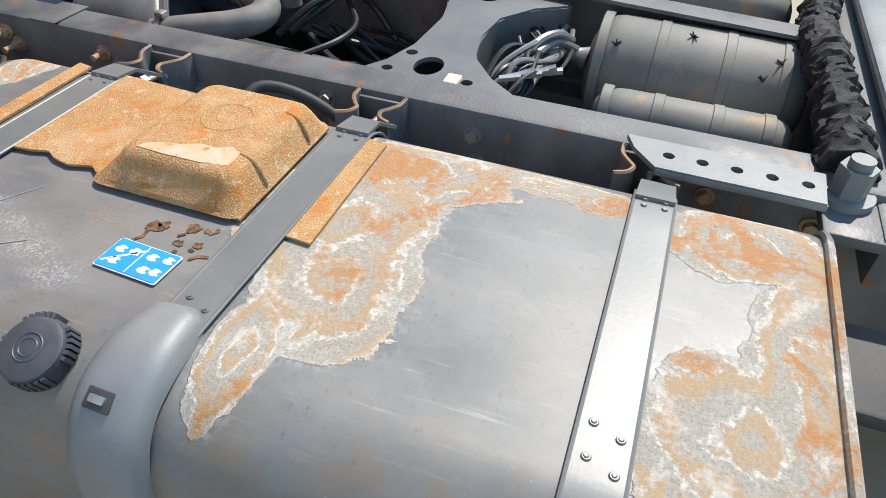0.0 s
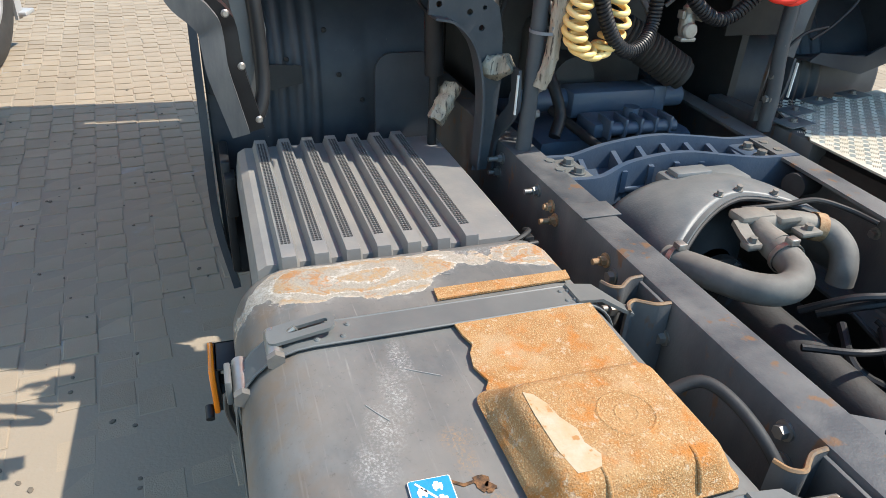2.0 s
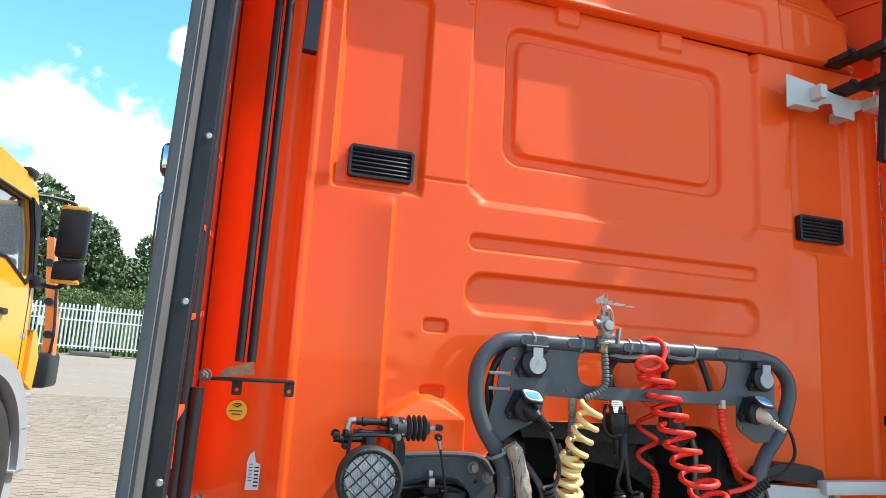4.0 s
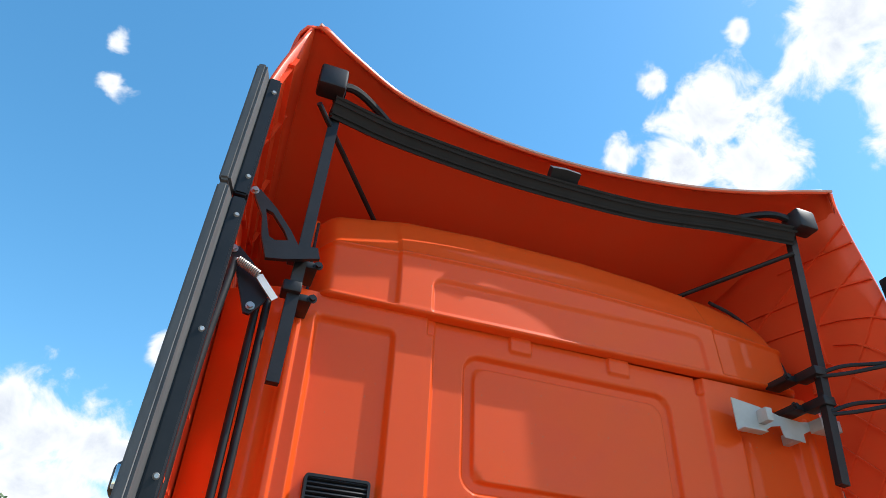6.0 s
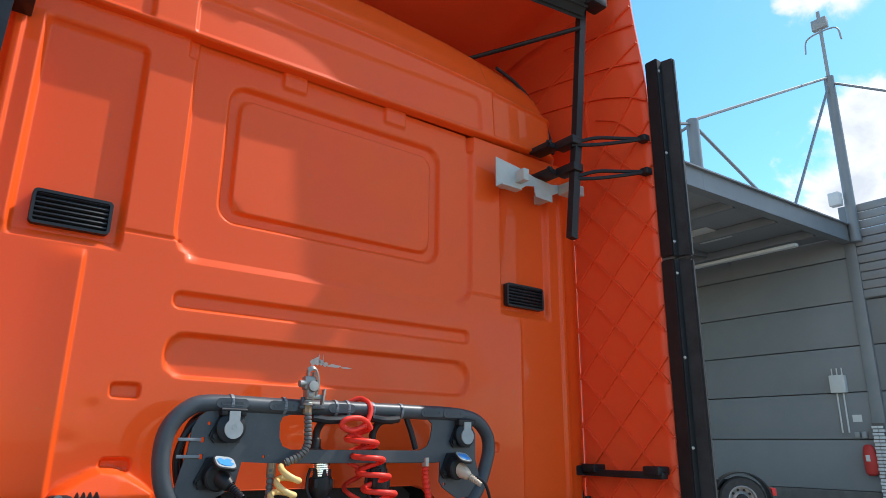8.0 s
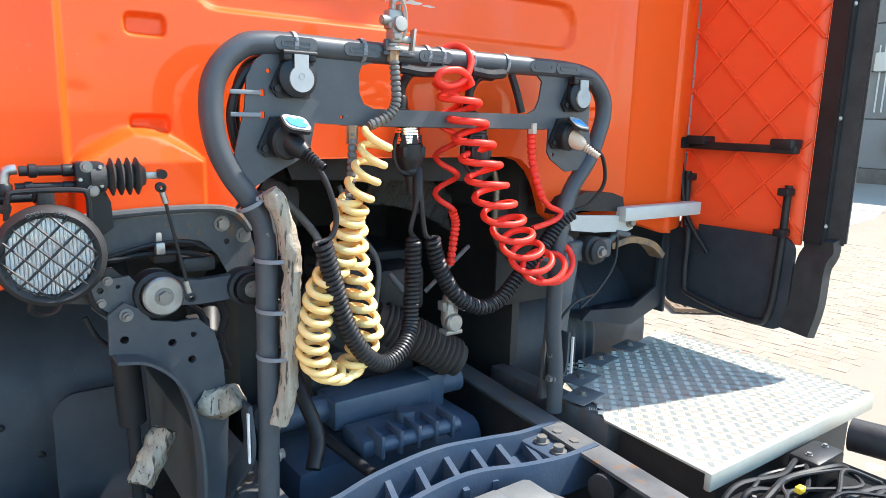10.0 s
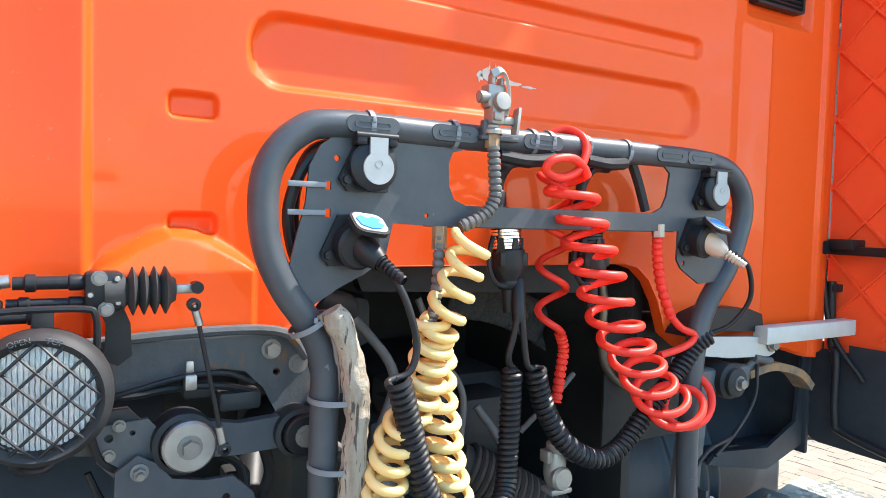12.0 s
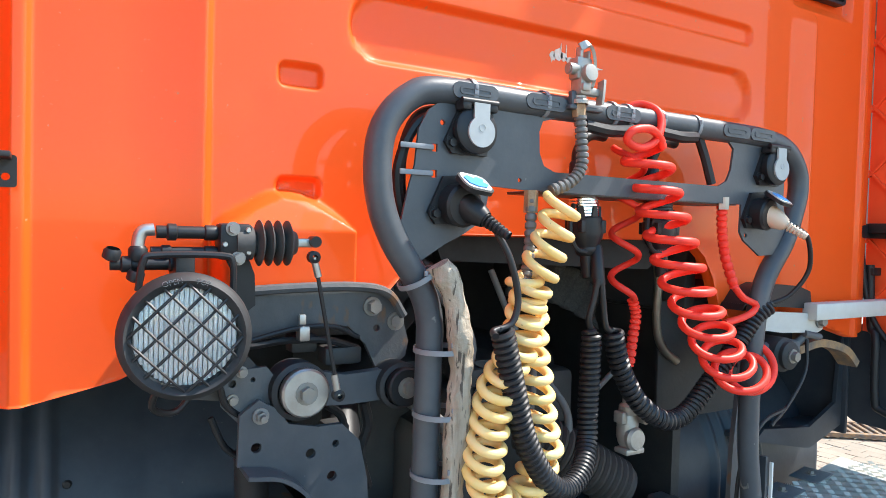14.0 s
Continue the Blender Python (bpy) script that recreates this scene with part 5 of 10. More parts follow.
# arms from the struts to the fairings
ca = thing("fairing_arm", "black cast triangular arm with a hole, between strut and side fairing", "arm", "fairing arms", at=(-0.95, -0.2, 2.80))
bm = B()
plate(bm, [[(-1.123, 3.020), (-1.095, 3.014), (-1.035, 2.958), (-0.979, 2.889), (-0.951, 2.846), (-0.891, 2.851), (-0.880, 2.815), (-0.983, 2.785), (-1.036, 2.776), (-1.062, 2.85), (-1.073, 2.92), (-1.102, 2.975)],
           [(-1.067, 2.948), (-1.044, 2.940), (-1.000, 2.886), (-0.982, 2.853), (-1.020, 2.843), (-1.040, 2.852), (-1.050, 2.885)]], XZ(-0.2), 0.016)
bmesh.ops.bevel(bm, geom=[e for e in bm.edges if e.calc_face_angle(0) > 1.0], offset=0.004, segments=2, affect='EDGES')
part("casting", bm, DARK, ca)
bm = B()
hexbolt(bm, (-1.112, -0.205, 3.006), (0, -1, 0), 0.009, 0.012)
part("bolt", bm, STEEL, ca)
la = thing("fairing_arm", "black pressed arm under the side fairing with spring seat", "arm", "fairing arms", at=(-1.02, -0.2, 2.60))
bm = B()
plate(bm, [[(-1.144, 2.815), (-1.112, 2.813), (-1.070, 2.775), (-1.033, 2.732), (-1.000, 2.687), (-1.010, 2.647), (-1.043, 2.601), (-1.061, 2.604), (-1.080, 2.66), (-1.108, 2.735), (-1.135, 2.780)]], XZ(-0.17), 0.012)
part("plate", bm, DARK, la)
for x, z in ((-1.128, 2.800), (-1.045, 2.625)):
    bm = B()
    hexbolt(bm, (x, -0.178, z), (0, -1, 0), 0.009, 0.010)
    part("bolt", bm, STEEL, la)
for z in (2.68, 2.83):
    ar = thing("fairing_arm", "black forked arm between strut and fairing", "arm", "fairing arms", at=(1.05, -0.20, z))
    for dz in (0.0, 0.03):
        bm = B()
        sweep(bm, spline([(1.03, -0.20, z - 0.01 + dz * 0.2), (1.12, -0.25, z + dz), (1.22, -0.30, z + 0.022 + dz * 0.6), (1.322, -0.345, z + 0.05)], 6), 0.008, 8)
        part("tube", bm, DARK, ar)
    bm = B()
    box(bm, (1.30, -0.365, z + 0.035), (1.338, -0.325, z + 0.065), 0.006)
    part("end_lug", bm, DARK, ar)

# vertical poles of the left fairing and the bent guard tube
for name, pts, r in (("support_pole", [(-1.120, -0.2, 2.75), (-1.142, -0.2, 2.40), (-1.146, -0.2, 1.9), (-1.144, -0.2, 1.31)], 0.0165),
                     ("support_pole", [(-1.026, -0.1, 2.72), (-1.031, -0.1, 1.62)], 0.0115),
                     ("support_pole", [(-0.997, -0.1, 2.70), (-1.003, -0.1, 1.62)], 0.0115),
                     ("guard_tube", [(-1.118, -0.2, 1.56), (-1.122, -0.2, 1.30), (-1.110, -0.2, 1.20), (-1.088, -0.2, 1.05), (-1.072, -0.2, 0.965), (-1.060, -0.2, 0.95), (-1.045, -0.19, 0.975), (-1.036, -0.17, 1.04), (-1.042, -0.15, 1.20), (-1.062, -0.14, 1.255), (-1.10, -0.13, 1.31)], 0.0165)):
    bm = B()
    sweep(bm, spline(pts, 6), r, 12)
    single(name, bm, DARK, "black painted steel tube of the side fairing mount", "tube", "fairing tubes")
bm = B()
coil(bm, [(-1.113, -0.205, 2.750), (-1.078, -0.205, 2.734), (-1.041, -0.205, 2.714)], 0.0115, 0.0026, 13, 6, 12)
single("tension_spring", bm, STEEL, "small steel tension spring at the fairing hinge", "spring")
bm = B()
ribbon(bm, [(-1.042, -0.20, 2.716), (-1.022, -0.20, 2.692), (-0.984, -0.19, 2.655)], 0.024, 0.006, (0.3, -1, 0))
single("spring_lug", bm, STEEL, "galvanised lug under the spring", "lug")

# hinge shelf on the left
sh = thing("hinge_bracket", "rusty latch plate and black hinge bracket beside the cab corner", "bracket", at=(-1.0, -0.09, 1.57))
bm = B()
box(bm, (-1.12, -0.13, 1.574), (-0.898, -0.09, 1.582), 0.002)
part("shelf", bm, DARK, sh)
bm = B()
plate(bm, [[(-1.075, 1.590), (-1.06, 1.604), (-1.0, 1.622), (-0.995, 1.592), (-1.07, 1.583)]], XZ(-0.135), 0.004)
part("latch_plate", bm, RUST_BR, sh)
for x in (-1.03, -0.905):
    bm = B()
    plate(bm, [rrect(x - 0.012, x + 0.012, 1.540, 1.580, 0.004), circle(x, 1.553, 0.005, 10)], XZ(-0.088), 0.006)
    part("tab", bm, DARK, sh)
bm = B()
hexbolt(bm, (-1.105, -0.14, 1.585), (-0.4, -1, 0), 0.011, 0.014, True, 0.012)
part("bolt", bm, BOLT, sh)

# lower end of the left fairing: curved rubber piece, black plate and grey flap
lo = thing("lower_fairing", "curved black rubber end piece below the side fairing", "fairing end", at=(-1.17, -0.4, 0.98))
q = spline([(-1.19, -0.43, 1.345), (-1.195, -0.43, 1.30), (-1.185, -0.43, 1.255), (-1.155, -0.42, 1.22), (-1.14, -0.41, 1.19), (-1.135, -0.41, 1.12), (-1.12, -0.40, 1.05), (-1.105, -0.39, 0.985)], 6)
bm = B()
ribbon(bm, q, [0.055 - 0.02 * i / len(q) for i in range(len(q))], 0.05, (0, -1, 0))
part("rubber_end", bm, RUBBER_GREY, lo)
bm = B()
ribbon(bm, [p + Vector((0.034, 0.03, 0.0)) for p in q[4:]], 0.03, 0.05, (0, -1, 0))
c = part("carrier", bm, DARK, lo)
for i in (8, 18, 30, 40):
    bm = B()
    p = q[i] + Vector((0.045, 0.0, 0))
    lathe(bm, [(0, 0.004), (0.005, 0.004), (0.008, 0.0)], p, (0.2, -1, 0), 10)
    part("screw", bm, STEEL, c)
bm = B()
plate(bm, [[(-1.098, 1.268), (-1.041, 1.268), (-1.018, 1.132), (-1.035, 0.928), (-1.069, 0.91), (-1.092, 1.086)]], XZ(-0.14), 0.01)
part("flap", bm, GREY_PL, lo)
bm = B()
box(bm, (-1.205, -0.46, 1.335), (-1.145, -0.36, 1.365), 0.008)
part("joint_clip", bm, RUBBER_GREY, lo)
bm = B()
plate(bm, [[(-1.175, 1.345), (-1.145, 1.35), (-1.13, 1.29), (-1.118, 1.255), (-1.13, 1.235), (-1.15, 1.265), (-1.172, 1.3)]], XZ(-0.34), 0.006)
part("orange_corner", bm, ORANGE_IN, lo)

# stickers on the cab corner
bm = B()
lathe(bm, [(0.026, 0.0), (0.026, 0.001), (0.0, 0.0012)], (-1.02, 0.028, 1.495), (-0.1, -1, 0), 28)
ys_ = thing("yellow_label", "round yellow warning label on the cab corner", "sticker", at=(-1.02, 0.02, 1.49))
part("disc", bm, LABEL_Y, ys_)
bm = B()
for r0 in (0.006, 0.011, 0.016):
    sweep(bm, [(-1.02 + r0 * math.cos(radians(a)), 0.0255 - 0.1 * (r0 * math.cos(radians(a))), 1.500 + r0 * 0.8 * math.sin(radians(a))) for a in (40, 65, 90, 115, 140)], 0.0012, 4)
for k, w in enumerate((0.018, 0.012)):
    box(bm, (-1.02 - w, 0.0255, 1.492 - 0.008 * k), (-1.02 + w, 0.0265, 1.4945 - 0.008 * k))
part("symbol", bm, DARK, ys_)
ws = thing("torn_label", "torn white paper label with small print on the cab corner", "sticker", at=(-0.965, 0.018, 1.34))
bm = B()
plate(bm, [[(-0.982, 1.300), (-0.948, 1.300), (-0.948, 1.362), (-0.960, 1.368), (-0.966, 1.395), (-0.976, 1.388), (-0.982, 1.368), (-0.980, 1.330)]], XZ(0.017), 0.001)
part("paper", bm, LABEL_W, ws)
bm = B()
for k in range(6):
    box(bm, (-0.962, 0.0158, 1.308 + k * 0.009), (-0.951, 0.0164, 1.312 + k * 0.009))
    box(bm, (-0.976, 0.0158, 1.322 + k * 0.008), (-0.967, 0.0164, 1.324 + k * 0.008))
part("print_bars", bm, DARK, ws)

# white-grey bracket on the right of the wall
wb = thing("wall_bracket", "pale grey folded steel bracket high on the cab wall", "bracket", at=(0.96, -0.06, 2.61))
bm = B()
plate(bm, [[(0.735, 2.61), (0.735, 2.735), (0.86, 2.72), (0.95, 2.70), (1.05, 2.692), (1.187, 2.715), (1.187, 2.66), (1.09, 2.665), (1.05, 2.645), (1.05, 2.612), (0.952, 2.617), (0.945, 2.66), (0.90, 2.65), (0.84, 2.612)]], XZ(-0.06), 0.004)
part("web", bm, WHITE_MET, wb)
for name_, lo_, hi_ in (("fold", (0.735, -0.10, 2.606), (0.84, -0.06, 2.611)), ("fold", (0.84, -0.11, 2.650), (0.87, -0.06, 2.70)), ("fold", (1.09, -0.12, 2.655), (1.187, -0.06, 2.70)),
                        ("stand_off", (0.80, -0.058, 2.64), (0.83, 0.01, 2.70)), ("stand_off", (1.02, -0.058, 2.62), (1.05, 0.02, 2.66))):
    bm = B()
    box(bm, lo_, hi_, 0.002)
    part(name_, bm, WHITE_MET, wb)

# hinge bar, lower flap and guard tube of the right fairing
hb = thing("hinge_bar", "black hinge bar across the side fairing", "hinge", at=(1.2, -0.2, 1.53))
bm = B()
box(bm, (1.20, -0.40, 1.520), (1.235, 0.0, 1.545), 0.004)
part("bar", bm, DARK, hb)
for y in (0.03, -0.06, -0.36):
    bm = B()
    box(bm, (1.185, y - 0.035, 1.535), (1.255, y + 0.035, 1.565), 0.005)
    part("plate", bm, DARK, hb)
bm = B()
box(bm, (1.10, -0.03, 1.520), (1.21, 0.015, 1.560), 0.005)
part("wall_tab", bm, DARK, hb)
gt = thing("tube_frame", "bent black tube frame that carries the lower flap", "tube frame", at=(1.22, -0.2, 1.0))
for pts, r in (([(1.225, -0.02, 1.44), (1.225, -0.03, 1.26), (1.215, -0.05, 1.22), (1.205, -0.06, 1.05), (1.21, -0.09, 1.005), (1.225, -0.30, 0.965), (1.235, -0.36, 1.0), (1.245, -0.37, 1.2), (1.25, -0.37, 1.42)], 0.012), ([(1.20, 0.0, 1.53), (1.215, -0.03, 1.30), (1.235, -0.12, 1.16)], 0.008)):
    bm = B()
    sweep(bm, spline(pts, 6), r, 10)
    part("tube", bm, DARK, gt)
for y, z in ((-0.02, 1.42), (-0.03, 1.31), (-0.37, 1.40), (-0.37, 1.27)):
    bm = B()
    box(bm, (1.215, y - 0.018, z - 0.012), (1.26, y + 0.018, z + 0.012), 0.004)
    part("clamp", bm, DARK, gt)
fl = thing("lower_flap", "black moulded plastic flap below the side fairing", "flap", at=(1.25, -0.2, 0.95))
bm = B()
plate(bm, [rrect(-0.41, 0.06, 0.945, 1.255, 0.05)], Matrix.Translation((1.262, 0, 0)) @ Matrix.Rotation(radians(90), 4, 'Z') @ Matrix.Rotation(radians(90), 4, 'X'), 0.016)
part("panel", bm, MUD, fl)
bm = B()
q = spline([(1.30, -0.47, 1.26), (1.305, -0.47, 1.22), (1.285, -0.46, 1.17), (1.275, -0.46, 1.05), (1.255, -0.45, 0.955)], 6)
ribbon(bm, q, 0.05, 0.09, (0, -1, 0))
part("rubber_end", bm, RUBBER, fl)
# hinge, tube frame and flap stand out with the fairing
for ob_ in (hb, gt, fl):
    ob_.matrix_basis = Matrix.Translation((0.067, 0.052, -0.008)) @ ob_.matrix_basis

# ---- hose rack ----
rack = thing("hose_rack", "grey tubular rack with plug plate for trailer hoses", "rack", at=(0.07, -0.17, 0.80))
RY = -0.17
bm = B()
tp = [(-0.352, -0.17, 0.79), (-0.348, -0.17, 0.95), (-0.345, -0.17, 1.27), (-0.347, -0.17, 1.37), (-0.373, -0.17, 1.429), (-0.407, -0.17, 1.478), (-0.432, -0.17, 1.534), (-0.440, -0.17, 1.597), (-0.430, -0.17, 1.655), (-0.392, -0.17, 1.700), (-0.335, -0.17, 1.718), (-0.148, -0.17, 1.7175), (0.082, -0.17, 1.719), (0.290, -0.17, 1.719), (0.451, -0.17, 1.717), (0.535, -0.17, 1.702), (0.582, -0.17, 1.66), (0.592, -0.17, 1.615), (0.580, -0.17, 1.567), (0.548, -0.17, 1.495), (0.490, -0.17, 1.42), (0.462, -0.17, 1.34), (0.450, -0.17, 1.20), (0.452, -0.17, 1.05), (0.470, -0.17, 0.93), (0.475, -0.17, 0.80)]
sweep(bm, spline(tp, 5), 0.0215, 16)
part("tube", bm, RACK, rack)
bm = B()
outline = [(-0.340, 1.700), (-0.188, 1.700), (-0.185, 1.727), (-0.105, 1.727), (-0.10, 1.701), (-0.140, 1.690), (-0.147, 1.672), (-0.145, 1.636), (-0.135, 1.615), (-0.112, 1.606), (0.313, 1.606), (0.338, 1.618), (0.350, 1.641), (0.357, 1.685), (0.340, 1.70), (0.308, 1.712), (0.312, 1.730), (0.391, 1.728), (0.41, 1.70), (0.49, 1.70), (0.530, 1.66), (0.530, 1.58), (0.555, 1.50), (0.500, 1.468), (0.455, 1.465), (0.40, 1.497), (0.387, 1.515), (0.388, 1.572), (-0.174, 1.572), (-0.243, 1.575), (-0.255, 1.520), (-0.29, 1.497), (-0.325, 1.480), (-0.365, 1.455), (-0.405, 1.500), (-0.392, 1.56), (-0.381, 1.60), (-0.376, 1.655), (-0.36, 1.685)]
holes = [circle(-0.335, 1.668, 0.0045, 10), circle(0.405, 1.508, 0.005, 8), circle(-0.185, 1.588, 0.004, 8)]
ties = [[(-0.352, z - 0.006), (-0.343, z - 0.006), (-0.343, z + 0.006), (-0.352, z + 0.006)] for z in (1.628, 1.588)]
plate(bm, [outline] + holes + ties, XZ(RY - 0.004), 0.005)
part("plug_plate", bm, RACK, rack)
bm = B()
box(bm, (-0.135, RY + 0.003, 1.570), (0.385, RY + 0.10, 1.575), 0.001)
part("folded_shelf", bm, RACK, rack)
for x in (-0.285, -0.145, 0.03, 0.345, 0.43):
    bm = B()
    plate(bm, [rrect(x - 0.042, x + 0.042, 1.706, 1.731, 0.0122, 6)], XZ(RY - 0.0195), 0.006)
    bmesh.ops.bevel(bm, geom=[e for e in bm.edges if e.calc_face_angle(0) > 1.0], offset=0.002, segments=2, affect='EDGES')
    tab = part("weld_tab", bm, RACK, rack)
    bm = B()
    plate(bm, [rrect(x - 0.03, x + 0.03, 1.7125, 1.7245, 0.0059, 5), rrect(x - 0.026, x + 0.026, 1.7155, 1.7215, 0.0029, 5)], XZ(RY - 0.0228), 0.002)
    part("crimp", bm, RACK, tab)
# tube feet
for x, s in ((-0.352, -1), (0.478, 1)):
    bm = B()
    ribbon(bm, spline([(x + s * 0.035, -0.15, 1.02), (x + s * 0.03, -0.15, 0.92), (x + s * 0.04, -0.10, 0.85), (x + s * 0.05, -0.07, 0.80), (x + s * 0.05, -0.06, 0.70)], 5), 0.05, 0.008, (s, 0, 0))
    part("foot_plate", bm, RACK, rack)
    bm = B()
    box(bm, (x + s * 0.042 - 0.002, -0.185, 0.905), (x + s * 0.042 + 0.002, -0.178, 1.01))
    part("white_strip", bm, LABEL_W, rack)
    for z in (0.90, 0.97):
        bm = B()
        hexbolt(bm, (x - s * 0.02, -0.17, z), (-s, 0, 0), 0.011, 0.012)
        part("bolt", bm, BOLT, rack)


def tie(at, axis, r, label="grey cable tie"):
    bm = B()
    lathe(bm, [(r, -0.004), (r + 0.002, -0.004), (r + 0.002, 0.004), (r, 0.004)], at, axis, 20)
    c = Vector(at) + Vector((0, -1, 0.3)).normalized() * (r + 0.003)
    box(bm, c - Vector((0.003, 0.001, 0.004)), c + Vector((0.003, 0.003, 0.004)), 0.001)
    return single("cable_tie", bm, TIE, "grey plastic cable tie round a tube", "cable tie", "cable ties")


for x in (-0.285, -0.14, 0.015, 0.052, 0.135, 0.235):
    tie((x, RY, 1.7185), (1, 0, 0), 0.0225)
for x, z, ax_, r in ((-0.372, 1.427, (-0.5, 0, 0.86), 0.030), (-0.328, 1.315, (0, 0, 1), 0.040), (-0.325, 1.215, (0, 0, 1), 0.042), (-0.328, 1.12, (0, 0, 1), 0.040)):
    tie((x, RY - 0.004, z), ax_, r)
for z in (1.628, 1.588):
    bm = B()
    box(bm, (-0.408, RY - 0.011, z - 0.004), (-0.3515, RY - 0.008, z + 0.004), 0.001)
    single("cable_tie", bm, TIE, "grey plastic cable tie through the rack plate", "cable tie", "cable ties")

# cables bundled behind the plate and along the tube
for k, pts in enumerate(([(-0.30, -0.15, 1.695), (-0.36, -0.145, 1.68), (-0.385, -0.14, 1.62), (-0.385, -0.14, 1.55), (-0.37, -0.14, 1.50)], [(-0.31, -0.16, 1.69), (-0.37, -0.16, 1.665), (-0.398, -0.155, 1.60), (-0.392, -0.15, 1.54), (-0.372, -0.15, 1.49)],
                         [(-0.06, -0.19, 1.69), (-0.01, -0.195, 1.685), (0.04, -0.19, 1.69), (0.06, -0.18, 1.70)], [(0.13, -0.19, 1.695), (0.17, -0.20, 1.69), (0.22, -0.19, 1.695)])):
    bm = B()
    sweep(bm, spline(pts, 6), 0.011 if k > 1 else 0.009, 8)
    single("cable", bm, DARK, "black corrugated cable on the rack", "cable", "rack cables")
for pts in ([(0.27, -0.16, 1.70), (0.285, -0.165, 1.66), (0.30, -0.17, 1.61)],):
    bm = B()
    sweep(bm, spline(pts, 6), 0.009, 8)
    single("cable", bm, DARK, "black corrugated cable on the rack", "cable", "rack cables")
# wrapped pipe along the left leg
bm = B()
pts = spline([(-0.350, -0.203, 1.450), (-0.331, -0.208, 1.414), (-0.318, -0.208, 1.372), (-0.309, -0.208, 1.308), (-0.310, -0.208, 1.257), (-0.314, -0.205, 1.16), (-0.318, -0.20, 1.05), (-0.335, -0.19, 0.98)], 10)
rr_ = [0.0185 + 0.0015 * math.sin(i * 0.31) for i in range(len(pts))]
sweep(bm, pts, rr_, 26)
for v in bm.verts:
    v.co += Vector((noise.noise(v.co * 60), noise.noise(v.co * 60 + Vector((9, 0, 0))), 0)) * 0.004
single("wrapped_pipe", bm, FOIL, "pipe wrapped in torn dirty heat insulation", "pipe")
for pts in ([(-0.40, -0.13, 1.03), (-0.43, -0.11, 1.01), (-0.46, -0.09, 1.02)], [(-0.575, -0.05, 0.86), (-0.545, -0.04, 0.90), (-0.52, -0.03, 0.95)]):
    bm = B()
    sweep(bm, spline(pts, 6), 0.028, 12)
    for v in bm.verts:
        v.co += Vector((noise.noise(v.co * 40), noise.noise(v.co * 40 + Vector((9, 0, 0))), noise.noise(v.co * 40 + Vector((0, 9, 0))))) * 0.012
    single("foil_wrap", bm, FOIL, "crumpled foil heat wrap on a pipe", "foil wrap", "foil wraps")


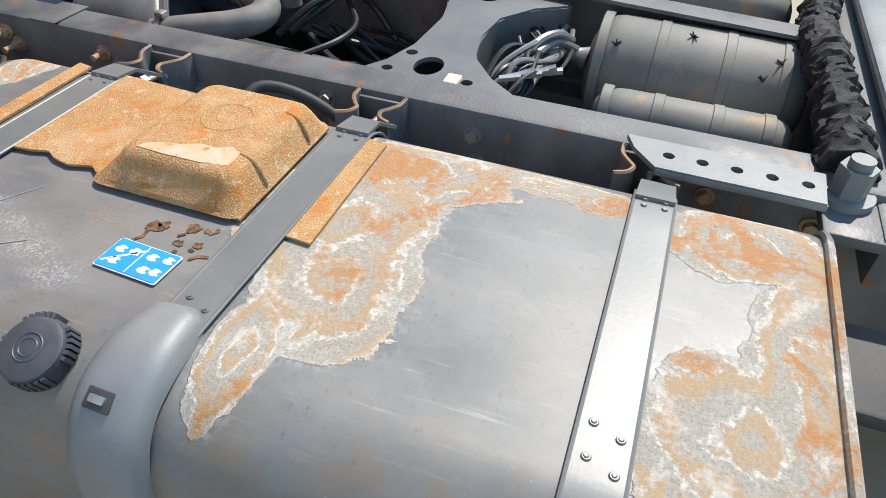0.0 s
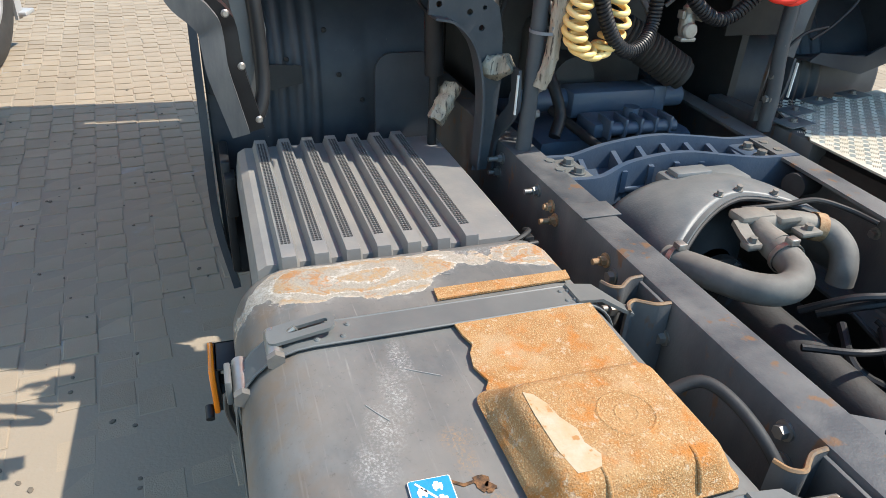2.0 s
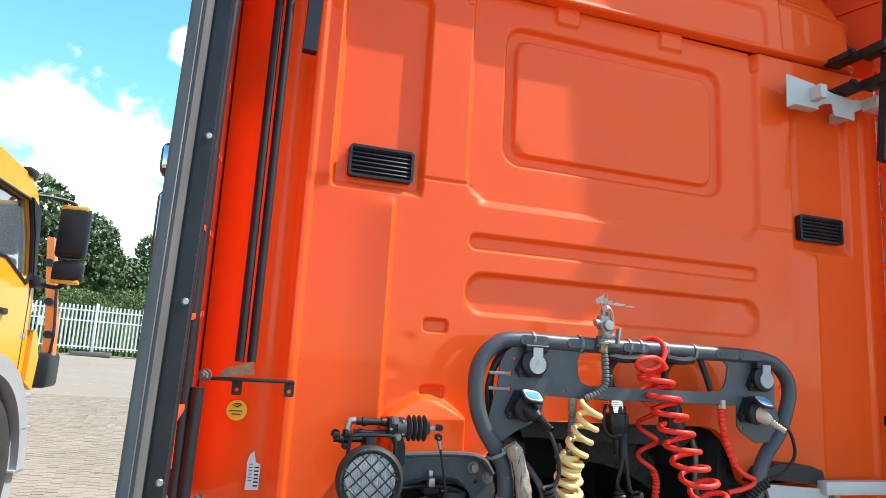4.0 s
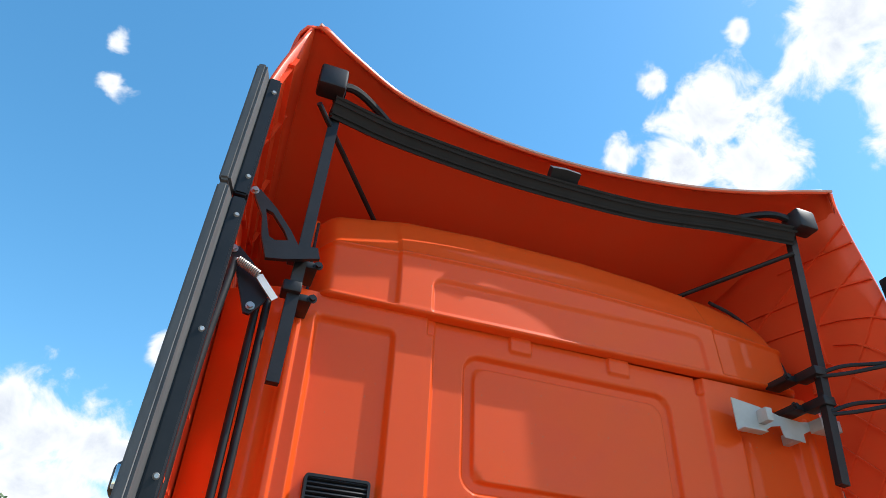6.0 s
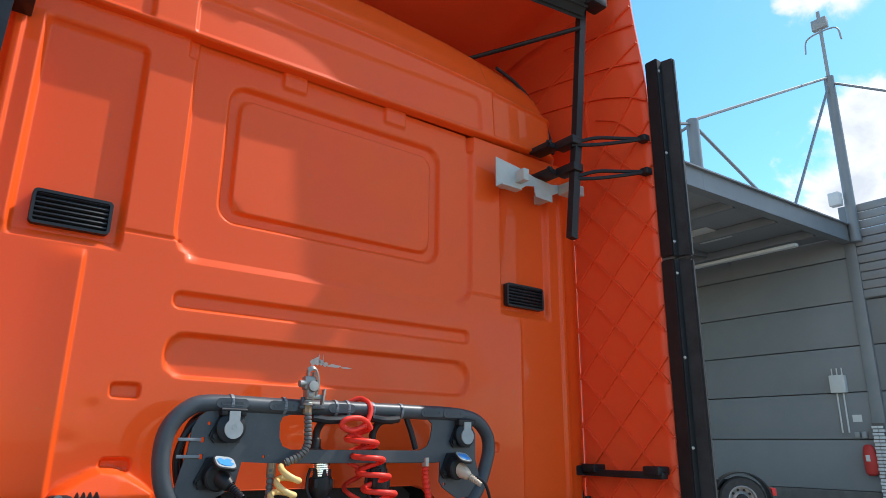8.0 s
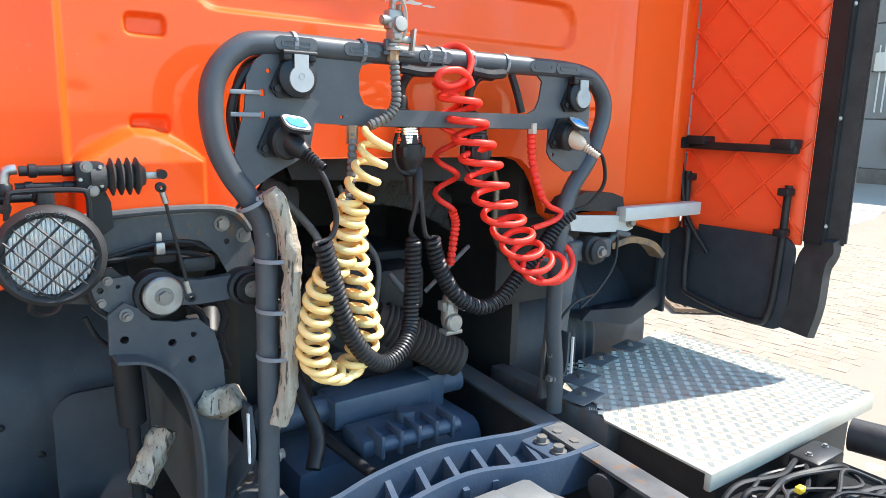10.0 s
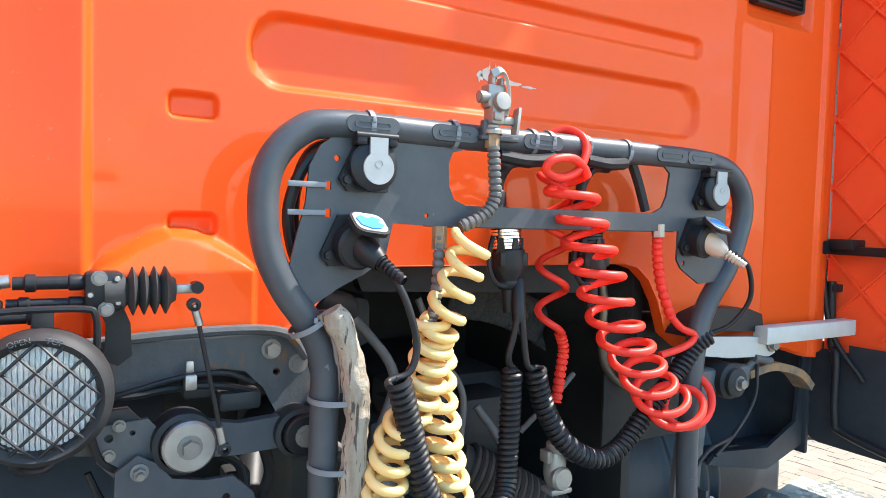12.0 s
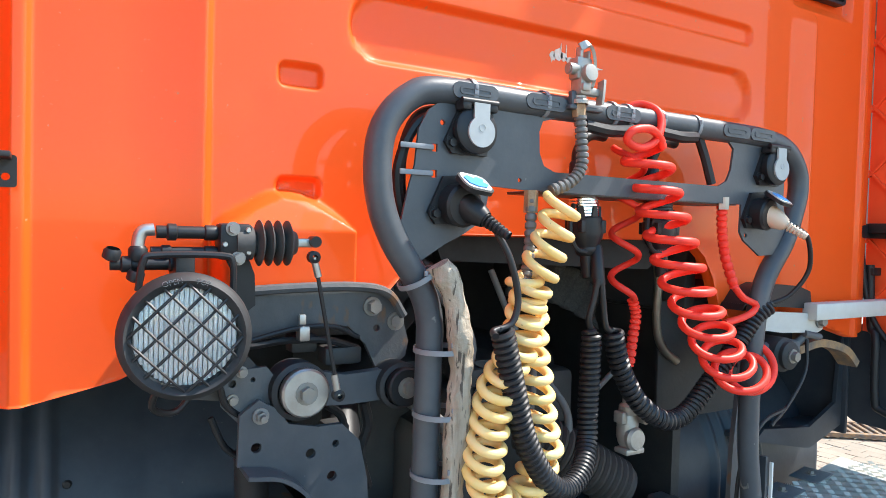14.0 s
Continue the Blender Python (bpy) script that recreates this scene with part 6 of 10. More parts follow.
# ---- sockets and plugs ----
def socket(x, z, lid=SILVER, plug=None, turn=0.0):
    so = thing("trailer_socket", "black trailer socket with a hinged lid on the rack plate", "socket", "trailer sockets", at=(x, RY, z))
    y = RY - 0.006
    bm = B()
    plate(bm, [[(x - 0.048, z - 0.018), (x - 0.035, z - 0.036), (x + 0.03, z - 0.036), (x + 0.036, z + 0.02), (x + 0.02, z + 0.042), (x - 0.022, z + 0.038)]], XZ(y - 0.004), 0.008)
    base = part("flange", bm, DARK, so)
    for dx, dz in ((-0.037, -0.02), (0.028, 0.030)):
        bm = B()
        hexbolt(bm, (x + dx, y - 0.008, z + dz), (0, -1, 0), 0.007, 0.007)
        part("screw", bm, DARK, base)
    if plug is None:
        bm = B()
        lathe(bm, [(0.033, 0.0), (0.035, 0.012), (0.037, 0.016), (0.037, 0.024), (0.033, 0.027), (0.0, 0.028)], (x, y, z), (0, -1, 0.05), 32)
        part("body", bm, DARK, so)
        bm = B()
        outl = circle(x + 0.004, z - 0.002, 0.024, 28)
        plate(bm, [outl], XZ(y - 0.030), 0.004)
        plate(bm, [[(x - 0.010, z + 0.016), (x + 0.018, z + 0.016), (x + 0.018, z + 0.042), (x - 0.010, z + 0.042)]], XZ(y - 0.0295), 0.004)
        ld = part("lid", bm, SILVER, so, "pale grey socket lid")
        bm = B()
        plate(bm, [circle(x + 0.004, z + 0.004, 0.006, 12), circle(x + 0.004, z + 0.004, 0.0052, 12)], XZ(y - 0.0322), 0.0008)
        part("embossed_mark", bm, SILVER, ld)
        bm = B()
        cyl(bm, (x - 0.03, y - 0.024, z + 0.044), (x + 0.036, y - 0.024, z + 0.044), 0.006, 10)
        box(bm, (x - 0.03, y - 0.029, z + 0.03), (x - 0.012, y - 0.004, z + 0.046), 0.004)
        box(bm, (x + 0.02, y - 0.029, z + 0.03), (x + 0.036, y - 0.004, z + 0.046), 0.004)
        part("hinge", bm, DARK, so)
    else:
        bm = B()
        lathe(bm, [(0.032, 0.0), (0.034, 0.03), (0.030, 0.034), (0.0, 0.035)], (x, y, z - 0.004), (0.1, -1, -0.1), 28)
        part("body", bm, DARK, so)
        bm = B()
        LDM = Matrix.Translation((x + 0.010, y - 0.045, z + 0.026)) @ Matrix.Rotation(radians(34), 4, 'X') @ Matrix.Rotation(radians(8), 4, 'Y')
        plate(bm, [rrect(-0.028, 0.028, -0.026, 0.024, 0.016, 6)], LDM, 0.007)
        ol_ = part("open_lid", bm, DARK, so, "hinged lid, flipped open, with blue face")
        bm = B()
        plate(bm, [rrect(-0.025, 0.025, -0.022, 0.021, 0.013, 6)], LDM @ Matrix.Translation((0, 0, 0.004)), 0.002)
        part("lid_face", bm, SILVER, ol_, "worn pale grey face")
        bm = B()
        plate(bm, [[(-0.022, 0.004), (-0.018, -0.012), (-0.004, -0.018), (0.012, -0.016), (0.021, -0.006), (0.012, -0.001), (0.019, 0.008), (0.006, 0.013), (-0.002, 0.006), (-0.012, 0.012)]], LDM @ Matrix.Translation((0, 0, 0.006)), 0.001)
        part("torn_sticker", bm, BLUE_CAP, ol_, "torn blue sticker rest")
        d = Vector((0.45, -0.72, -0.52)).normalized()
        p0 = Vector((x + 0.006, y - 0.02, z - 0.004))
        bm = B()
        lathe(bm, [(0.021, 0.0), (0.0225, 0.012), (0.019, 0.03), (0.0155, 0.040), (0.013, 0.046)], p0, d, 24)
        part("plug", bm, plug, so)
        bm = B()
        prof_ = []
        for k in range(7):
            r_ = 0.0112 - k * 0.0006
            prof_ += [(0.0068, 0.044 + k * 0.007), (r_, 0.0455 + k * 0.007), (r_, 0.0485 + k * 0.007), (0.0068, 0.050 + k * 0.007)]
        lathe(bm, prof_, p0, d, 16)
        part("strain_relief", bm, plug, so)
    return so


socket(-0.286, 1.657)
socket(0.470, 1.652)
socket(-0.312, 1.547, plug=DARK)
socket(0.434, 1.560, plug=CREAM)
# plugs under the shelf
for x, CY, mat2 in ((0.009, -0.116, CHROME), (0.185, -0.135, DARK)):
    pg = thing("round_connector", "black round cable connector under the rack shelf", "connector", "round connectors", at=(x, CY + 0.004, 1.50))
    bm = B()
    lathe(bm, [(0.011, 0.062), (0.014, 0.058), (0.0155, 0.034), (0.024, 0.030), (0.0245, 0.022), (0.022, 0.020), (0.028, 0.016), (0.029, 0.0)], (x - 0.015, CY + 0.004, 1.576), (0, 0, 1), 28)
    ug = part("upper_gland", bm, DARK, pg)
    for k in range(16):
        a = 2 * math.pi * k / 16
        bm = B()
        box(bm, (-0.0015, -0.0015, 0.0), (0.0015, 0.0015, 0.009), 0, Matrix.Translation((x - 0.015 + 0.0245 * math.cos(a), CY + 0.004 + 0.0245 * math.sin(a), 1.597)))
        part("gland_rib", bm, DARK, ug, "", 0)
    bm = B()
    prof_ = [(0.026, 0.0)]
    for k in range(7):
        prof_ += [(0.0290, 0.002 + k * 0.006), (0.0290, 0.006 + k * 0.006), (0.0276, 0.0068 + k * 0.006)]
    lathe(bm, prof_ + [(0.026, 0.045)], (x, CY, 1.570), (0.05, -0.06, -1), 32)
    part("coupling_ring", bm, mat2, pg, "ribbed coupling ring")
    bm = B()
    lathe(bm, [(0.0275, 0.036), (0.0325, 0.040), (0.0330, 0.070), (0.0305, 0.078), (0.0235, 0.090), (0.0215, 0.094), (0.0225, 0.098), (0.0195, 0.106), (0.0135, 0.110), (0.0120, 0.150), (0.0, 0.150)], (x, CY, 1.570), (0.05, -0.08, -1), 26)
    cb_ = part("body", bm, DARK, pg)
    for a in (0.6, 2.2, 3.8, 5.4):
        bm = B()
        q = Vector((x + 0.002 + 0.031 * math.cos(a), CY - 0.005 + 0.031 * math.sin(a), 1.570 - 0.052))
        box(bm, (-0.006, -0.006, -0.014), (0.006, 0.006, 0.010), 0.002, Matrix.Translation(q))
        part("grip", bm, DARK, cb_)
    for a in (-2.4, -1.55, -0.7):
        bm = B()
        q = [Vector((x + 0.031 * math.cos(a), CY + 0.031 * math.sin(a), 1.570 - h)) for h in (0.016, 0.030, 0.046)]
        ribbon(bm, q, [0.007, 0.013, 0.018], 0.004, (math.cos(a), math.sin(a), 0))
        part("latch_finger", bm, DARK, cb_)
    bm = B()
    sweep(bm, spline([(x - 0.034, CY - 0.012, 1.556), (x - 0.043, CY - 0.016, 1.53), (x - 0.043, CY - 0.018, 1.498), (x - 0.030, CY - 0.02, 1.474), (x - 0.010, CY - 0.024, 1.468)], 5), 0.0045, 8)
    part("latch_bail", bm, DARK, cb_)
    bm = B()
    sweep(bm, spline([(x - 0.015, CY + 0.004, 1.63), (x - 0.014, CY + 0.0042, 1.655), (x + 0.0, CY, 1.682), (x + 0.03, CY + 0.01, 1.692), (x + 0.06, CY + 0.015, 1.692)], 6), 0.0105, 10)
    part("upper_cable", bm, DARK, pg)

# coupling hung on the top tube
CAST = material("grey_cast_metal", (0.36, 0.34, 0.31), 0.45, 0.55, (0.25, 0.23, 0.20), 35, 0.6, 0.15, 200)
vl = thing("hose_coupling", "grey cast metal hose coupling hung on the rack tube", "coupling", "hose couplings", at=(-0.067, RY, 1.70))
VX, VY = -0.078, RY - 0.028
bm = B()
box(bm, (VX - 0.014, VY - 0.016, 1.736), (VX + 0.012, VY + 0.013, 1.786), 0.006)
box(bm, (VX - 0.020, VY - 0.013, 1.762), (VX + 0.014, VY + 0.012, 1.800), 0.005)
lathe(bm, [(0.0, 0.0), (0.015, 0.0), (0.016, 0.004), (0.014, 0.010), (0.0, 0.012)], (VX + 0.002, VY - 0.014, 1.772), (0, -1, 0.1), 20)
box(bm, (VX + 0.010, VY - 0.010, 1.738), (VX + 0.036, VY + 0.006, 1.752), 0.004)
box(bm, (VX - 0.012, VY - 0.020, 1.742), (VX + 0.004, VY - 0.012, 1.756), 0.003)
casting = part("casting", bm, CAST, vl)
bm = B()
cyl(bm, (VX - 0.016, VY - 0.004, 1.780), (VX - 0.032, VY - 0.004, 1.778), 0.010, 14)
cyl(bm, (VX - 0.030, VY - 0.004, 1.778), (VX - 0.034, VY - 0.004, 1.778), 0.007, 14)
part("side_port", bm, CAST, casting)
bm = B()
ribbon(bm, spline([(VX - 0.012, VY - 0.008, 1.816), (VX + 0.002, VY - 0.012, 1.822), (VX + 0.012, VY - 0.013, 1.814), (VX + 0.018, VY - 0.013, 1.796), (VX + 0.020, VY - 0.012, 1.770), (VX + 0.018, VY - 0.008, 1.752)], 5), 0.013, 0.005, (0.6, -0.6, 0.4))
part("guide_claw", bm, CAST, casting)
bm = B()
box(bm, (VX - 0.012, VY - 0.010, 1.798), (VX - 0.004, VY + 0.004, 1.818), 0.003)
box(bm, (VX + 0.004, VY - 0.012, 1.798), (VX + 0.010, VY + 0.004, 1.812), 0.003)
part("lug", bm, CAST, casting)
bm = B()
ribbon(bm, [(VX + 0.036, VY - 0.008, 1.724), (VX + 0.037, VY - 0.010, 1.745), (VX + 0.042, VY - 0.006, 1.766)], 0.016, 0.005, (1, 0, 0))
part("end_claw", bm, CAST, casting)
bm = B()
lathe(bm, [(0, 0.008), (0.009, 0.008), (0.012, 0.005), (0.012, 0.0)], (VX + 0.014, VY, 1.780), (1, -0.2, 0), 18)
part("rubber_seal", bm, DARK, casting)
bm = B()
lathe(bm, [(0.016, 0.0), (0.016, 0.006), (0.012, 0.010), (0.012, 0.014)], (VX - 0.003, VY, 1.722), (0, 0, 1), 16)
part("collar", bm, CAST, vl)
bm = B()
cyl(bm, (VX - 0.002, VY, 1.700), (VX - 0.002, VY, 1.722), 0.012, 6)
part("fitting", bm, RUSTBOLT, vl, "rusty brass fitting")
bm = B()
box(bm, (-0.105, RY - 0.034, 1.712), (-0.03, RY - 0.018, 1.720), 0.003)
box(bm, (-0.10, RY - 0.032, 1.716), (-0.088, RY - 0.02, 1.744), 0.003)
part("bracket", bm, RACK, vl)
# bare scuffs in the paint behind it
SCUFF = material("bare_scuff", (0.60, 0.56, 0.50), 0.7, 0, (0.7, 0.35, 0.2), 90, 0.6)
rng = random.Random(4)
for x, z, rx, rz in ((0.045, 1.872, 0.015, 0.013), (0.060, 1.868, 0.010, 0.010), (0.074, 1.864, 0.012, 0.007), (0.105, 1.860, 0.030, 0.006), (0.030, 1.866, 0.008, 0.012), (0.150, 1.857, 0.018, 0.0025), (0.052, 1.885, 0.0015, 0.010), (0.066, 1.882, 0.0012, 0.012)):
    bm = B()
    dp = float(wall_relief(np.array([x]), np.array([z]))[0])
    plate(bm, [[(x + rx * rng.uniform(0.65, 1.15) * math.cos(k * 0.449), z + rz * rng.uniform(0.6, 1.2) * math.sin(k * 0.449)) for k in range(14)]], XZ(dp - 0.0006), 0.0014)
    part("paint_scuff", bm, SCUFF, cab, "bare scuffed patch in the orange paint")

# ---- hoses ----
HY = -0.25


def hose(name, label, parts_):
    h = thing(name, label, "hose", "trailer hoses", at=(0, HY, 1.2))
    for nm, kind, pts, mat, args in parts_:
        bm = B()
        if kind == "coil":
            coil(bm, pts, *args)
        elif kind == "spiral":
            spiral(bm, pts, *args)
        elif kind == "ribbed":
            q = spline(pts, 16)
            sweep(bm, q, [args[0] * (1.1, 1.1, 1.1, 0.78)[i % 4] for i in range(len(q))], 12)
        else:
            sweep(bm, spline(pts, 8), args[0], 10)
        part(nm, bm, mat, h)
    return h


SIDE, FRONT = Vector((0.867, -0.497, 0.0)), Vector((-0.497, -0.867, 0.0))
hose("yellow_air_hose", "pale yellow spiral air hose hanging in a loop", [
    ("sleeve", "ribbed", [(-0.079, RY - 0.03, 1.702), (-0.077, RY - 0.033, 1.66), (-0.078, RY - 0.036, 1.618), (-0.098, RY - 0.034, 1.590), (-0.135, RY - 0.028, 1.572)], SLEEVE, (0.0098,)),
    ("stretched_spiral", "spiral", [(-0.122, -0.212, 1.556), (-0.131, -0.212, 1.520), (-0.145, -0.212, 1.486), (-0.161, -0.212, 1.452), (-0.174, -0.212, 1.419)], YELLOW_H, (0.0262, 0.0080, 4, SIDE + Vector((0, 0, -0.34)), FRONT + Vector((0, 0, -0.2)))),
    ("loop_spiral", "spiral", [(-0.174, -0.212, 1.419), (-0.186, -0.212, 1.392), (-0.194, -0.212, 1.359), (-0.200, -0.215, 1.325), (-0.226, -0.222, 1.294), (-0.252, -0.228, 1.263), (-0.266, -0.232, 1.222), (-0.275, -0.235, 1.18), (-0.280, -0.235, 1.135), (-0.262, -0.235, 1.095), (-0.222, -0.23, 1.075), (-0.182, -0.22, 1.085)], YELLOW_H, (0.0262, 0.0078, 17, SIDE + Vector((0, 0, -0.10)), FRONT + Vector((0, 0, -0.3)))),
    ("tight_spiral", "spiral", [(-0.182, -0.22, 1.085), (-0.160, -0.212, 1.108), (-0.139, -0.205, 1.143), (-0.146, -0.205, 1.171), (-0.155, -0.205, 1.208), (-0.162, -0.205, 1.245), (-0.167, -0.205, 1.277), (-0.173, -0.203, 1.308), (-0.174, -0.20, 1.339), (-0.174, -0.198, 1.374), (-0.181, -0.198, 1.405), (-0.186, -0.198, 1.430)], YELLOW_H, (0.0262, 0.0081, 11.5, SIDE + Vector((0, 0, -0.24)), FRONT + Vector((0, 0, -0.1)))),
    ("upper_sleeve", "ribbed", [(-0.185, -0.20, 1.42), (-0.172, -0.19, 1.46), (-0.166, -0.185, 1.51), (-0.163, -0.18, 1.565)], SLEEVE, (0.009,)),
])
bm = B()
cyl(bm, (-0.163, -0.18, 1.535), (-0.163, -0.18, 1.572), 0.012, 6)
single("hose_fitting", bm, RUSTBOLT, "rusty brass hose fitting under the rack plate", "fitting", "hose fittings")
hose("red_air_hose", "red spiral air hose looped over the rack tube", [
    ("loop", "tube", [(0.070, -0.122, 1.69), (0.068, -0.130, 1.714), (0.086, -0.140, 1.741), (0.110, -0.155, 1.751), (0.122, -0.185, 1.735), (0.119, -0.198, 1.707), (0.096, -0.206, 1.675), (0.054, -0.210, 1.659), (0.021, -0.212, 1.669), (0.029, -0.218, 1.687), (0.073, -0.216, 1.693), (0.106, -0.208, 1.680), (0.118, -0.205, 1.664)], RED_H, (0.0076,)),
    ("spiral", "spiral", [(0.084, -0.186, 1.664), (0.112, -0.187, 1.608), (0.138, -0.19, 1.548), (0.161, -0.195, 1.492), (0.185, -0.20, 1.431), (0.212, -0.205, 1.384), (0.247, -0.205, 1.340), (0.285, -0.205, 1.294), (0.318, -0.205, 1.258), (0.358, -0.205, 1.230), (0.388, -0.205, 1.222), (0.412, -0.20, 1.222), (0.43, -0.185, 1.235)], RED_H, ((0.0385, 0.046), 0.0080, 12.2, SIDE + Vector((0, 0, 0.14)), FRONT, Vector((-0.30, -0.42, -0.86)), 0.5)),
    ("end_sleeve", "ribbed", [(0.338, RY + 0.002, 1.568), (0.342, RY + 0.003, 1.520), (0.356, RY + 0.003, 1.463), (0.384, RY, 1.400)], RED_H, (0.0098,)),
    ("end_tube", "tube", [(0.384, RY, 1.400), (0.412, -0.173, 1.376), (0.448, -0.177, 1.361), (0.437, -0.18, 1.347), (0.401, -0.18, 1.335), (0.352, -0.175, 1.325)], RED_H, (0.0075,)),
])
hose("red_air_hose", "thin red air hose with a few stretched turns", [
    ("tube", "spiral", [(0.110, -0.128, 1.67), (0.116, -0.123, 1.615), (0.118, -0.118, 1.546), (0.121, -0.116, 1.483), (0.121, -0.116, 1.429), (0.112, -0.119, 1.374)], RED_H, ((0.030, 0.024), 0.0068, 3.5, SIDE, FRONT, None, 0.0)),
    ("sleeve", "ribbed", [(0.132, -0.129, 1.377), (0.141, -0.131, 1.345), (0.136, -0.130, 1.30), (0.130, -0.128, 1.245)], RED_H, (0.0098,)),
])
bm = B()
cyl(bm, (0.338, RY, 1.56), (0.337, RY, 1.585), 0.012, 6)
single("hose_fitting", bm, STEEL, "steel hose fitting under the rack plate", "fitting", "hose fittings")
hose("black_spiral_cable", "black spiral trailer cable hanging in a loop", [
    ("lead", "tube", [(-0.272, -0.235, 1.507), (-0.252, -0.25, 1.46), (-0.235, -0.25, 1.40), (-0.246, -0.25, 1.362), (-0.278, -0.25, 1.352), (-0.283, -0.262, 1.346)], BLACK_H, (0.0055,)),
    ("spiral", "coil", [(-0.264, -0.25, 1.355), (-0.248, -0.25, 1.298), (-0.233, -0.25, 1.244), (-0.213, -0.25, 1.18), (-0.17, -0.245, 1.112), (-0.115, -0.23, 1.075), (-0.05, -0.20, 1.085), (-0.008, -0.165, 1.12), (0.004, -0.153, 1.183), (0.008, -0.151, 1.247), (0.009, -0.151, 1.325)], BLACK_H, (0.0145, 0.0054, 66, 7, 13)),
    ("tail", "tube", [(0.009, -0.151, 1.322), (-0.004, -0.156, 1.345), (0.002, -0.160, 1.38), (0.008, -0.164, 1.42)], BLACK_H, (0.006,)),
])
hose("black_spiral_cable", "black spiral trailer cable swung to the rack leg", [
    ("lead", "tube", [(0.016, -0.164, 1.42), (0.022, -0.164, 1.38), (0.030, -0.164, 1.335), (0.042, -0.164, 1.322)], BLACK_H, (0.006,)),
    ("spiral", "coil", [(0.050, -0.164, 1.326), (0.058, -0.164, 1.290), (0.078, -0.165, 1.240), (0.119, -0.17, 1.181), (0.190, -0.17, 1.140), (0.253, -0.17, 1.150), (0.325, -0.17, 1.211), (0.400, -0.17, 1.278), (0.449, -0.175, 1.333), (0.488, -0.185, 1.362)], BLACK_H, (0.0150, 0.0054, 56, 7, 13)),
    ("tail", "tube", [(0.488, -0.185, 1.362), (0.52, -0.21, 1.385), (0.540, -0.235, 1.44), (0.515, -0.245, 1.505), (0.485, -0.235, 1.53)], BLACK_H, (0.005,)),
])
bm = B()
lathe(bm, [(0.008, 0.0), (0.0125, 0.006), (0.0115, 0.075), (0.010, 0.08)], (0.012, -0.162, 1.405), (0.2, 0.35, 1), 16)
single("cable_splitter", bm, DARK, "black two-way cable splitter boot", "splitter")
GL_OFF = Vector((0.079, 0.087, -0.014))
gl = thing("hose_coupling", "grey cast metal coupling head hanging from a red hose", "coupling", "hose couplings", at=(0.13, -0.128, 1.07))
bm = B()
lathe(bm, [(0.0, 0.0), (0.010, 0.0), (0.012, 0.012), (0.017, 0.020), (0.021, 0.034), (0.021, 0.062), (0.017, 0.078), (0.019, 0.082), (0.019, 0.094), (0.013, 0.10), (0.011, 0.135)], (0.052, -0.215, 1.085), (0.03, 0, 1), 22)
lathe(bm, [(0.022, 0.0), (0.023, 0.010), (0.019, 0.016), (0.0, 0.018)], (0.053, -0.228, 1.118), (0, -1, 0.05), 24)
box(bm, (0.022, -0.232, 1.148), (0.036, -0.206, 1.172), 0.004)
box(bm, (0.070, -0.230, 1.152), (0.090, -0.212, 1.166), 0.004)
cyl(bm, (0.088, -0.232, 1.150), (0.088, -0.210, 1.150), 0.009, 14)
box(bm, (0.028, -0.240, 1.088), (0.078, -0.205, 1.100), 0.004)
for v_ in bm.verts:
    v_.co += GL_OFF
part("casting", bm, CAST, gl)


# ---- cab suspension, left ----
cm = thing("cab_mount", "dark cab suspension bracket with bolted bushes", "cab mount", at=(-0.5, -0.06, 0.72))
bm = B()
outl = [(-0.66, 1.395), (-0.614, 1.400), (-0.547, 1.404), (-0.43, 1.405), (-0.385, 1.400), (-0.355, 1.384), (-0.338, 1.355), (-0.325, 1.31), (-0.330, 1.285), (-0.357, 1.265), (-0.385, 1.270), (-0.405, 1.31), (-0.435, 1.340), (-0.47, 1.347), (-0.522, 1.341), (-0.61, 1.324), (-0.66, 1.318)]
plate(bm, [outl, circle(-0.385, 1.335, 0.006, 10)], XZ(-0.055), 0.010)
part("upper_beam", bm, FRAME, cm)
bm = B()
sweep(bm, spline([(-0.66, -0.065, 1.397), (-0.547, -0.07, 1.405), (-0.43, -0.07, 1.406), (-0.37, -0.068, 1.394), (-0.338, -0.065, 1.355)], 6), 0.008, 8)
part("beam_edge", bm, FRAME, cm)
for x, z, h in ((-0.395, 1.372, 0.016), (-0.350, 1.345, 0.004)):
    bm = B()
    hexbolt(bm, (x, -0.06, z), (0, -1, 0), 0.011, h)
    part("bolt", bm, BOLT, cm)
bm = B()
plate(bm, [[(-0.62, 1.15), (-0.618, 1.225), (-0.59, 1.245), (-0.565, 1.23), (-0.545, 1.205), (-0.50, 1.195), (-0.46, 1.195), (-0.43, 1.165), (-0.415, 1.10), (-0.408, 0.98), (-0.415, 0.86), (-0.43, 0.72), (-0.475, 0.72), (-0.470, 0.90), (-0.480, 1.00), (-0.505, 1.075), (-0.545, 1.125), (-0.585, 1.145)],
            circle(-0.593, 1.175, 0.008, 10), circle(-0.510, 1.155, 0.008, 10), circle(-0.475, 1.115, 0.008, 10), circle(-0.47, 1.165, 0.006, 8)], XZ(-0.10), 0.010)
part("curved_bracket", bm, RACK, cm)
bm = B()
q = spline([(-0.615, -0.125, 1.148), (-0.56, -0.125, 1.135), (-0.51, -0.125, 1.085), (-0.482, -0.125, 1.00), (-0.472, -0.125, 0.90), (-0.475, -0.125, 0.74)], 6)
ribbon(bm, q, 0.055, 0.006, [Vector((p.x + 0.62, 0, p.z - 0.75)) for p in q])
part("bracket_flange", bm, RACK, cm)
bm = B()
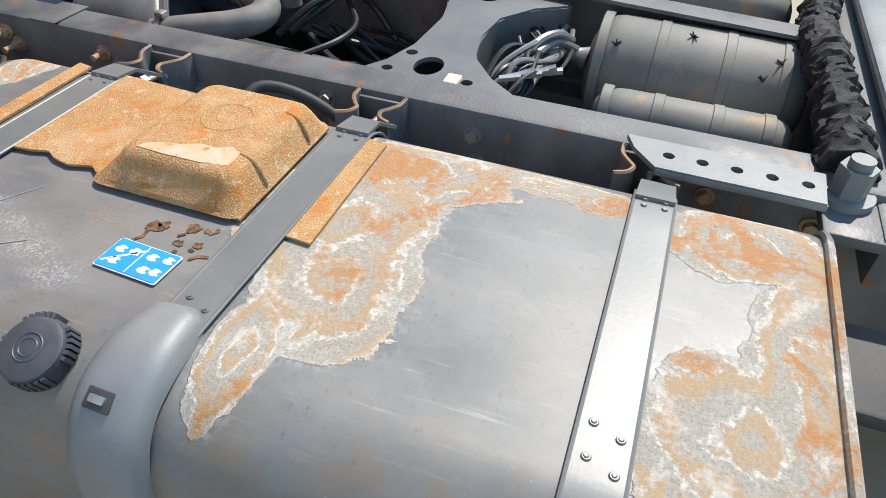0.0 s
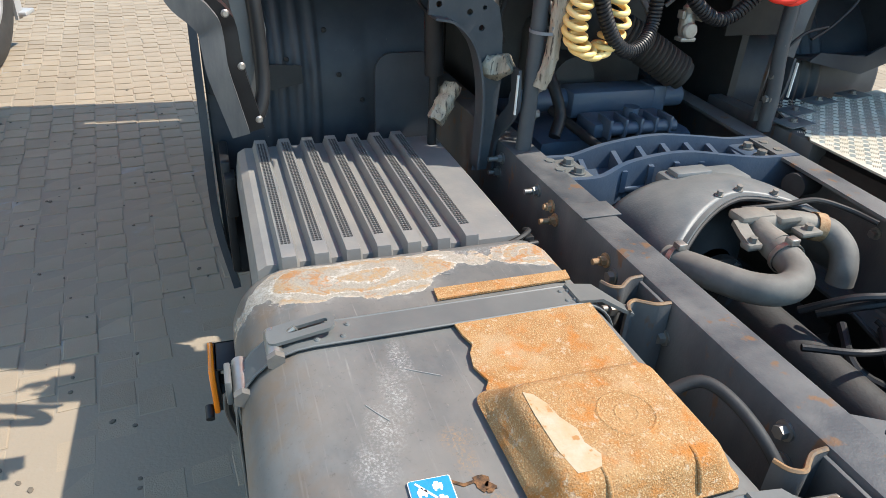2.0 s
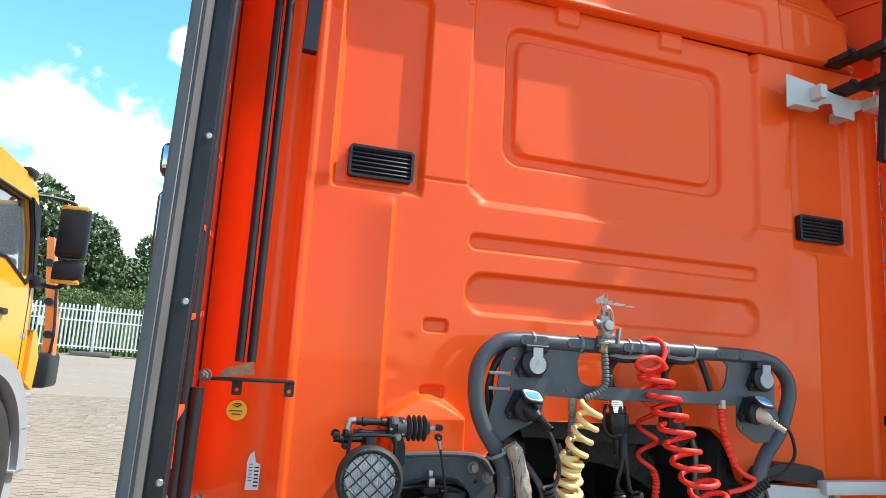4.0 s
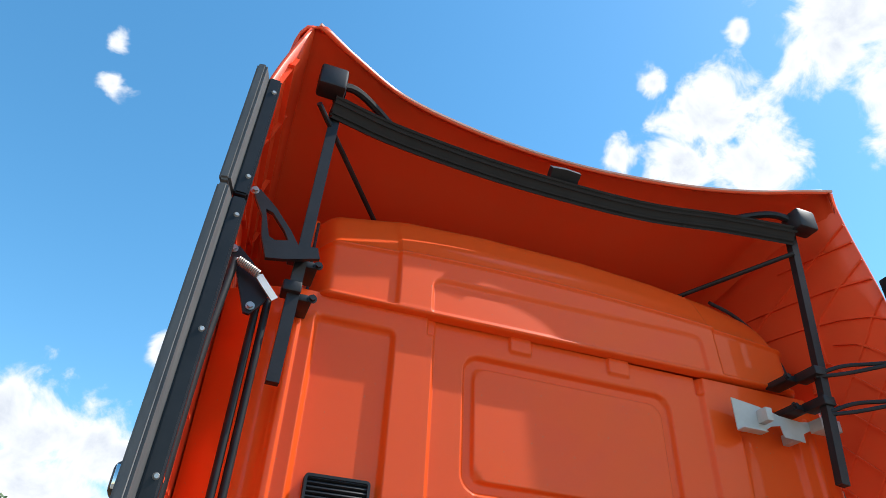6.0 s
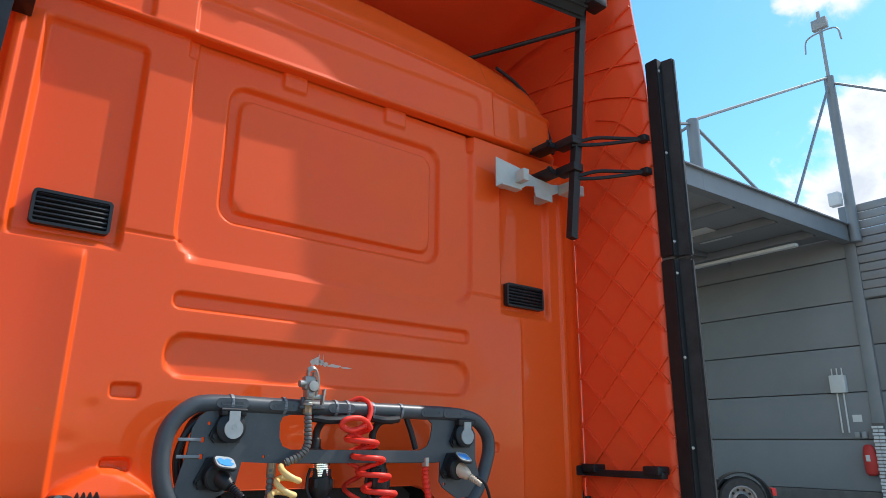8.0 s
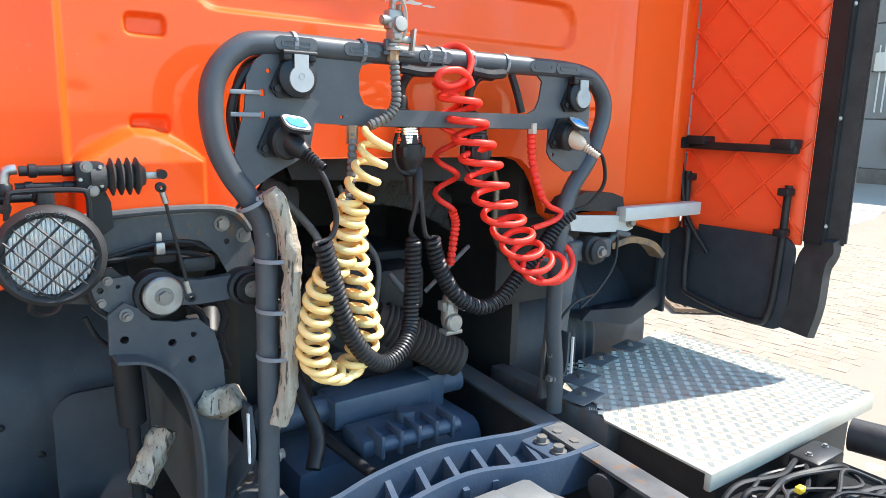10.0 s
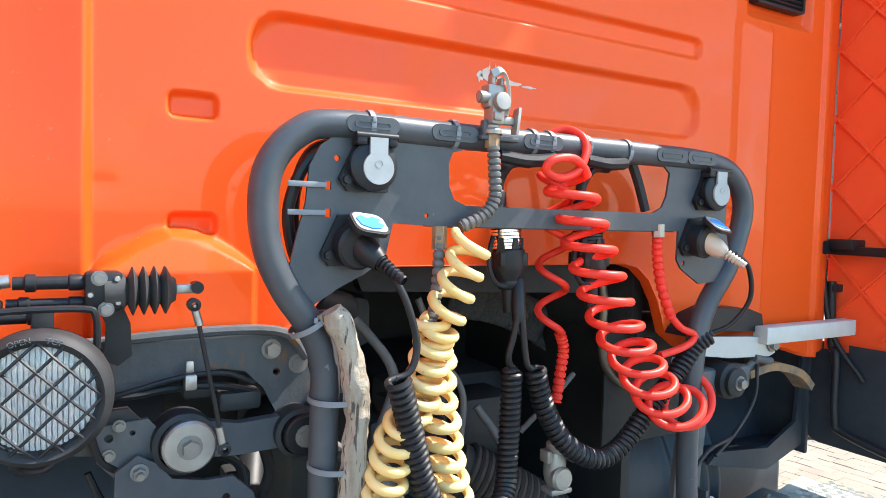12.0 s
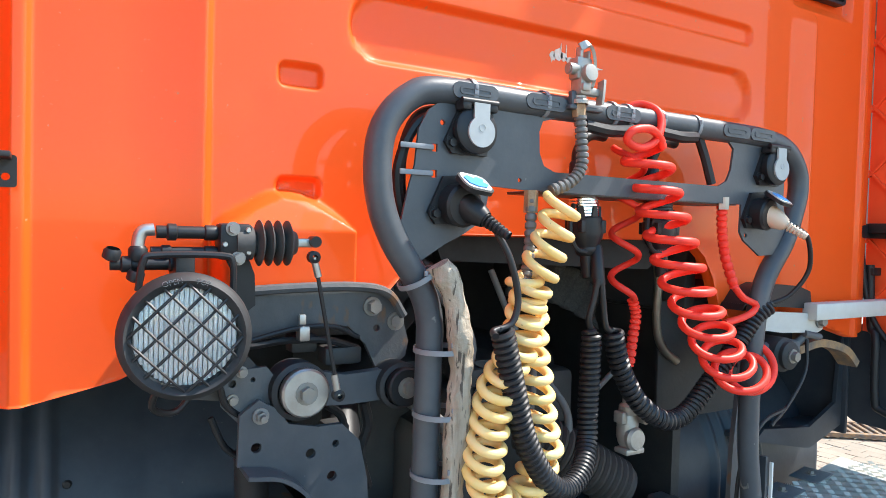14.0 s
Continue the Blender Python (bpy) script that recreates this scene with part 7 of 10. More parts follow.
hexbolt(bm, (-0.588, -0.105, 1.222), (0, -1, 0), 0.0085, 0.012, True, 0.012)
part("bolt", bm, BOLT, cm)
# bushes
for x, z, r, mt in ((-0.524, 1.252, 0.037, STEEL), (-0.355, 1.245, 0.032, DARK)):
    bm = B()
    lathe(bm, [(r * 1.15, -0.02), (r * 1.2, 0.0), (r * 1.2, 0.03), (r, 0.034)], (x - 0.004, -0.075, z), (0, -1, 0), 28)
    b_ = part("bush_rubber", bm, RUBBER, cm)
    bm = B()
    lathe(bm, [(r, 0.030), (r, 0.044), (r * 0.92, 0.047), (0.0, 0.047)], (x, -0.075, z), (0, -1, 0), 32)
    part("bush_disc", bm, mt, b_)
    bm = B()
    hexbolt(bm, (x, -0.120, z), (0, -1, 0), 0.012, 0.012, True)
    part("bolt", bm, BOLT, b_)
bm = B()
plate(bm, [[(-0.53, 1.225), (-0.53, 1.285), (-0.45, 1.268), (-0.37, 1.272), (-0.34, 1.25), (-0.37, 1.222), (-0.45, 1.22)]], XZ(-0.08), 0.02)
part("link_arm", bm, RACK, cm)
bm = B()
plate(bm, [[(-0.69, 1.30), (-0.60, 1.305), (-0.57, 1.27), (-0.58, 1.215), (-0.61, 1.20), (-0.625, 1.24), (-0.69, 1.25)]], XZ(-0.07), 0.012)
part("side_lug", bm, SOOT, cm)
bm = B()
cyl(bm, (-0.585, -0.04, 1.15), (-0.575, -0.03, 0.98), 0.026, 16)
cyl(bm, (-0.575, -0.03, 0.98), (-0.57, -0.02, 0.75), 0.013, 12)
part("damper", bm, DARK, cm)
bm = B()
sweep(bm, spline([(-0.66, -0.08, 1.315), (-0.60, -0.085, 1.33), (-0.53, -0.085, 1.345), (-0.47, -0.085, 1.345), (-0.425, -0.08, 1.325)], 8), 0.004, 8)
part("air_line", bm, DARK, cm)
bm = B()
box(bm, (-0.527, -0.092, 1.325), (-0.510, -0.07, 1.348), 0.003)
box(bm, (-0.524, -0.08, 1.345), (-0.513, -0.072, 1.365), 0.002)
part("line_clip", bm, STEEL, cm)

bm = B()
plate(bm, [[(-0.645, 1.285), (-0.575, 1.290), (-0.553, 1.262), (-0.560, 1.225), (-0.585, 1.200), (-0.600, 1.170), (-0.612, 1.205), (-0.640, 1.235)], circle(-0.625, 1.268, 0.006, 10), circle(-0.595, 1.272, 0.004, 8), circle(-0.600, 1.225, 0.006, 10)], XZ(-0.082), 0.008)
part("cast_lug", bm, FRAME, cm)
for x, z in ((-0.612, 1.285), (-0.625, 1.245)):
    bm = B()
    hexbolt(bm, (x, -0.088, z), (0, -1, 0), 0.006, 0.007)
    part("bolt", bm, BOLT, cm)
for pts, r in (([(-0.655, -0.07, 1.330), (-0.60, -0.06, 1.318), (-0.54, -0.055, 1.322), (-0.47, -0.05, 1.318), (-0.41, -0.04, 1.30)], 0.006), ([(-0.47, -0.06, 1.215), (-0.44, -0.05, 1.19), (-0.43, -0.05, 1.15), (-0.41, -0.05, 1.12)], 0.007), ([(-0.40, -0.05, 1.21), (-0.39, -0.045, 1.17), (-0.40, -0.04, 1.12), (-0.385, -0.04, 1.06)], 0.009), ([(-0.65, -0.06, 1.215), (-0.63, -0.06, 1.17), (-0.60, -0.05, 1.14), (-0.58, -0.04, 1.10)], 0.005)):
    bm = B()
    sweep(bm, spline(pts, 6), r, 8)
    part("air_line", bm, DARK, cm)
for lo_, hi_ in (((-0.470, -0.05, 1.275), (-0.405, -0.01, 1.305)), ((-0.455, -0.03, 1.120), (-0.415, 0.02, 1.170)), ((-0.520, -0.03, 1.295), (-0.475, 0.01, 1.325))):
    bm = B()
    box(bm, lo_, hi_, 0.006)
    part("small_block", bm, SOOT, cm)

# levelling valve with bellows and rod
lv_ = thing("levelling_valve", "black cab levelling valve with rubber bellows and link rod", "valve", at=(-0.6, -0.12, 1.44))
VYL = -0.12
bm = B()
box(bm, (-0.657, VYL - 0.018, 1.452), (-0.612, VYL + 0.02, 1.503), 0.006)
vb = part("valve_body", bm, DARK, lv_)
for x0, x1, z, r in ((-0.735, -0.655, 1.489, 0.0085), (-0.742, -0.655, 1.463, 0.0065), (-0.79, -0.70, 1.446, 0.008)):
    bm = B()
    lathe(bm, [(0, 0), (r, 0.0), (r, 0.012), (r * 1.35, 0.014), (r * 1.35, 0.024), (r, 0.026), (r, x1 - x0 - 0.02), (r * 1.25, x1 - x0 - 0.018), (r * 1.25, x1 - x0 - 0.006), (r, x1 - x0)], (x0, VYL, z), (1, 0, 0), 16)
    part("port", bm, DARK, vb)
bm = B()
sweep(bm, spline([(-0.738, VYL, 1.492), (-0.752, VYL, 1.489), (-0.757, VYL, 1.475), (-0.757, VYL, 1.455)], 5), 0.0085, 12)
part("elbow", bm, STEEL, vb, "steel elbow fitting")
bm = B()
lathe(bm, [(0.010, 0.0), (0.012, 0.004), (0.012, 0.016), (0.009, 0.02)], (-0.757, VYL, 1.45), (0, 0, 1), 14)
part("push_fitting", bm, DARK, vb)
for z in (1.452, 1.424):
    bm = B()
    lathe(bm, [(0.006, 0.0), (0.011, 0.003), (0.011, 0.012), (0.008, 0.016)], (-0.79 + (1.452 - z), VYL - 0.01, z), (0.2, -0.3, 1), 12)
    part("push_fitting", bm, DARK, vb)
for x, z in ((-0.640, 1.4955), (-0.632, 1.455)):
    bm = B()
    hexbolt(bm, (x, VYL - 0.018, z), (0, -1, 0), 0.0068, 0.008)
    part("bolt", bm, BOLT, vb)
for x, z in ((-0.619, 1.494), (-0.618, 1.463), (-0.65, 1.474)):
    bm = B()
    lathe(bm, [(0, 0.003), (0.003, 0.003), (0.0042, 0.0)], (x, VYL - 0.018, z), (0, -1, 0), 10)
    part("screw", bm, STEEL, vb)
bm = B()
prof_ = []
for k in range(4):
    prof_ += [(0.018, 0.0135 * k), (0.033, 0.0135 * k + 0.0062), (0.033, 0.0135 * k + 0.0072)]
prof_ = [(0.0, -0.028), (0.024, -0.028), (0.024, -0.004)] + prof_ + [(0.019, 0.0545), (0.016, 0.060), (0.0, 0.061)]
lathe(bm, prof_, (-0.606, VYL, 1.476), (1, 0, 0.01), 32)
part("bellows", bm, material("dusty_bellows_rubber", (0.042, 0.040, 0.038), 0.6, 0, (0.085, 0.08, 0.075), 30, 0.6, 0.1, 150, spec=0.35), lv_)
bm = B()
box(bm, (-0.548, VYL - 0.003, 1.4705), (-0.513, VYL + 0.003, 1.4835), 0.002)
part("lever", bm, STEEL, lv_)
bm = B()
cyl(bm, (-0.518, VYL - 0.012, 1.479), (-0.518, VYL + 0.008, 1.479), 0.0085, 14)
part("lever_joint", bm, DARK, lv_)
for x_, z_, x2, z2 in ((-0.5245, 1.457, -0.5165, 1.428), (-0.4815, 1.250, -0.4885, 1.282)):
    bm = B()
    lathe(bm, [(0.004, -0.008), (0.009, -0.006), (0.009, 0.006), (0.004, 0.008)], (x_, VYL - 0.02, z_), (0, -1, 0), 14)
    part("ball_joint", bm, DARK, lv_)
    bm = B()
    cyl(bm, (x_, VYL - 0.02, z_), (x2, VYL - 0.02, z2), 0.0055, 10)
    part("rod_end", bm, STEEL, lv_)
bm = B()
cyl(bm, (-0.518, VYL - 0.02, 1.432), (-0.487, VYL - 0.02, 1.278), 0.0032, 8)
part("rod", bm, DARK, lv_)
bm = B()
plate(bm, [[(-0.645, 1.46), (-0.612, 1.46), (-0.600, 1.43), (-0.598, 1.385), (-0.615, 1.372), (-0.632, 1.38), (-0.63, 1.43)]], XZ(-0.10), 0.006)
part("mount", bm, DARK, lv_)

# round work lamp
wl_ = thing("work_lamp", "round black work lamp with wire grid and clear lens", "work lamp", at=(-0.70, -0.16, 1.27))
LC, LA = Vector((-0.703, -0.155, 1.358)), Vector((-0.10, -1, 0.0)).normalized()
bm = B()
lathe(bm, [(0.0, -0.07), (0.03, -0.065), (0.07, -0.03), (0.080, 0.0), (0.0815, 0.03), (0.079, 0.042), (0.072, 0.048), (0.064, 0.042), (0.062, 0.030)], LC, LA, 48)
part("housing", bm, RUBBER, wl_)
bm = B()
lathe(bm, [(0.064, 0.026), (0.055, 0.0), (0.030, -0.02), (0.012, -0.024), (0, -0.024)], LC, LA, 40)
part("reflector", bm, MIRROR, wl_)
bm = B()
lathe(bm, [(0, 0.020), (0.017, 0.018), (0.019, 0.0), (0.014, -0.022)], LC, LA, 24)
part("bulb_shield", bm, WHITE_MET, wl_, "pale bulb shield")
bm = B()
n = 56
lathe(bm, [(0.0635, 0.031), (0.05, 0.0345), (0.025, 0.0365), (0, 0.037)], LC, LA, 48)
lens = part("lens", bm, GLASS, wl_, "clear ribbed glass lens")
lens.visible_shadow = False
fm = Matrix.Translation(LC) @ frame_of(LA)
bm = B()
for k in range(-10, 11):
    x = k * 0.0058
    if abs(x) < 0.062:
        h_ = math.sqrt(0.062 ** 2 - x * x)
        n_ = max(3, int(h_ / 0.004))
        ribbon(bm, [fm @ Vector((x + 0.0003 * (-1) ** i, -h_ + 2 * h_ * i / n_, 0.0305 + 0.003 * (1 - (2 * i / n_ - 1) ** 2))) for i in range(n_ + 1)], 0.0044, 0.002, LA)
part("lens_rib", bm, LENS, wl_).visible_shadow = False
for rot in (45, -45):
    for k in range(-2, 3):
        x = k * 0.0245
        h_ = math.sqrt(0.068 ** 2 - x * x)
        bm = B()
        mm = fm @ Matrix.Rotation(radians(rot), 4, 'Z')
        sweep(bm, [mm @ Vector((x, -h_, 0.044)), mm @ Vector((x, -h_ * 0.5, 0.050)), mm @ Vector((x, h_ * 0.5, 0.050)), mm @ Vector((x, h_, 0.044))], 0.0019, 6)
        part("grid_wire", bm, DARK, wl_)
for word, turn in (("OPEN", 14), ("TOP", -15)):
    cu = bpy.data.curves.new("lettering", 'FONT')
    cu.body, cu.size, cu.extrude, cu.align_x = word, 0.0095, 0.0004, 'CENTER'
    tx = new("lettering", cu)
    me = bpy.data.meshes.new_from_object(tx)
    bpy.data.objects.remove(tx)
    me.transform(Matrix.Translation(LC + LA * 0.047) @ Matrix.Rotation(math.atan2(LA.x, -LA.y), 4, 'Z') @ Matrix.Rotation(radians(-turn), 4, 'Y') @ Matrix.Translation((0, 0, 0.0688)) @ Matrix.Rotation(radians(90), 4, 'X'))
    me.materials.clear()
    me.materials.append(GREY_PL)
    under(new("lettering", me), wl_, "raised words on the rim")
bm = B()
sweep(bm, spline([(-0.76, -0.16, 1.415), (-0.755, -0.165, 1.452), (-0.74, -0.165, 1.460), (-0.66, -0.165, 1.460), (-0.645, -0.165, 1.450), (-0.643, -0.16, 1.41)], 6), 0.0045, 8)
part("guard_wire", bm, DARK, wl_)
bm = B()
box(bm, (-0.715, -0.15, 1.42), (-0.69, -0.09, 1.46), 0.004)
part("bracket", bm, DARK, wl_)
bm = B()
sweep(bm, spline([(-0.72, -0.12, 1.30), (-0.735, -0.10, 1.25), (-0.70, -0.08, 1.235), (-0.67, -0.07, 1.27)], 6), 0.005, 8)
sweep(bm, spline([(-0.65, -0.10, 1.29), (-0.635, -0.09, 1.24), (-0.605, -0.08, 1.215), (-0.57, -0.06, 1.20)], 6), 0.005, 8)
part("cable", bm, DARK, wl_)

# ---- mudguards ----
mg = thing("mudguard", "dark grey ribbed plastic mudguard behind the front wheel", "mudguard", "mudguards", at=(-0.85, 0.25, 0.28))
xs = np.linspace(-1.17, -0.50, 90)
zs = np.linspace(0.28, 1.25, 40)
XX, ZZ = np.meshgrid(xs, zs)
rib = np.zeros_like(XX)
for c in (-1.0, -0.955, -0.905, -0.86):
    rib += 0.016 * np.exp(-((XX - c) / 0.010) ** 4)
YY = 0.22 + 0.25 * np.clip((ZZ - 0.85) / 0.45, 0, 1) ** 2 - rib - 0.04 * np.clip((XX + 0.70) / 0.2, 0, 1)
under(grid_mesh("shell", np.stack([XX, YY, ZZ], -1), MUD, 0.006), mg)
bm = B()
ribbon(bm, spline([(-1.178, 0.36, 1.24), (-1.183, 0.26, 1.10), (-1.185, 0.20, 0.80), (-1.185, 0.19, 0.50), (-1.15, 0.16, 0.27)], 6), 0.05, 0.022, (1, 0, 0))
part("outer_edge", bm, MUD, mg)
bm = B()
ribbon(bm, [(-1.15, 0.215, 0.93), (-1.10, 0.19, 0.92), (-0.90, 0.20, 0.93)], [0.10, 0.10, 0.05], 0.008, (0, -1, 0.1))
part("stay", bm, DARK, mg)
bm = B()
plate(bm, [rrect(-0.70, -0.515, 0.72, 1.0, 0.05)], XZ(0.135), 0.012)
part("inner_flap", bm, MUD, mg)
bm = B()
box(bm, (-1.155, 0.02, 0.40), (-1.13, 0.19, 0.75), 0.006)
box(bm, (-1.15, -0.02, 0.60), (-1.12, 0.05, 0.72), 0.006)
part("bracket", bm, DARK, mg)
for x, z in ((-0.83, 1.05), (-0.79, 0.92), (-0.94, 0.97), (-0.72, 0.84)):
    bm = B()
    lathe(bm, [(0, 0.004), (0.005, 0.004), (0.008, 0.0)], (x, 0.215, z), (0, -1, 0), 10)
    part("screw", bm, DARK, mg)
mg2 = thing("mudguard", "dark ribbed plastic mudguard with a box-shaped outer part", "mudguard", "mudguards", at=(1.05, 0.2, 0.70))
xs = np.linspace(0.62, 1.34, 90)
zs = np.linspace(0.66, 1.12, 24)
XX, ZZ = np.meshgrid(xs, zs)
rib = np.zeros_like(XX)
for c in (0.83, 0.88, 0.93, 0.98, 1.03):
    rib += 0.015 * np.exp(-((XX - c) / 0.012) ** 4)
YY = 0.20 + 0.30 * np.clip((ZZ - 0.80) / 0.4, 0, 1) ** 2 - rib
under(grid_mesh("shell", np.stack([XX, YY, ZZ], -1), MUD, 0.006), mg2)
bm = B()
plate(bm, [[(0.86, 0.93), (1.12, 0.875), (1.29, 0.93), (1.298, 1.20), (1.27, 1.22), (1.25, 1.0), (1.12, 0.94), (0.90, 0.96)]], XZ(0.10), 0.012)
box(bm, (1.283, 0.08, 0.90), (1.298, 0.60, 1.23), 0.006)
part("outer_box", bm, MUD, mg2)
bm = B()
box(bm, (0.88, 0.10, 0.93), (1.285, 0.45, 0.945), 0.004, Matrix.Translation((1.1, 0.1, 0.94)) @ Matrix.Rotation(radians(-10), 4, 'X') @ Matrix.Translation((-1.1, -0.1, -0.94)))
part("ledge", bm, MUD, mg2)

# ---- engine bay and gearbox ----
eb = thing("engine_bay", "dark sooty engine bay with housings and pipes under the cab", "engine", at=(0.1, 0.5, 0.3))
bm = B()
box(bm, (-1.10, 0.95, 0.25), (1.0, 1.0, 1.55))
part("bulkhead", bm, SOOT, eb)
bm = B()
box(bm, (0.60, 0.16, 0.25), (0.63, 0.96, 1.40))
part("side_shield", bm, SOOT, eb)
bm = B()
box(bm, (-0.40, -0.60, 0.25), (0.66, 0.96, 0.28))
part("belly_plate", bm, SOOT, eb)
bm = B()
box(bm, (-0.22, 0.40, 0.45), (0.40, 0.95, 1.18), 0.04)
box(bm, (-0.12, 0.30, 0.70), (0.25, 0.50, 1.05), 0.05)
box(bm, (-0.02, 0.24, 0.98), (0.12, 0.40, 1.20), 0.02)
box(bm, (0.14, 0.22, 1.02), (0.30, 0.36, 1.16), 0.02)
cyl(bm, (-0.02, 0.28, 0.88), (-0.02, 0.18, 0.88), 0.075, 24)
part("engine_block", bm, SOOT, eb)
bm = B()
sweep(bm, spline([(-0.42, -0.02, 1.05), (-0.40, 0.05, 1.12), (-0.36, 0.15, 1.18), (-0.25, 0.3, 1.2)], 6), 0.035, 14)
part("pipe", bm, DARK, eb)
bm = B()
grid_ = [[[0.14 + 0.30 * i / 24, 0.30 + 0.012 * math.sin(i * 1.7 + k), 1.46 - 0.12 * k / 8 - 0.10 * (i / 24) ** 2] for i in range(25)] for k in range(9)]
bm.free()
under(grid_mesh("insulation_mat", np.array(grid_), material("woven_black_mat", (0.030, 0.028, 0.026), 0.8, 0, (0.075, 0.068, 0.06), 160, 0.9, 0.6, 300), 0.01), eb)
bm = B()
sweep(bm, spline([(-0.28, 0.05, 1.44), (-0.20, 0.1, 1.40), (-0.22, 0.25, 1.25)], 6), 0.02, 10)
part("pipe", bm, SOOT, eb)
bm = B()
sweep(bm, spline([(0.20, 0.25, 1.475), (0.38, 0.16, 1.478), (0.455, 0.13, 1.465), (0.478, 0.12, 1.40), (0.476, 0.12, 1.311), (0.485, 0.12, 1.246), (0.511, 0.12, 1.207), (0.557, 0.12, 1.176)], 6), 0.011, 12)
part("metal_pipe", bm, material("tarnished_pipe", (0.30, 0.26, 0.20), 0.4, 0.7, (0.15, 0.13, 0.11), 12, 0.7), eb)
bm = B()
coil(bm, [(0.06, 0.10, 1.06), (0.16, 0.06, 1.0), (0.27, 0.02, 0.93)], 0.05, 0.008, 16, 6, 20)
cyl(bm, (0.05, 0.10, 1.065), (0.28, 0.02, 0.925), 0.047, 20)
part("flexible_pipe", bm, material("rusty_flex_pipe", (0.05, 0.042, 0.036), 0.75, 0.1, (0.028, 0.025, 0.023), 12, 0.7), eb)
bm = B()
plate(bm, [[(0.16, 1.06), (0.22, 1.10), (0.30, 1.07), (0.38, 0.98), (0.36, 0.90), (0.28, 0.98)]], Matrix.Translation((0, 0.10, 0)) @ Matrix.Rotation(radians(70), 4, 'X') @ Matrix.Translation((0, 0, -0.25)), 0.006)
part("heat_sheet", bm, SHROUD, eb)
for lo_, hi_, b_ in (((-0.14, 0.12, 1.09), (-0.03, 0.26, 1.17), 0.012), ((-0.10, 0.10, 1.17), (-0.05, 0.20, 1.21), 0.008), ((-0.02, 0.14, 1.12), (0.05, 0.24, 1.15), 0.006), ((-0.28, 0.2, 1.30), (-0.10, 0.5, 1.42), 0.03)):
    bm = B()
    box(bm, lo_, hi_, b_)
    part("housing", bm, SOOT, eb)
for x, z in ((-0.10, 1.155), (-0.06, 1.155), (-0.12, 1.11), (0.02, 1.145)):
    bm = B()
    hexbolt(bm, (x, 0.115 if x < 0.2 else 0.045, z), (0, -1, 0), 0.009, 0.010)
    part("bolt", bm, BOLT, eb)
for pts, r in (([(-0.20, 0.1, 1.40), (-0.12, 0.06, 1.28), (-0.16, 0.04, 1.15), (-0.10, 0.04, 1.05)], 0.010), ([(-0.05, 0.1, 1.42), (0.0, 0.08, 1.30), (0.04, 0.06, 1.22), (0.02, 0.04, 1.10)], 0.007), ([(0.10, 0.1, 1.18), (0.14, 0.06, 1.10), (0.12, 0.04, 1.0)], 0.009), ([(-0.30, 0.0, 1.20), (-0.22, 0.02, 1.14), (-0.15, 0.0, 1.08)], 0.014), ([(0.16, 0.02, 1.14), (0.24, 0.0, 1.22), (0.30, 0.02, 1.25)], 0.006)):
    bm = B()
    sweep(bm, spline(pts, 8), r, 10)
    part("pipe", bm, SLEEVE, eb)
bm = B()
plate(bm, [[(-0.20, 1.49), (0.42, 1.49), (0.46, 1.46), (0.40, 1.42), (-0.18, 1.44)]], XZ(0.10), 0.03)
part("lining", bm, RUBBER, eb)
gb = thing("gearbox", "blue-grey cast gearbox with cylinders between the rails", "gearbox", at=(0.1, 0.1, 0.5))
bm = B()
box(bm, (-0.24, -0.05, 0.45), (0.34, 0.42, 0.77), 0.05)
part("casing", bm, BLUEGREY, gb)
bm = B()
cyl(bm, (-0.27, 0.10, 0.845), (0.32, 0.08, 0.845), 0.036, 20)
box(bm, (-0.10, 0.03, 0.80), (0.20, 0.14, 0.885), 0.012)
box(bm, (0.19, 0.04, 0.79), (0.25, 0.13, 0.89), 0.010)
cyl(bm, (0.25, 0.085, 0.85), (0.30, 0.085, 0.85), 0.030, 16)
part("shift_cylinder", bm, BLUEGREY, gb)
bm = B()
box(bm, (-0.09, -0.10, 0.78), (0.20, 0.02, 0.83), 0.016)
cyl(bm, (-0.05, -0.11, 0.815), (0.18, -0.11, 0.815), 0.020, 14)
for k in range(5):
    box(bm, (-0.06 + k * 0.052, -0.135, 0.79), (-0.05 + k * 0.052, -0.06, 0.85), 0.003)
cyl(bm, (0.06, -0.05, 0.82), (0.06, -0.05, 0.86), 0.024, 16)
part("valve_block", bm, BLUEGREY, gb)
bm = B()
cyl(bm, (-0.16, 0.05, 0.83), (-0.10, -0.16, 0.78), 0.014, 12)
sweep(bm, spline([(-0.20, 0.12, 1.02), (-0.205, 0.0, 0.95), (-0.19, -0.06, 0.86), (-0.22, -0.10, 0.80)], 6), 0.018, 10)
part("harness", bm, DARK, gb)
# ribbed cast cross member
xb = thing("cast_crossmember", "blue-grey ribbed cast cross member bolted between the rails", "cross member", at=(0.05, -0.28, 0.62))
bm = B()
for i, (za, ya) in enumerate(((0.80, -0.225), (0.80, -0.375))):
    pts = spline([(-0.32, ya, 0.775), (-0.22, ya, 0.775), (-0.12, ya + 0.02 * (1 if i else 0), 0.80), (0.03, ya + 0.02 * (1 if i else 0), 0.815), (0.18, ya, 0.80), (0.30, ya, 0.785), (0.42, ya, 0.785)], 5)
    ribbon(bm, [Vector((p.x, p.y, p.z - 0.03)) for p in pts], 0.016, 0.10, (0, 0, 1))
part("web", bm, BLUEGREY, xb)
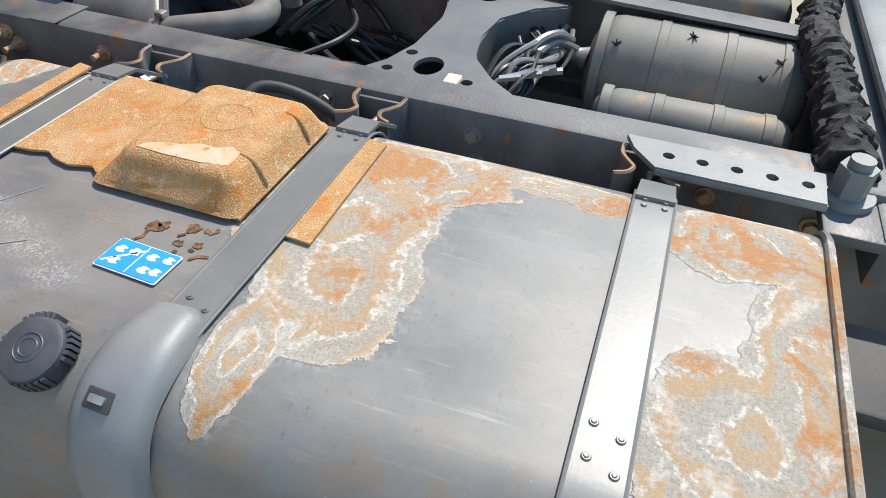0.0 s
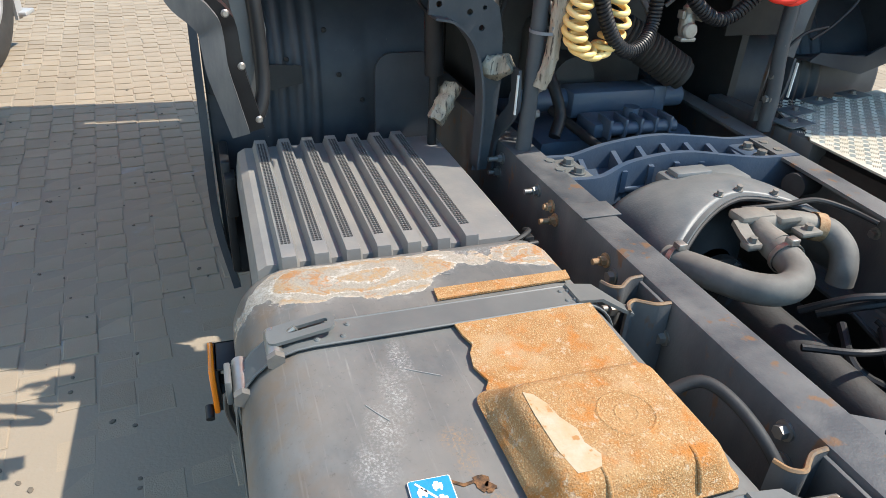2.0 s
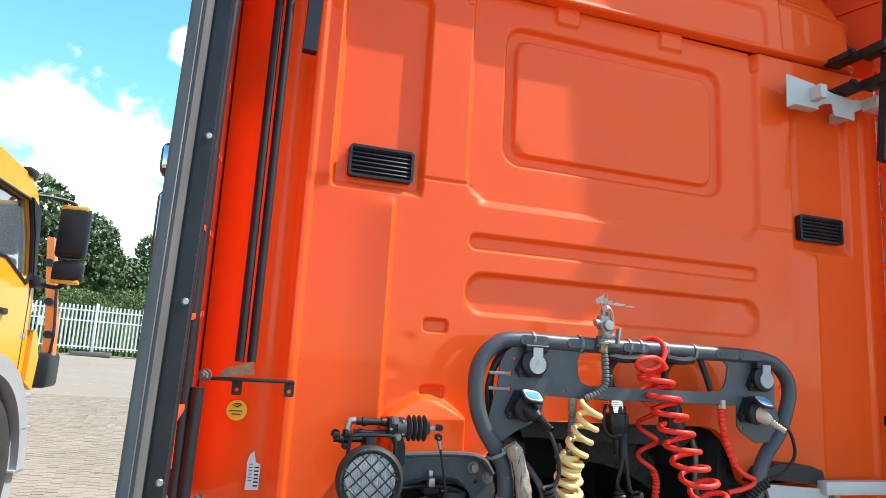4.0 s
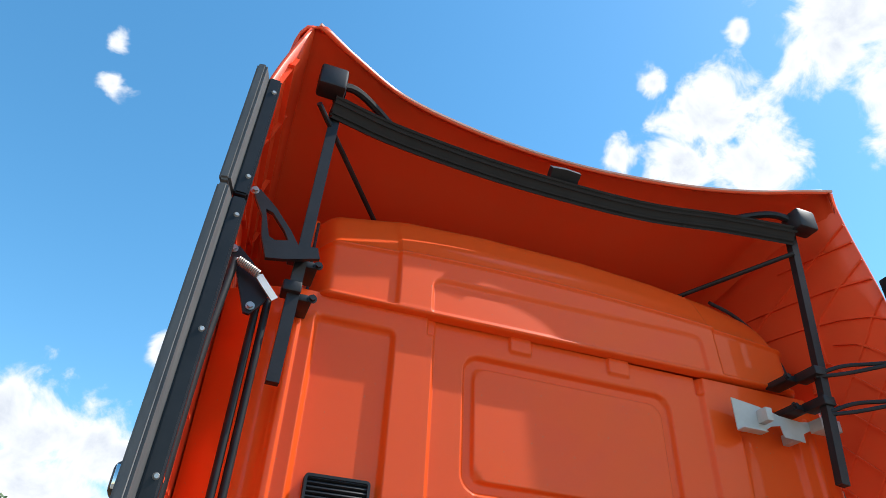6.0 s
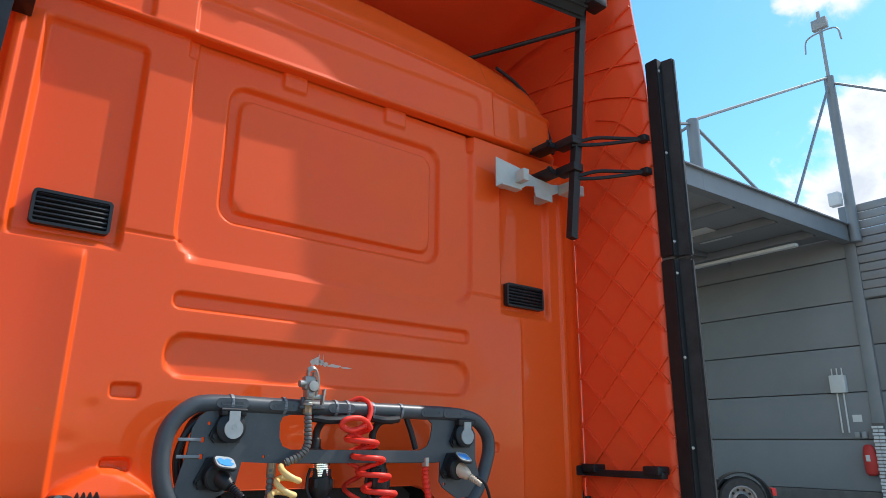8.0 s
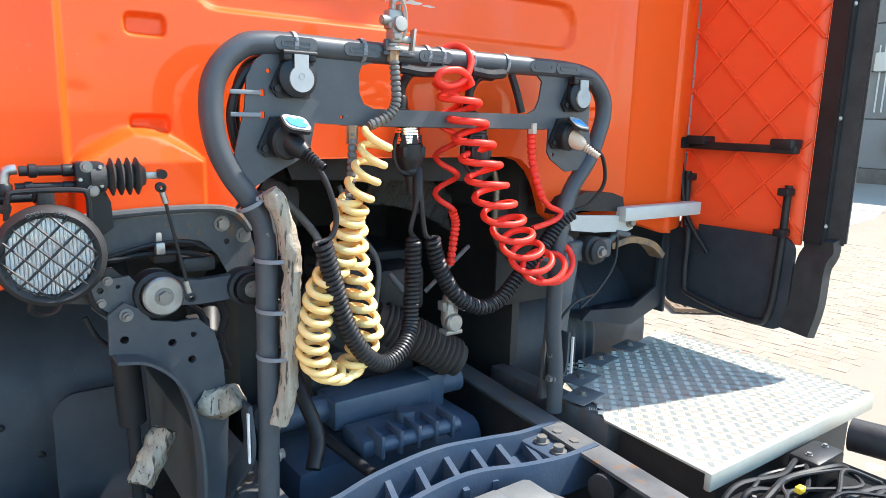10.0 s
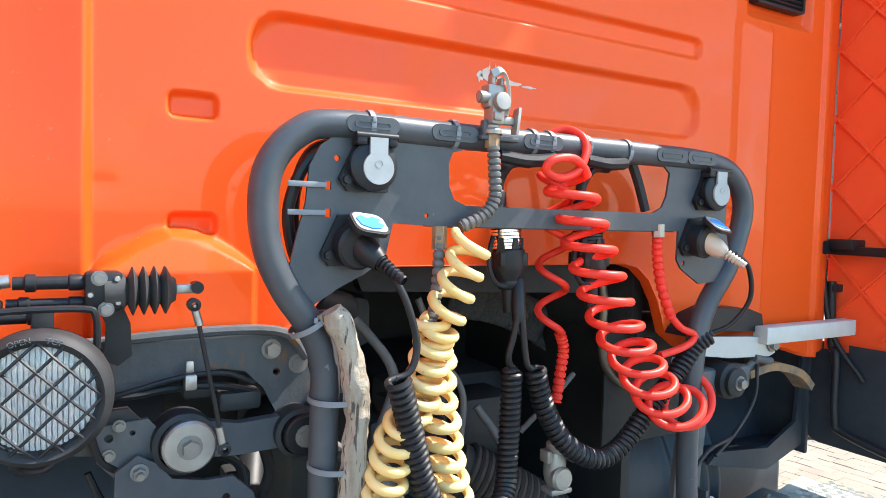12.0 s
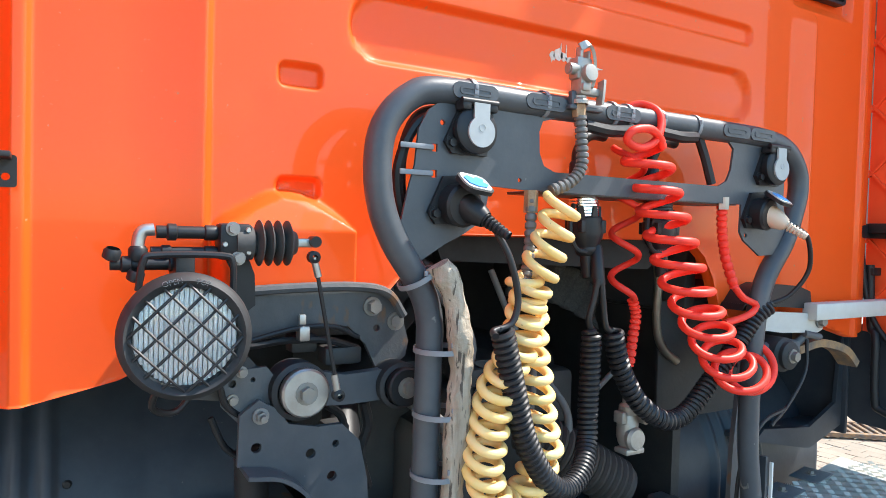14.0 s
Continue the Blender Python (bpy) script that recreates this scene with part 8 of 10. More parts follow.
for k, x in enumerate((-0.22, -0.12, -0.04, 0.04, 0.12, 0.20, 0.29)):
    bm = B()
    z = 0.80 - 0.9 * (x - 0.03) ** 2 * 0.5
    ribbon(bm, [(x - 0.03, -0.375, z - 0.02), (x + 0.02, -0.225, z - 0.02)], 0.014, 0.06, (0, 0, 1))
    part("rib", bm, BLUEGREY, xb)
bm = B()
box(bm, (-0.20, -0.37, 0.735), (0.34, -0.23, 0.75), 0.004)
part("bottom", bm, BLUEGREY, xb)
for x in (-0.29, 0.36):
    bm = B()
    box(bm, (x - 0.065, -0.38, 0.760), (x + 0.065, -0.22, 0.787), 0.010)
    pd = part("end_pad", bm, BLUEGREY if x > 0 else STRAP, xb)
    for dx in (-0.028, 0.028):
        for dy in (-0.33, -0.27):
            bm = B()
            hexbolt(bm, (x + dx, dy, 0.787), (0, 0, 1), 0.014, 0.015)
            part("bolt", bm, STRAP if x < 0 else BOLT, pd)
bm = B()
for x0 in (0.37,):
    cyl(bm, (0.33, -0.47, 0.755), (0.43, -0.45, 0.755), 0.035, 18)
part("rubber_mount", bm, RUBBER, xb)

# grey arched shroud over the drive shaft
sd_ = thing("driveshaft_shroud", "dusty grey arched steel shroud over the gearbox flange", "shroud", at=(0.0, -0.55, 0.6))
us = np.linspace(0, math.pi, 40)
rows = []
for k in range(14):
    w = k / 13
    y = -0.43 - 0.155 * w
    R1, R2 = 0.250 + 0.025 * w, 0.180 + 0.022 * math.sin(w * 2.5)
    rows.append([[0.02 - R1 * math.cos(a), y - 0.01 * math.sin(a) - 0.15 * w * abs(math.cos(a)) ** 1.5, 0.625 + R2 * math.sin(a) ** 0.62] for a in us])
under(grid_mesh("arch", np.array(rows), SHROUD, 0.008), sd_)
bm = B()
ribbon(bm, [Vector(p) + Vector((0, -0.006, 0.002)) for p in rows[-1][1:-1]], 0.020, 0.005, [Vector((p[0] - 0.02, 0, p[2] - 0.62)) for p in rows[-1][1:-1]])
part("rim", bm, SHROUD, sd_)
bm = B()
sweep(bm, [Vector(p) + Vector((0, -0.018, -0.003)) for p in rows[-1][1:-1]], 0.006, 8)
part("rim_seal", bm, RUBBER, sd_)
for a_ in (1.40, 1.62, 1.98):
    bm = B()
    i = int(a_ / math.pi * 39)
    hexbolt(bm, Vector(rows[-2][i]) + Vector((0, 0, 0.003)), (0, -0.2, 1), 0.0075, 0.012)
    part("bolt", bm, BOLT, sd_)
bm = B()
box(bm, (-0.08, -0.50, 0.770), (0.16, -0.40, 0.812), 0.016)
box(bm, (-0.06, -0.47, 0.806), (0.05, -0.42, 0.826), 0.008)
part("breather_cover", bm, SHROUD, sd_)
bm = B()
lathe(bm, [(0.0, 0.0), (0.16, 0.0), (0.165, 0.05), (0.12, 0.10), (0.06, 0.14)], (0.02, -0.44, 0.60), (0, -1, 0), 28)
part("flange_drum", bm, SOOT, sd_)
# yoke and U-shaped rubber pipe
yk = thing("coolant_pipe", "thick dusty rubber pipe bent in a U with clamps", "pipe", at=(-0.1, -0.85, 0.6))
bm = B()
pp = spline([(-0.232, -0.70, 0.735), (-0.212, -0.76, 0.745), (-0.190, -0.82, 0.753), (-0.157, -0.876, 0.758), (-0.112, -0.905, 0.763), (-0.062, -0.895, 0.767), (-0.026, -0.850, 0.771), (-0.008, -0.775, 0.776)], 8)
sweep(bm, pp, 0.033, 20)
part("rubber_bend", bm, HOSE, yk)
for i in (3, 52):
    bm = B()
    d = pp[i + 1] - pp[i]
    lathe(bm, [(0.036, -0.006), (0.0385, -0.006), (0.0385, 0.006), (0.036, 0.006)], pp[i], d, 24)
    box(bm, pp[i] + Vector((-0.01, -0.012, 0.035)), pp[i] + Vector((0.012, 0.010, 0.049)), 0.002)
    part("hose_clamp", bm, STEEL, yk)
bm = B()
sweep(bm, spline([(-0.007, -0.775, 0.777), (-0.010, -0.735, 0.786), (0.0, -0.705, 0.794), (0.06, -0.700, 0.794), (0.12, -0.708, 0.788), (0.165, -0.722, 0.778)], 6), [0.035 - 0.008 * min(1, i / 10) for i in range(31)], 18)
box(bm, (-0.060, -0.715, 0.800), (0.035, -0.660, 0.824), 0.010)
box(bm, (-0.085, -0.775, 0.772), (-0.045, -0.745, 0.790), 0.006)
ribbon(bm, [(-0.058, -0.700, 0.806), (-0.066, -0.735, 0.796), (-0.066, -0.765, 0.784)], 0.030, 0.014, (0, 0, 1))
box(bm, (0.060, -0.775, 0.786), (0.120, -0.735, 0.800), 0.006)
box(bm, (0.030, -0.735, 0.800), (0.095, -0.690, 0.822), 0.010)
cyl(bm, (0.09, -0.757, 0.798), (0.09, -0.757, 0.812), 0.010, 6)
cyl(bm, (-0.066, -0.762, 0.788), (-0.066, -0.762, 0.802), 0.009, 6)
part("cast_tee", bm, material("dusty_cast_iron", (0.135, 0.128, 0.115), 0.7, 0.1, (0.24, 0.215, 0.18), 20, 0.6, 0.2, 120), yk)
bm = B()
sweep(bm, spline([(0.150, -0.717, 0.780), (0.185, -0.735, 0.770), (0.195, -0.775, 0.745), (0.188, -0.800, 0.71), (0.186, -0.806, 0.67)], 6), 0.031, 16)
part("side_bend", bm, HOSE, yk)
bm = B()
lathe(bm, [(0.031, -0.012), (0.034, -0.012), (0.034, 0.012), (0.031, 0.012)], (0.158, -0.720, 0.779), (1, -0.35, -0.15), 20)
part("rusty_clamp", bm, RUSTBOLT, yk)
for pts, r in (([(-0.02, -0.66, 0.815), (0.08, -0.68, 0.825), (0.20, -0.66, 0.815), (0.27, -0.70, 0.80), (0.30, -0.76, 0.79)], 0.007), ([(-0.09, -0.98, 0.67), (0.02, -1.04, 0.68), (0.15, -1.02, 0.67), (0.25, -0.95, 0.68)], 0.008), ([(0.02, -0.86, 0.66), (0.08, -0.92, 0.72), (0.16, -0.95, 0.735), (0.26, -0.92, 0.735), (0.33, -0.95, 0.72)], 0.009), ([(0.05, -0.88, 0.66), (0.12, -0.94, 0.71), (0.24, -0.96, 0.715), (0.30, -1.0, 0.66), (0.28, -1.08, 0.58)], 0.010)):
    bm = B()
    sweep(bm, spline(pts, 8), r, 8)
    single("brake_line", bm, DARK, "black air line between the rails", "air line", "air lines")
rng = random.Random(5)
for k in range(9):
    bm = B()
    x = 0.22 + rng.uniform(-0.12, 0.08)
    y = -1.08 + rng.uniform(-0.10, 0.08)
    pts = [(x, y + 0.15, 0.62), (x + rng.uniform(-0.06, 0.06), y + 0.05, 0.58), (x + rng.uniform(-0.08, 0.08), y - 0.03, 0.55), (x + rng.uniform(-0.08, 0.08), y - 0.12, 0.56), (x + rng.uniform(-0.1, 0.1), y - 0.18, 0.50)]
    sweep(bm, spline(pts, 6), rng.uniform(0.006, 0.011), 8)
    single("brake_line", bm, DARK, "black air line between the rails", "air line", "air lines")
for y in (-0.94, -0.97):
    bm = B()
    box(bm, (0.245, y - 0.006, 0.728), (0.262, y + 0.006, 0.741), 0.002)
    single("yellow_clip", bm, LABEL_Y, "yellow plastic clip on the air lines", "clip", "line clips")
# axle and dark masses below
bm = B()
box(bm, (-0.39, -3.0, 0.28), (0.56, -0.60, 0.32), 0.01)
single("belly_plate", bm, SOOT, "dirty black belly plate between the rails", "belly plate")
ds = thing("drive_shaft", "dirty black drive shaft between the rails", "drive shaft", at=(0.02, -1.5, 0.54))
bm = B()
cyl(bm, (0.02, -0.70, 0.574), (0.02, -2.6, 0.50), 0.055, 20)
part("shaft_tube", bm, SOOT, ds)
bm = B()
lathe(bm, [(0.055, 0.0), (0.062, 0.006), (0.062, 0.03), (0.048, 0.045), (0.048, 0.09), (0.075, 0.10), (0.075, 0.125), (0.0, 0.125)], (0.02, -0.72, 0.574), (0, 1, 0.036), 24)
yoke_ = part("universal_joint", bm, SOOT, ds)
for a in range(6):
    bm = B()
    hexbolt(bm, (0.02 + 0.062 * math.cos(a * 1.047), -0.618, 0.578 + 0.062 * math.sin(a * 1.047)), (0, -1, 0), 0.009, 0.01)
    part("bolt", bm, BOLT, yoke_)

XMEMBER = material("grey_crossmember_paint", (0.062, 0.070, 0.078), 0.48, 0, (0.13, 0.13, 0.125), 8, 0.6, 0.1, 120)
# hourglass cross member
xm = thing("hourglass_crossmember", "blue-grey pressed cross member with large holes at its ends", "cross member", at=(0.0, -1.38, 0.6))
bm = B()
topl = [(-0.315, -1.20), (-0.285, -1.235), (-0.22, -1.275), (-0.13, -1.30), (0.03, -1.305), (0.13, -1.285), (0.20, -1.24), (0.25, -1.17), (0.27, -1.17), (0.255, -1.56), (0.22, -1.56), (0.17, -1.49), (0.08, -1.43), (-0.03, -1.42), (-0.14, -1.44), (-0.22, -1.50), (-0.27, -1.56), (-0.315, -1.58)]
plate(bm, [topl, circle(-0.215, -1.365, 0.042, 18, 0.03), circle(-0.255, -1.29, 0.012, 10), circle(-0.255, -1.46, 0.012, 10), circle(-0.17, -1.31, 0.013, 10), circle(0.20, -1.365, 0.035, 18, 0.03), circle(0.225, -1.28, 0.011, 10), circle(0.16, -1.31, 0.012, 10), circle(0.225, -1.45, 0.011, 10)], Matrix.Translation((0, 0, 0.772)), 0.010)
part("top_plate", bm, XMEMBER, xm)
bm = B()
q = [Vector((x, y, 0.715)) for x, y in topl[9:18]]
ribbon(bm, spline(q, 4), 0.008, 0.115, (0, 0, 1))
q = [Vector((x, y, 0.715)) for x, y in topl[0:8]]
ribbon(bm, spline(q, 4), 0.008, 0.115, (0, 0, 1))
part("skirt", bm, XMEMBER, xm)
bm = B()
for x0, y0, z0 in ((-0.29, -1.33, 0.778),):
    box(bm, (-0.30, -1.45, 0.776), (-0.25, -1.42, 0.79), 0.004)
part("pale_tag", bm, CREAM, xm)
# cable nest behind it
for k in range(16):
    bm = B()
    a = rng.uniform(0, 6)
    x, y = -0.16 + rng.uniform(-0.05, 0.08), -1.52 + rng.uniform(-0.05, 0.05)
    pts = [(x - 0.10, y + 0.03, 0.70), (x - 0.02 + 0.02 * math.sin(a), y + rng.uniform(-0.04, 0.04), 0.76 + rng.uniform(-0.03, 0.03)), (x + 0.08, y - 0.02 + rng.uniform(-0.04, 0.04), 0.75 + rng.uniform(-0.04, 0.03)), (x + 0.22, y - 0.03, 0.72), (x + 0.30, y - 0.02 + rng.uniform(-0.06, 0.06), 0.73)]
    sweep(bm, spline(pts, 6), rng.uniform(0.003, 0.007), 7)
    single("wiring_hose", bm, rng.choice([RUBBER, STRAP, DARK, DARK]), "grey and black air lines in a bundle", "air line", "line bundle")
for k in range(7):
    bm = B()
    y = -1.55 - 0.012 * k
    cyl(bm, (-0.20 + 0.01 * k, y + 0.04, 0.77), (-0.185 + 0.01 * k, y, 0.775 + 0.005 * (k % 3)), 0.008, 6)
    single("line_fitting", bm, STEEL, "small steel air line fitting", "fitting", "line fittings")

# ---- air reservoirs ----
for x, z, r, y0, y1 in ((0.185, 0.652, 0.132, -1.630, -2.135), (-0.055, 0.66, 0.062, -1.685, -2.10)):
    at = thing("air_reservoir", "grey painted steel air tank with bands, patches of rust", "air tank", "air tanks", at=(x, (y0 + y1) / 2, z - r))
    bm = B()
    L_ = y0 - y1
    lathe(bm, [(0, 0.0), (r * 0.5, 0.006), (r * 0.82, 0.022), (r * 0.97, 0.05), (r, 0.07), (r, L_ - 0.07), (r * 0.97, L_ - 0.05), (r * 0.82, L_ - 0.022), (r * 0.5, L_ - 0.006), (0, L_)], (x, y0, z), (0, -1, 0), 40)
    part("shell", bm, TANKGREY, at)
    for k in (0.07, 0.33, 0.62, 0.86):
        bm = B()
        lathe(bm, [(r, -0.012), (r + 0.0025, -0.010), (r + 0.0025, 0.010), (r, 0.012)], (x, y0 - L_ * k, z), (0, -1, 0), 40)
        part("band", bm, TANKGREY, at)
    if r > 0.1:
        for yy, a in ((-1.70, 50), (-1.86, 75), (-2.02, 40), (-2.05, 60)):
            bm = B()
            p = Vector((x - r * math.cos(radians(a)), yy, z + r * math.sin(radians(a))))
            for j in range(4):
                d = Vector((rng.uniform(-1, 1), rng.uniform(-1, 1), rng.uniform(0.2, 1))).normalized()
                cyl(bm, p - d * 0.003, p + d * 0.014, 0.004, 5, 0.001)
            part("torn_tie", bm, DARK, at)
        bm = B()
        lathe(bm, [(0, 0.05), (0.018, 0.05), (0.02, 0.02), (0.03, 0.0)], (x - 0.05, y0 - 0.005, z + 0.04), (0, 1, 0.2), 14)
        part("valve", bm, STEEL, at)
for k, (z, x) in enumerate(((0.72, 0.02), (0.70, -0.03), (0.675, 0.03))):
    bm = B()
    sweep(bm, spline([(0.135, -1.60 + x * 0.3, z + 0.01), (0.06, -1.565, z + 0.05), (-0.04 + x, -1.53, z + 0.04), (-0.14, -1.535, z - 0.01), (-0.20, -1.58, z - 0.06)], 8), 0.010, 8)
    single("air_line", bm, STRAP, "grey plastic air line to the reservoir", "air line", "reservoir lines")
# perforated grey plate on the rail, end beam and large bolt
pp_ = thing("perforated_bracket", "grey steel plate with five holes on the rail", "bracket", at=(-0.43, -1.93, 0.80))
bm = B()
plate(bm, [[(-0.394, -1.785), (-0.43, -1.800), (-0.476, -1.838), (-0.478, -2.085), (-0.394, -2.088)]] + [circle(-0.436, -1.855 - 0.0515 * k, 0.0095, 14) for k in range(5)], Matrix.Translation((0, 0, 0.813)), 0.009)
part("plate", bm, SHROUD, pp_)
bm = B()
box(bm, (-0.479, -2.088, 0.803), (-0.472, -1.838, 0.815), 0.002)
part("fold", bm, SHROUD, pp_)
GREASE = material("greasy_black_dirt", (0.012, 0.012, 0.013), 0.75, 0, (0.04, 0.038, 0.036), 40, 0.6, 0.5, 200, spec=0.25)
eb_ = thing("end_crossbeam", "black cross beam caked in rough grease", "cross beam", at=(0.0, -2.15, 0.6))
# ragged bar stands for a fifth-wheel slide covered in grease
bm = B()
q = [Vector((x, -2.125 + 0.012 * math.sin(x * 9), 0.80 + 0.012 * math.sin(x * 14))) for x in np.linspace(-0.36, 0.75, 190)]
sweep(bm, q, [0.038 + 0.003 * math.sin(i * 0.4) for i in range(190)], 22)
for v in bm.verts:
    for f_, a_ in ((14, 0.016), (55, 0.010), (140, 0.007)):
        v.co += Vector((noise.noise(v.co * f_), noise.noise(v.co * f_ + Vector((7, 0, 0))), noise.noise(v.co * f_ + Vector((0, 7, 0))))) * a_
part("grease_crust", bm, GREASE, eb_)
# dark sheet added to hide the sunlit ground in the gap behind
bm = B()
box(bm, (-0.37, -2.170, 0.30), (0.80, -2.160, 0.79), 0.003)
part("web", bm, SOOT, eb_)
bm = B()
box(bm, (-0.50, -2.32, 0.70), (0.62, -2.17, 0.79), 0.01)
part("beam", bm, FRAME, eb_)
bm = B()
box(bm, (-0.33, -2.40, 0.80), (0.70, -2.20, 0.83), 0.02)
part("cover_sheet", bm, SHROUD, eb_)
bm = B()
cyl(bm, (-0.40, -2.125, 0.79), (-0.40, -2.125, 0.845), 0.028, 6)
cyl(bm, (-0.40, -2.125, 0.80), (-0.40, -2.125, 0.858), 0.018, 14)
cyl(bm, (-0.40, -2.125, 0.785), (-0.40, -2.125, 0.797), 0.042, 20)
part("large_nut", bm, SHROUD, eb_)
bm = B()
box(bm, (-0.50, -2.20, 0.765), (-0.33, -2.09, 0.785), 0.004)
part("nut_plate", bm, FRAME, eb_)

# ---- right-hand side ----
ck = thing("catwalk", "chequered aluminium catwalk plate, dusty, beside the frame rail", "catwalk", at=(0.9, -0.25, 0.78))
bm = B()
plate(bm, [[(0.535, -0.30), (0.60, -0.22), (0.62, -0.10), (0.66, -0.02), (1.34, 0.12), (1.36, -0.62), (0.52, -0.62)]], Matrix.Translation((0, 0, 0.806)), 0.006)
box(bm, (0.515, -0.63, 0.765), (1.36, -0.612, 0.812), 0.004)
part("plate", bm, CHECK, ck)
bm = B()
box(bm, (0.60, -0.60, 0.26), (1.30, -0.06, 0.76), 0.02)
part("box_below", bm, SOOT, ck)
# raised five-bar tread
vv, ff = [], []
for i in range(30):
    for j in range(28):
        cx, cy = 0.56 + i * 0.028, -0.60 + j * 0.028
        if cy > -0.22 + 0.2 * (cx - 0.62) and cx < 0.64 or cy > 0.06:
            continue
        ang = radians(45 if (i + j) % 2 else -45)
        for k in range(5):
            o = (k - 2) * 0.0048
            ux, uy = math.cos(ang), math.sin(ang)
            px, py = cx - uy * o, cy + ux * o
            b = len(vv)
            h_, w_ = 0.0085, 0.0013
            for sx, sy, z in ((-1, -1, 0.809), (1, -1, 0.809), (1, 1, 0.809), (-1, 1, 0.809), (-0.7, 0, 0.8113), (0.7, 0, 0.8113)):
                vv.append((px + ux * h_ * sx - uy * w_ * sy, py + uy * h_ * sx + ux * w_ * sy, z))
            ff += [(b, b + 1, b + 5, b + 4), (b + 2, b + 3, b + 4, b + 5), (b + 1, b + 2, b + 5), (b + 3, b, b + 4)]
me = bpy.data.meshes.new("tread")
me.from_pydata(vv, [], ff)
me.materials.append(CHECK)
tr = new("tread", me)
under(tr, ck)
tr["kind"] = "stuff"
for x, y in ((0.60, -0.16), (0.70, -0.06), (0.88, 0.02), (1.08, 0.06)):
    bm = B()
    box(bm, (x - 0.06, y - 0.04, 0.809), (x + 0.06, y + 0.04, 0.814), 0.002, Matrix.Translation((x, y, 0)) @ Matrix.Rotation(radians(12), 4, 'Z') @ Matrix.Translation((-x, -y, 0)))
    tb = part("fixing_tab", bm, SHROUD, ck)
    bm = B()
    hexbolt(bm, (x, y, 0.814), (0, 0, 1), 0.009, 0.010)
    part("bolt", bm, BOLT, tb)
rbx = thing("cable_tray", "black plastic tray with cables and yellow plugs beside the rail", "cable tray", at=(0.75, -0.85, 0.25))
bm = B()
box(bm, (0.47, -1.0, 0.25), (1.10, -0.62, 0.70), 0.03)
part("tray", bm, DARK, rbx)
bm = B()
sweep(bm, spline([(0.60, -1.02, 0.74), (0.80, -1.03, 0.765), (1.0, -1.02, 0.775), (1.10, -0.95, 0.78), (1.12, -0.82, 0.78), (1.10, -0.68, 0.775)], 8), 0.045, 16)
part("thick_hose", bm, RUBBER, rbx)
for x0, y0, x1, y1, z0, z1 in ((0.50, -0.74, 0.60, -0.66, 0.70, 0.765), (0.66, -0.98, 0.78, -0.90, 0.70, 0.755), (0.84, -0.72, 0.98, -0.64, 0.70, 0.78), (0.52, -0.92, 0.62, -0.84, 0.70, 0.74)):
    bm = B()
    box(bm, (x0, y0, z0), (x1, y1, z1), 0.012)
    bx_ = part("junction_box", bm, DARK, rbx)
    for u in (0.2, 0.8):
        bm = B()
        hexbolt(bm, (x0 + (x1 - x0) * u, (y0 + y1) / 2, z1), (0, 0, 1), 0.006, 0.006)
        part("bolt", bm, BOLT, bx_)
for k in range(16):
    bm = B()
    y = -0.66 - 0.02 * k
    pts = [(0.49 + rng.uniform(0, 0.05), y, 0.73), (0.58 + rng.uniform(0, 0.05), y - rng.uniform(-0.05, 0.06), 0.775 + rng.uniform(-0.02, 0.015)), (0.70 + rng.uniform(0, 0.05), y + rng.uniform(-0.05, 0.06), 0.78 + rng.uniform(-0.03, 0.01)), (0.84 + rng.uniform(0, 0.06), y + rng.uniform(-0.06, 0.06), 0.765), (0.98, y + rng.uniform(-0.04, 0.04), 0.73)]
    sweep(bm, spline(pts, 6), rng.uniform(0.0035, 0.009), 7)
    part("cable", bm, rng.choice([SLEEVE, DARK, DARK, RUBBER]), rbx)
for x, y in ((0.66, -0.76), (0.62, -0.84)):
    bm = B()
    box(bm, (x - 0.012, y - 0.008, 0.785), (x + 0.012, y + 0.008, 0.80), 0.003)
    part("yellow_plug", bm, LABEL_Y, rbx)
rt = thing("second_fuel_tank", "grey fuel tank with rusty top and strap beyond the frame rail", "fuel tank", at=(0.85, -1.6, 0.25))
bm = B()
box(bm, (0.50, -2.10, 0.25), (1.12, -1.06, 0.775), 0.07, None, 5)
part("shell", bm, TANKGREY, rt)
bm = B()
box(bm, (0.56, -1.90, 0.777), (0.98, -1.09, 0.783), 0.002)
part("rust_sheet", bm, RUST, rt)
for y in (-1.20, -1.62):
    bm = B()
    ribbon(bm, spline([(0.491, y, 0.60), (0.491, y, 0.72), (0.505, y, 0.772), (0.555, y, 0.787), (0.80, y, 0.788), (1.08, y, 0.788), (1.10, y, 0.786)], 5), 0.06, 0.006, [Vector((-1, 0, 0.001))] * 8 + [Vector((-0.5, 0, 0.9))] * 6 + [Vector((0, 0, 1))] * 17)
    st2_ = part("strap", bm, STRAP, rt)
    for x in (0.58, 0.60):
        for dy in (-0.014, 0.014):
            bm = B()
            lathe(bm, [(0, 0.0035), (0.003, 0.0035), (0.0045, 0.002), (0.005, 0.0)], (x, y + dy, 0.791), (0, 0, 1), 10)
            part("rivet", bm, STRAP, st2_)
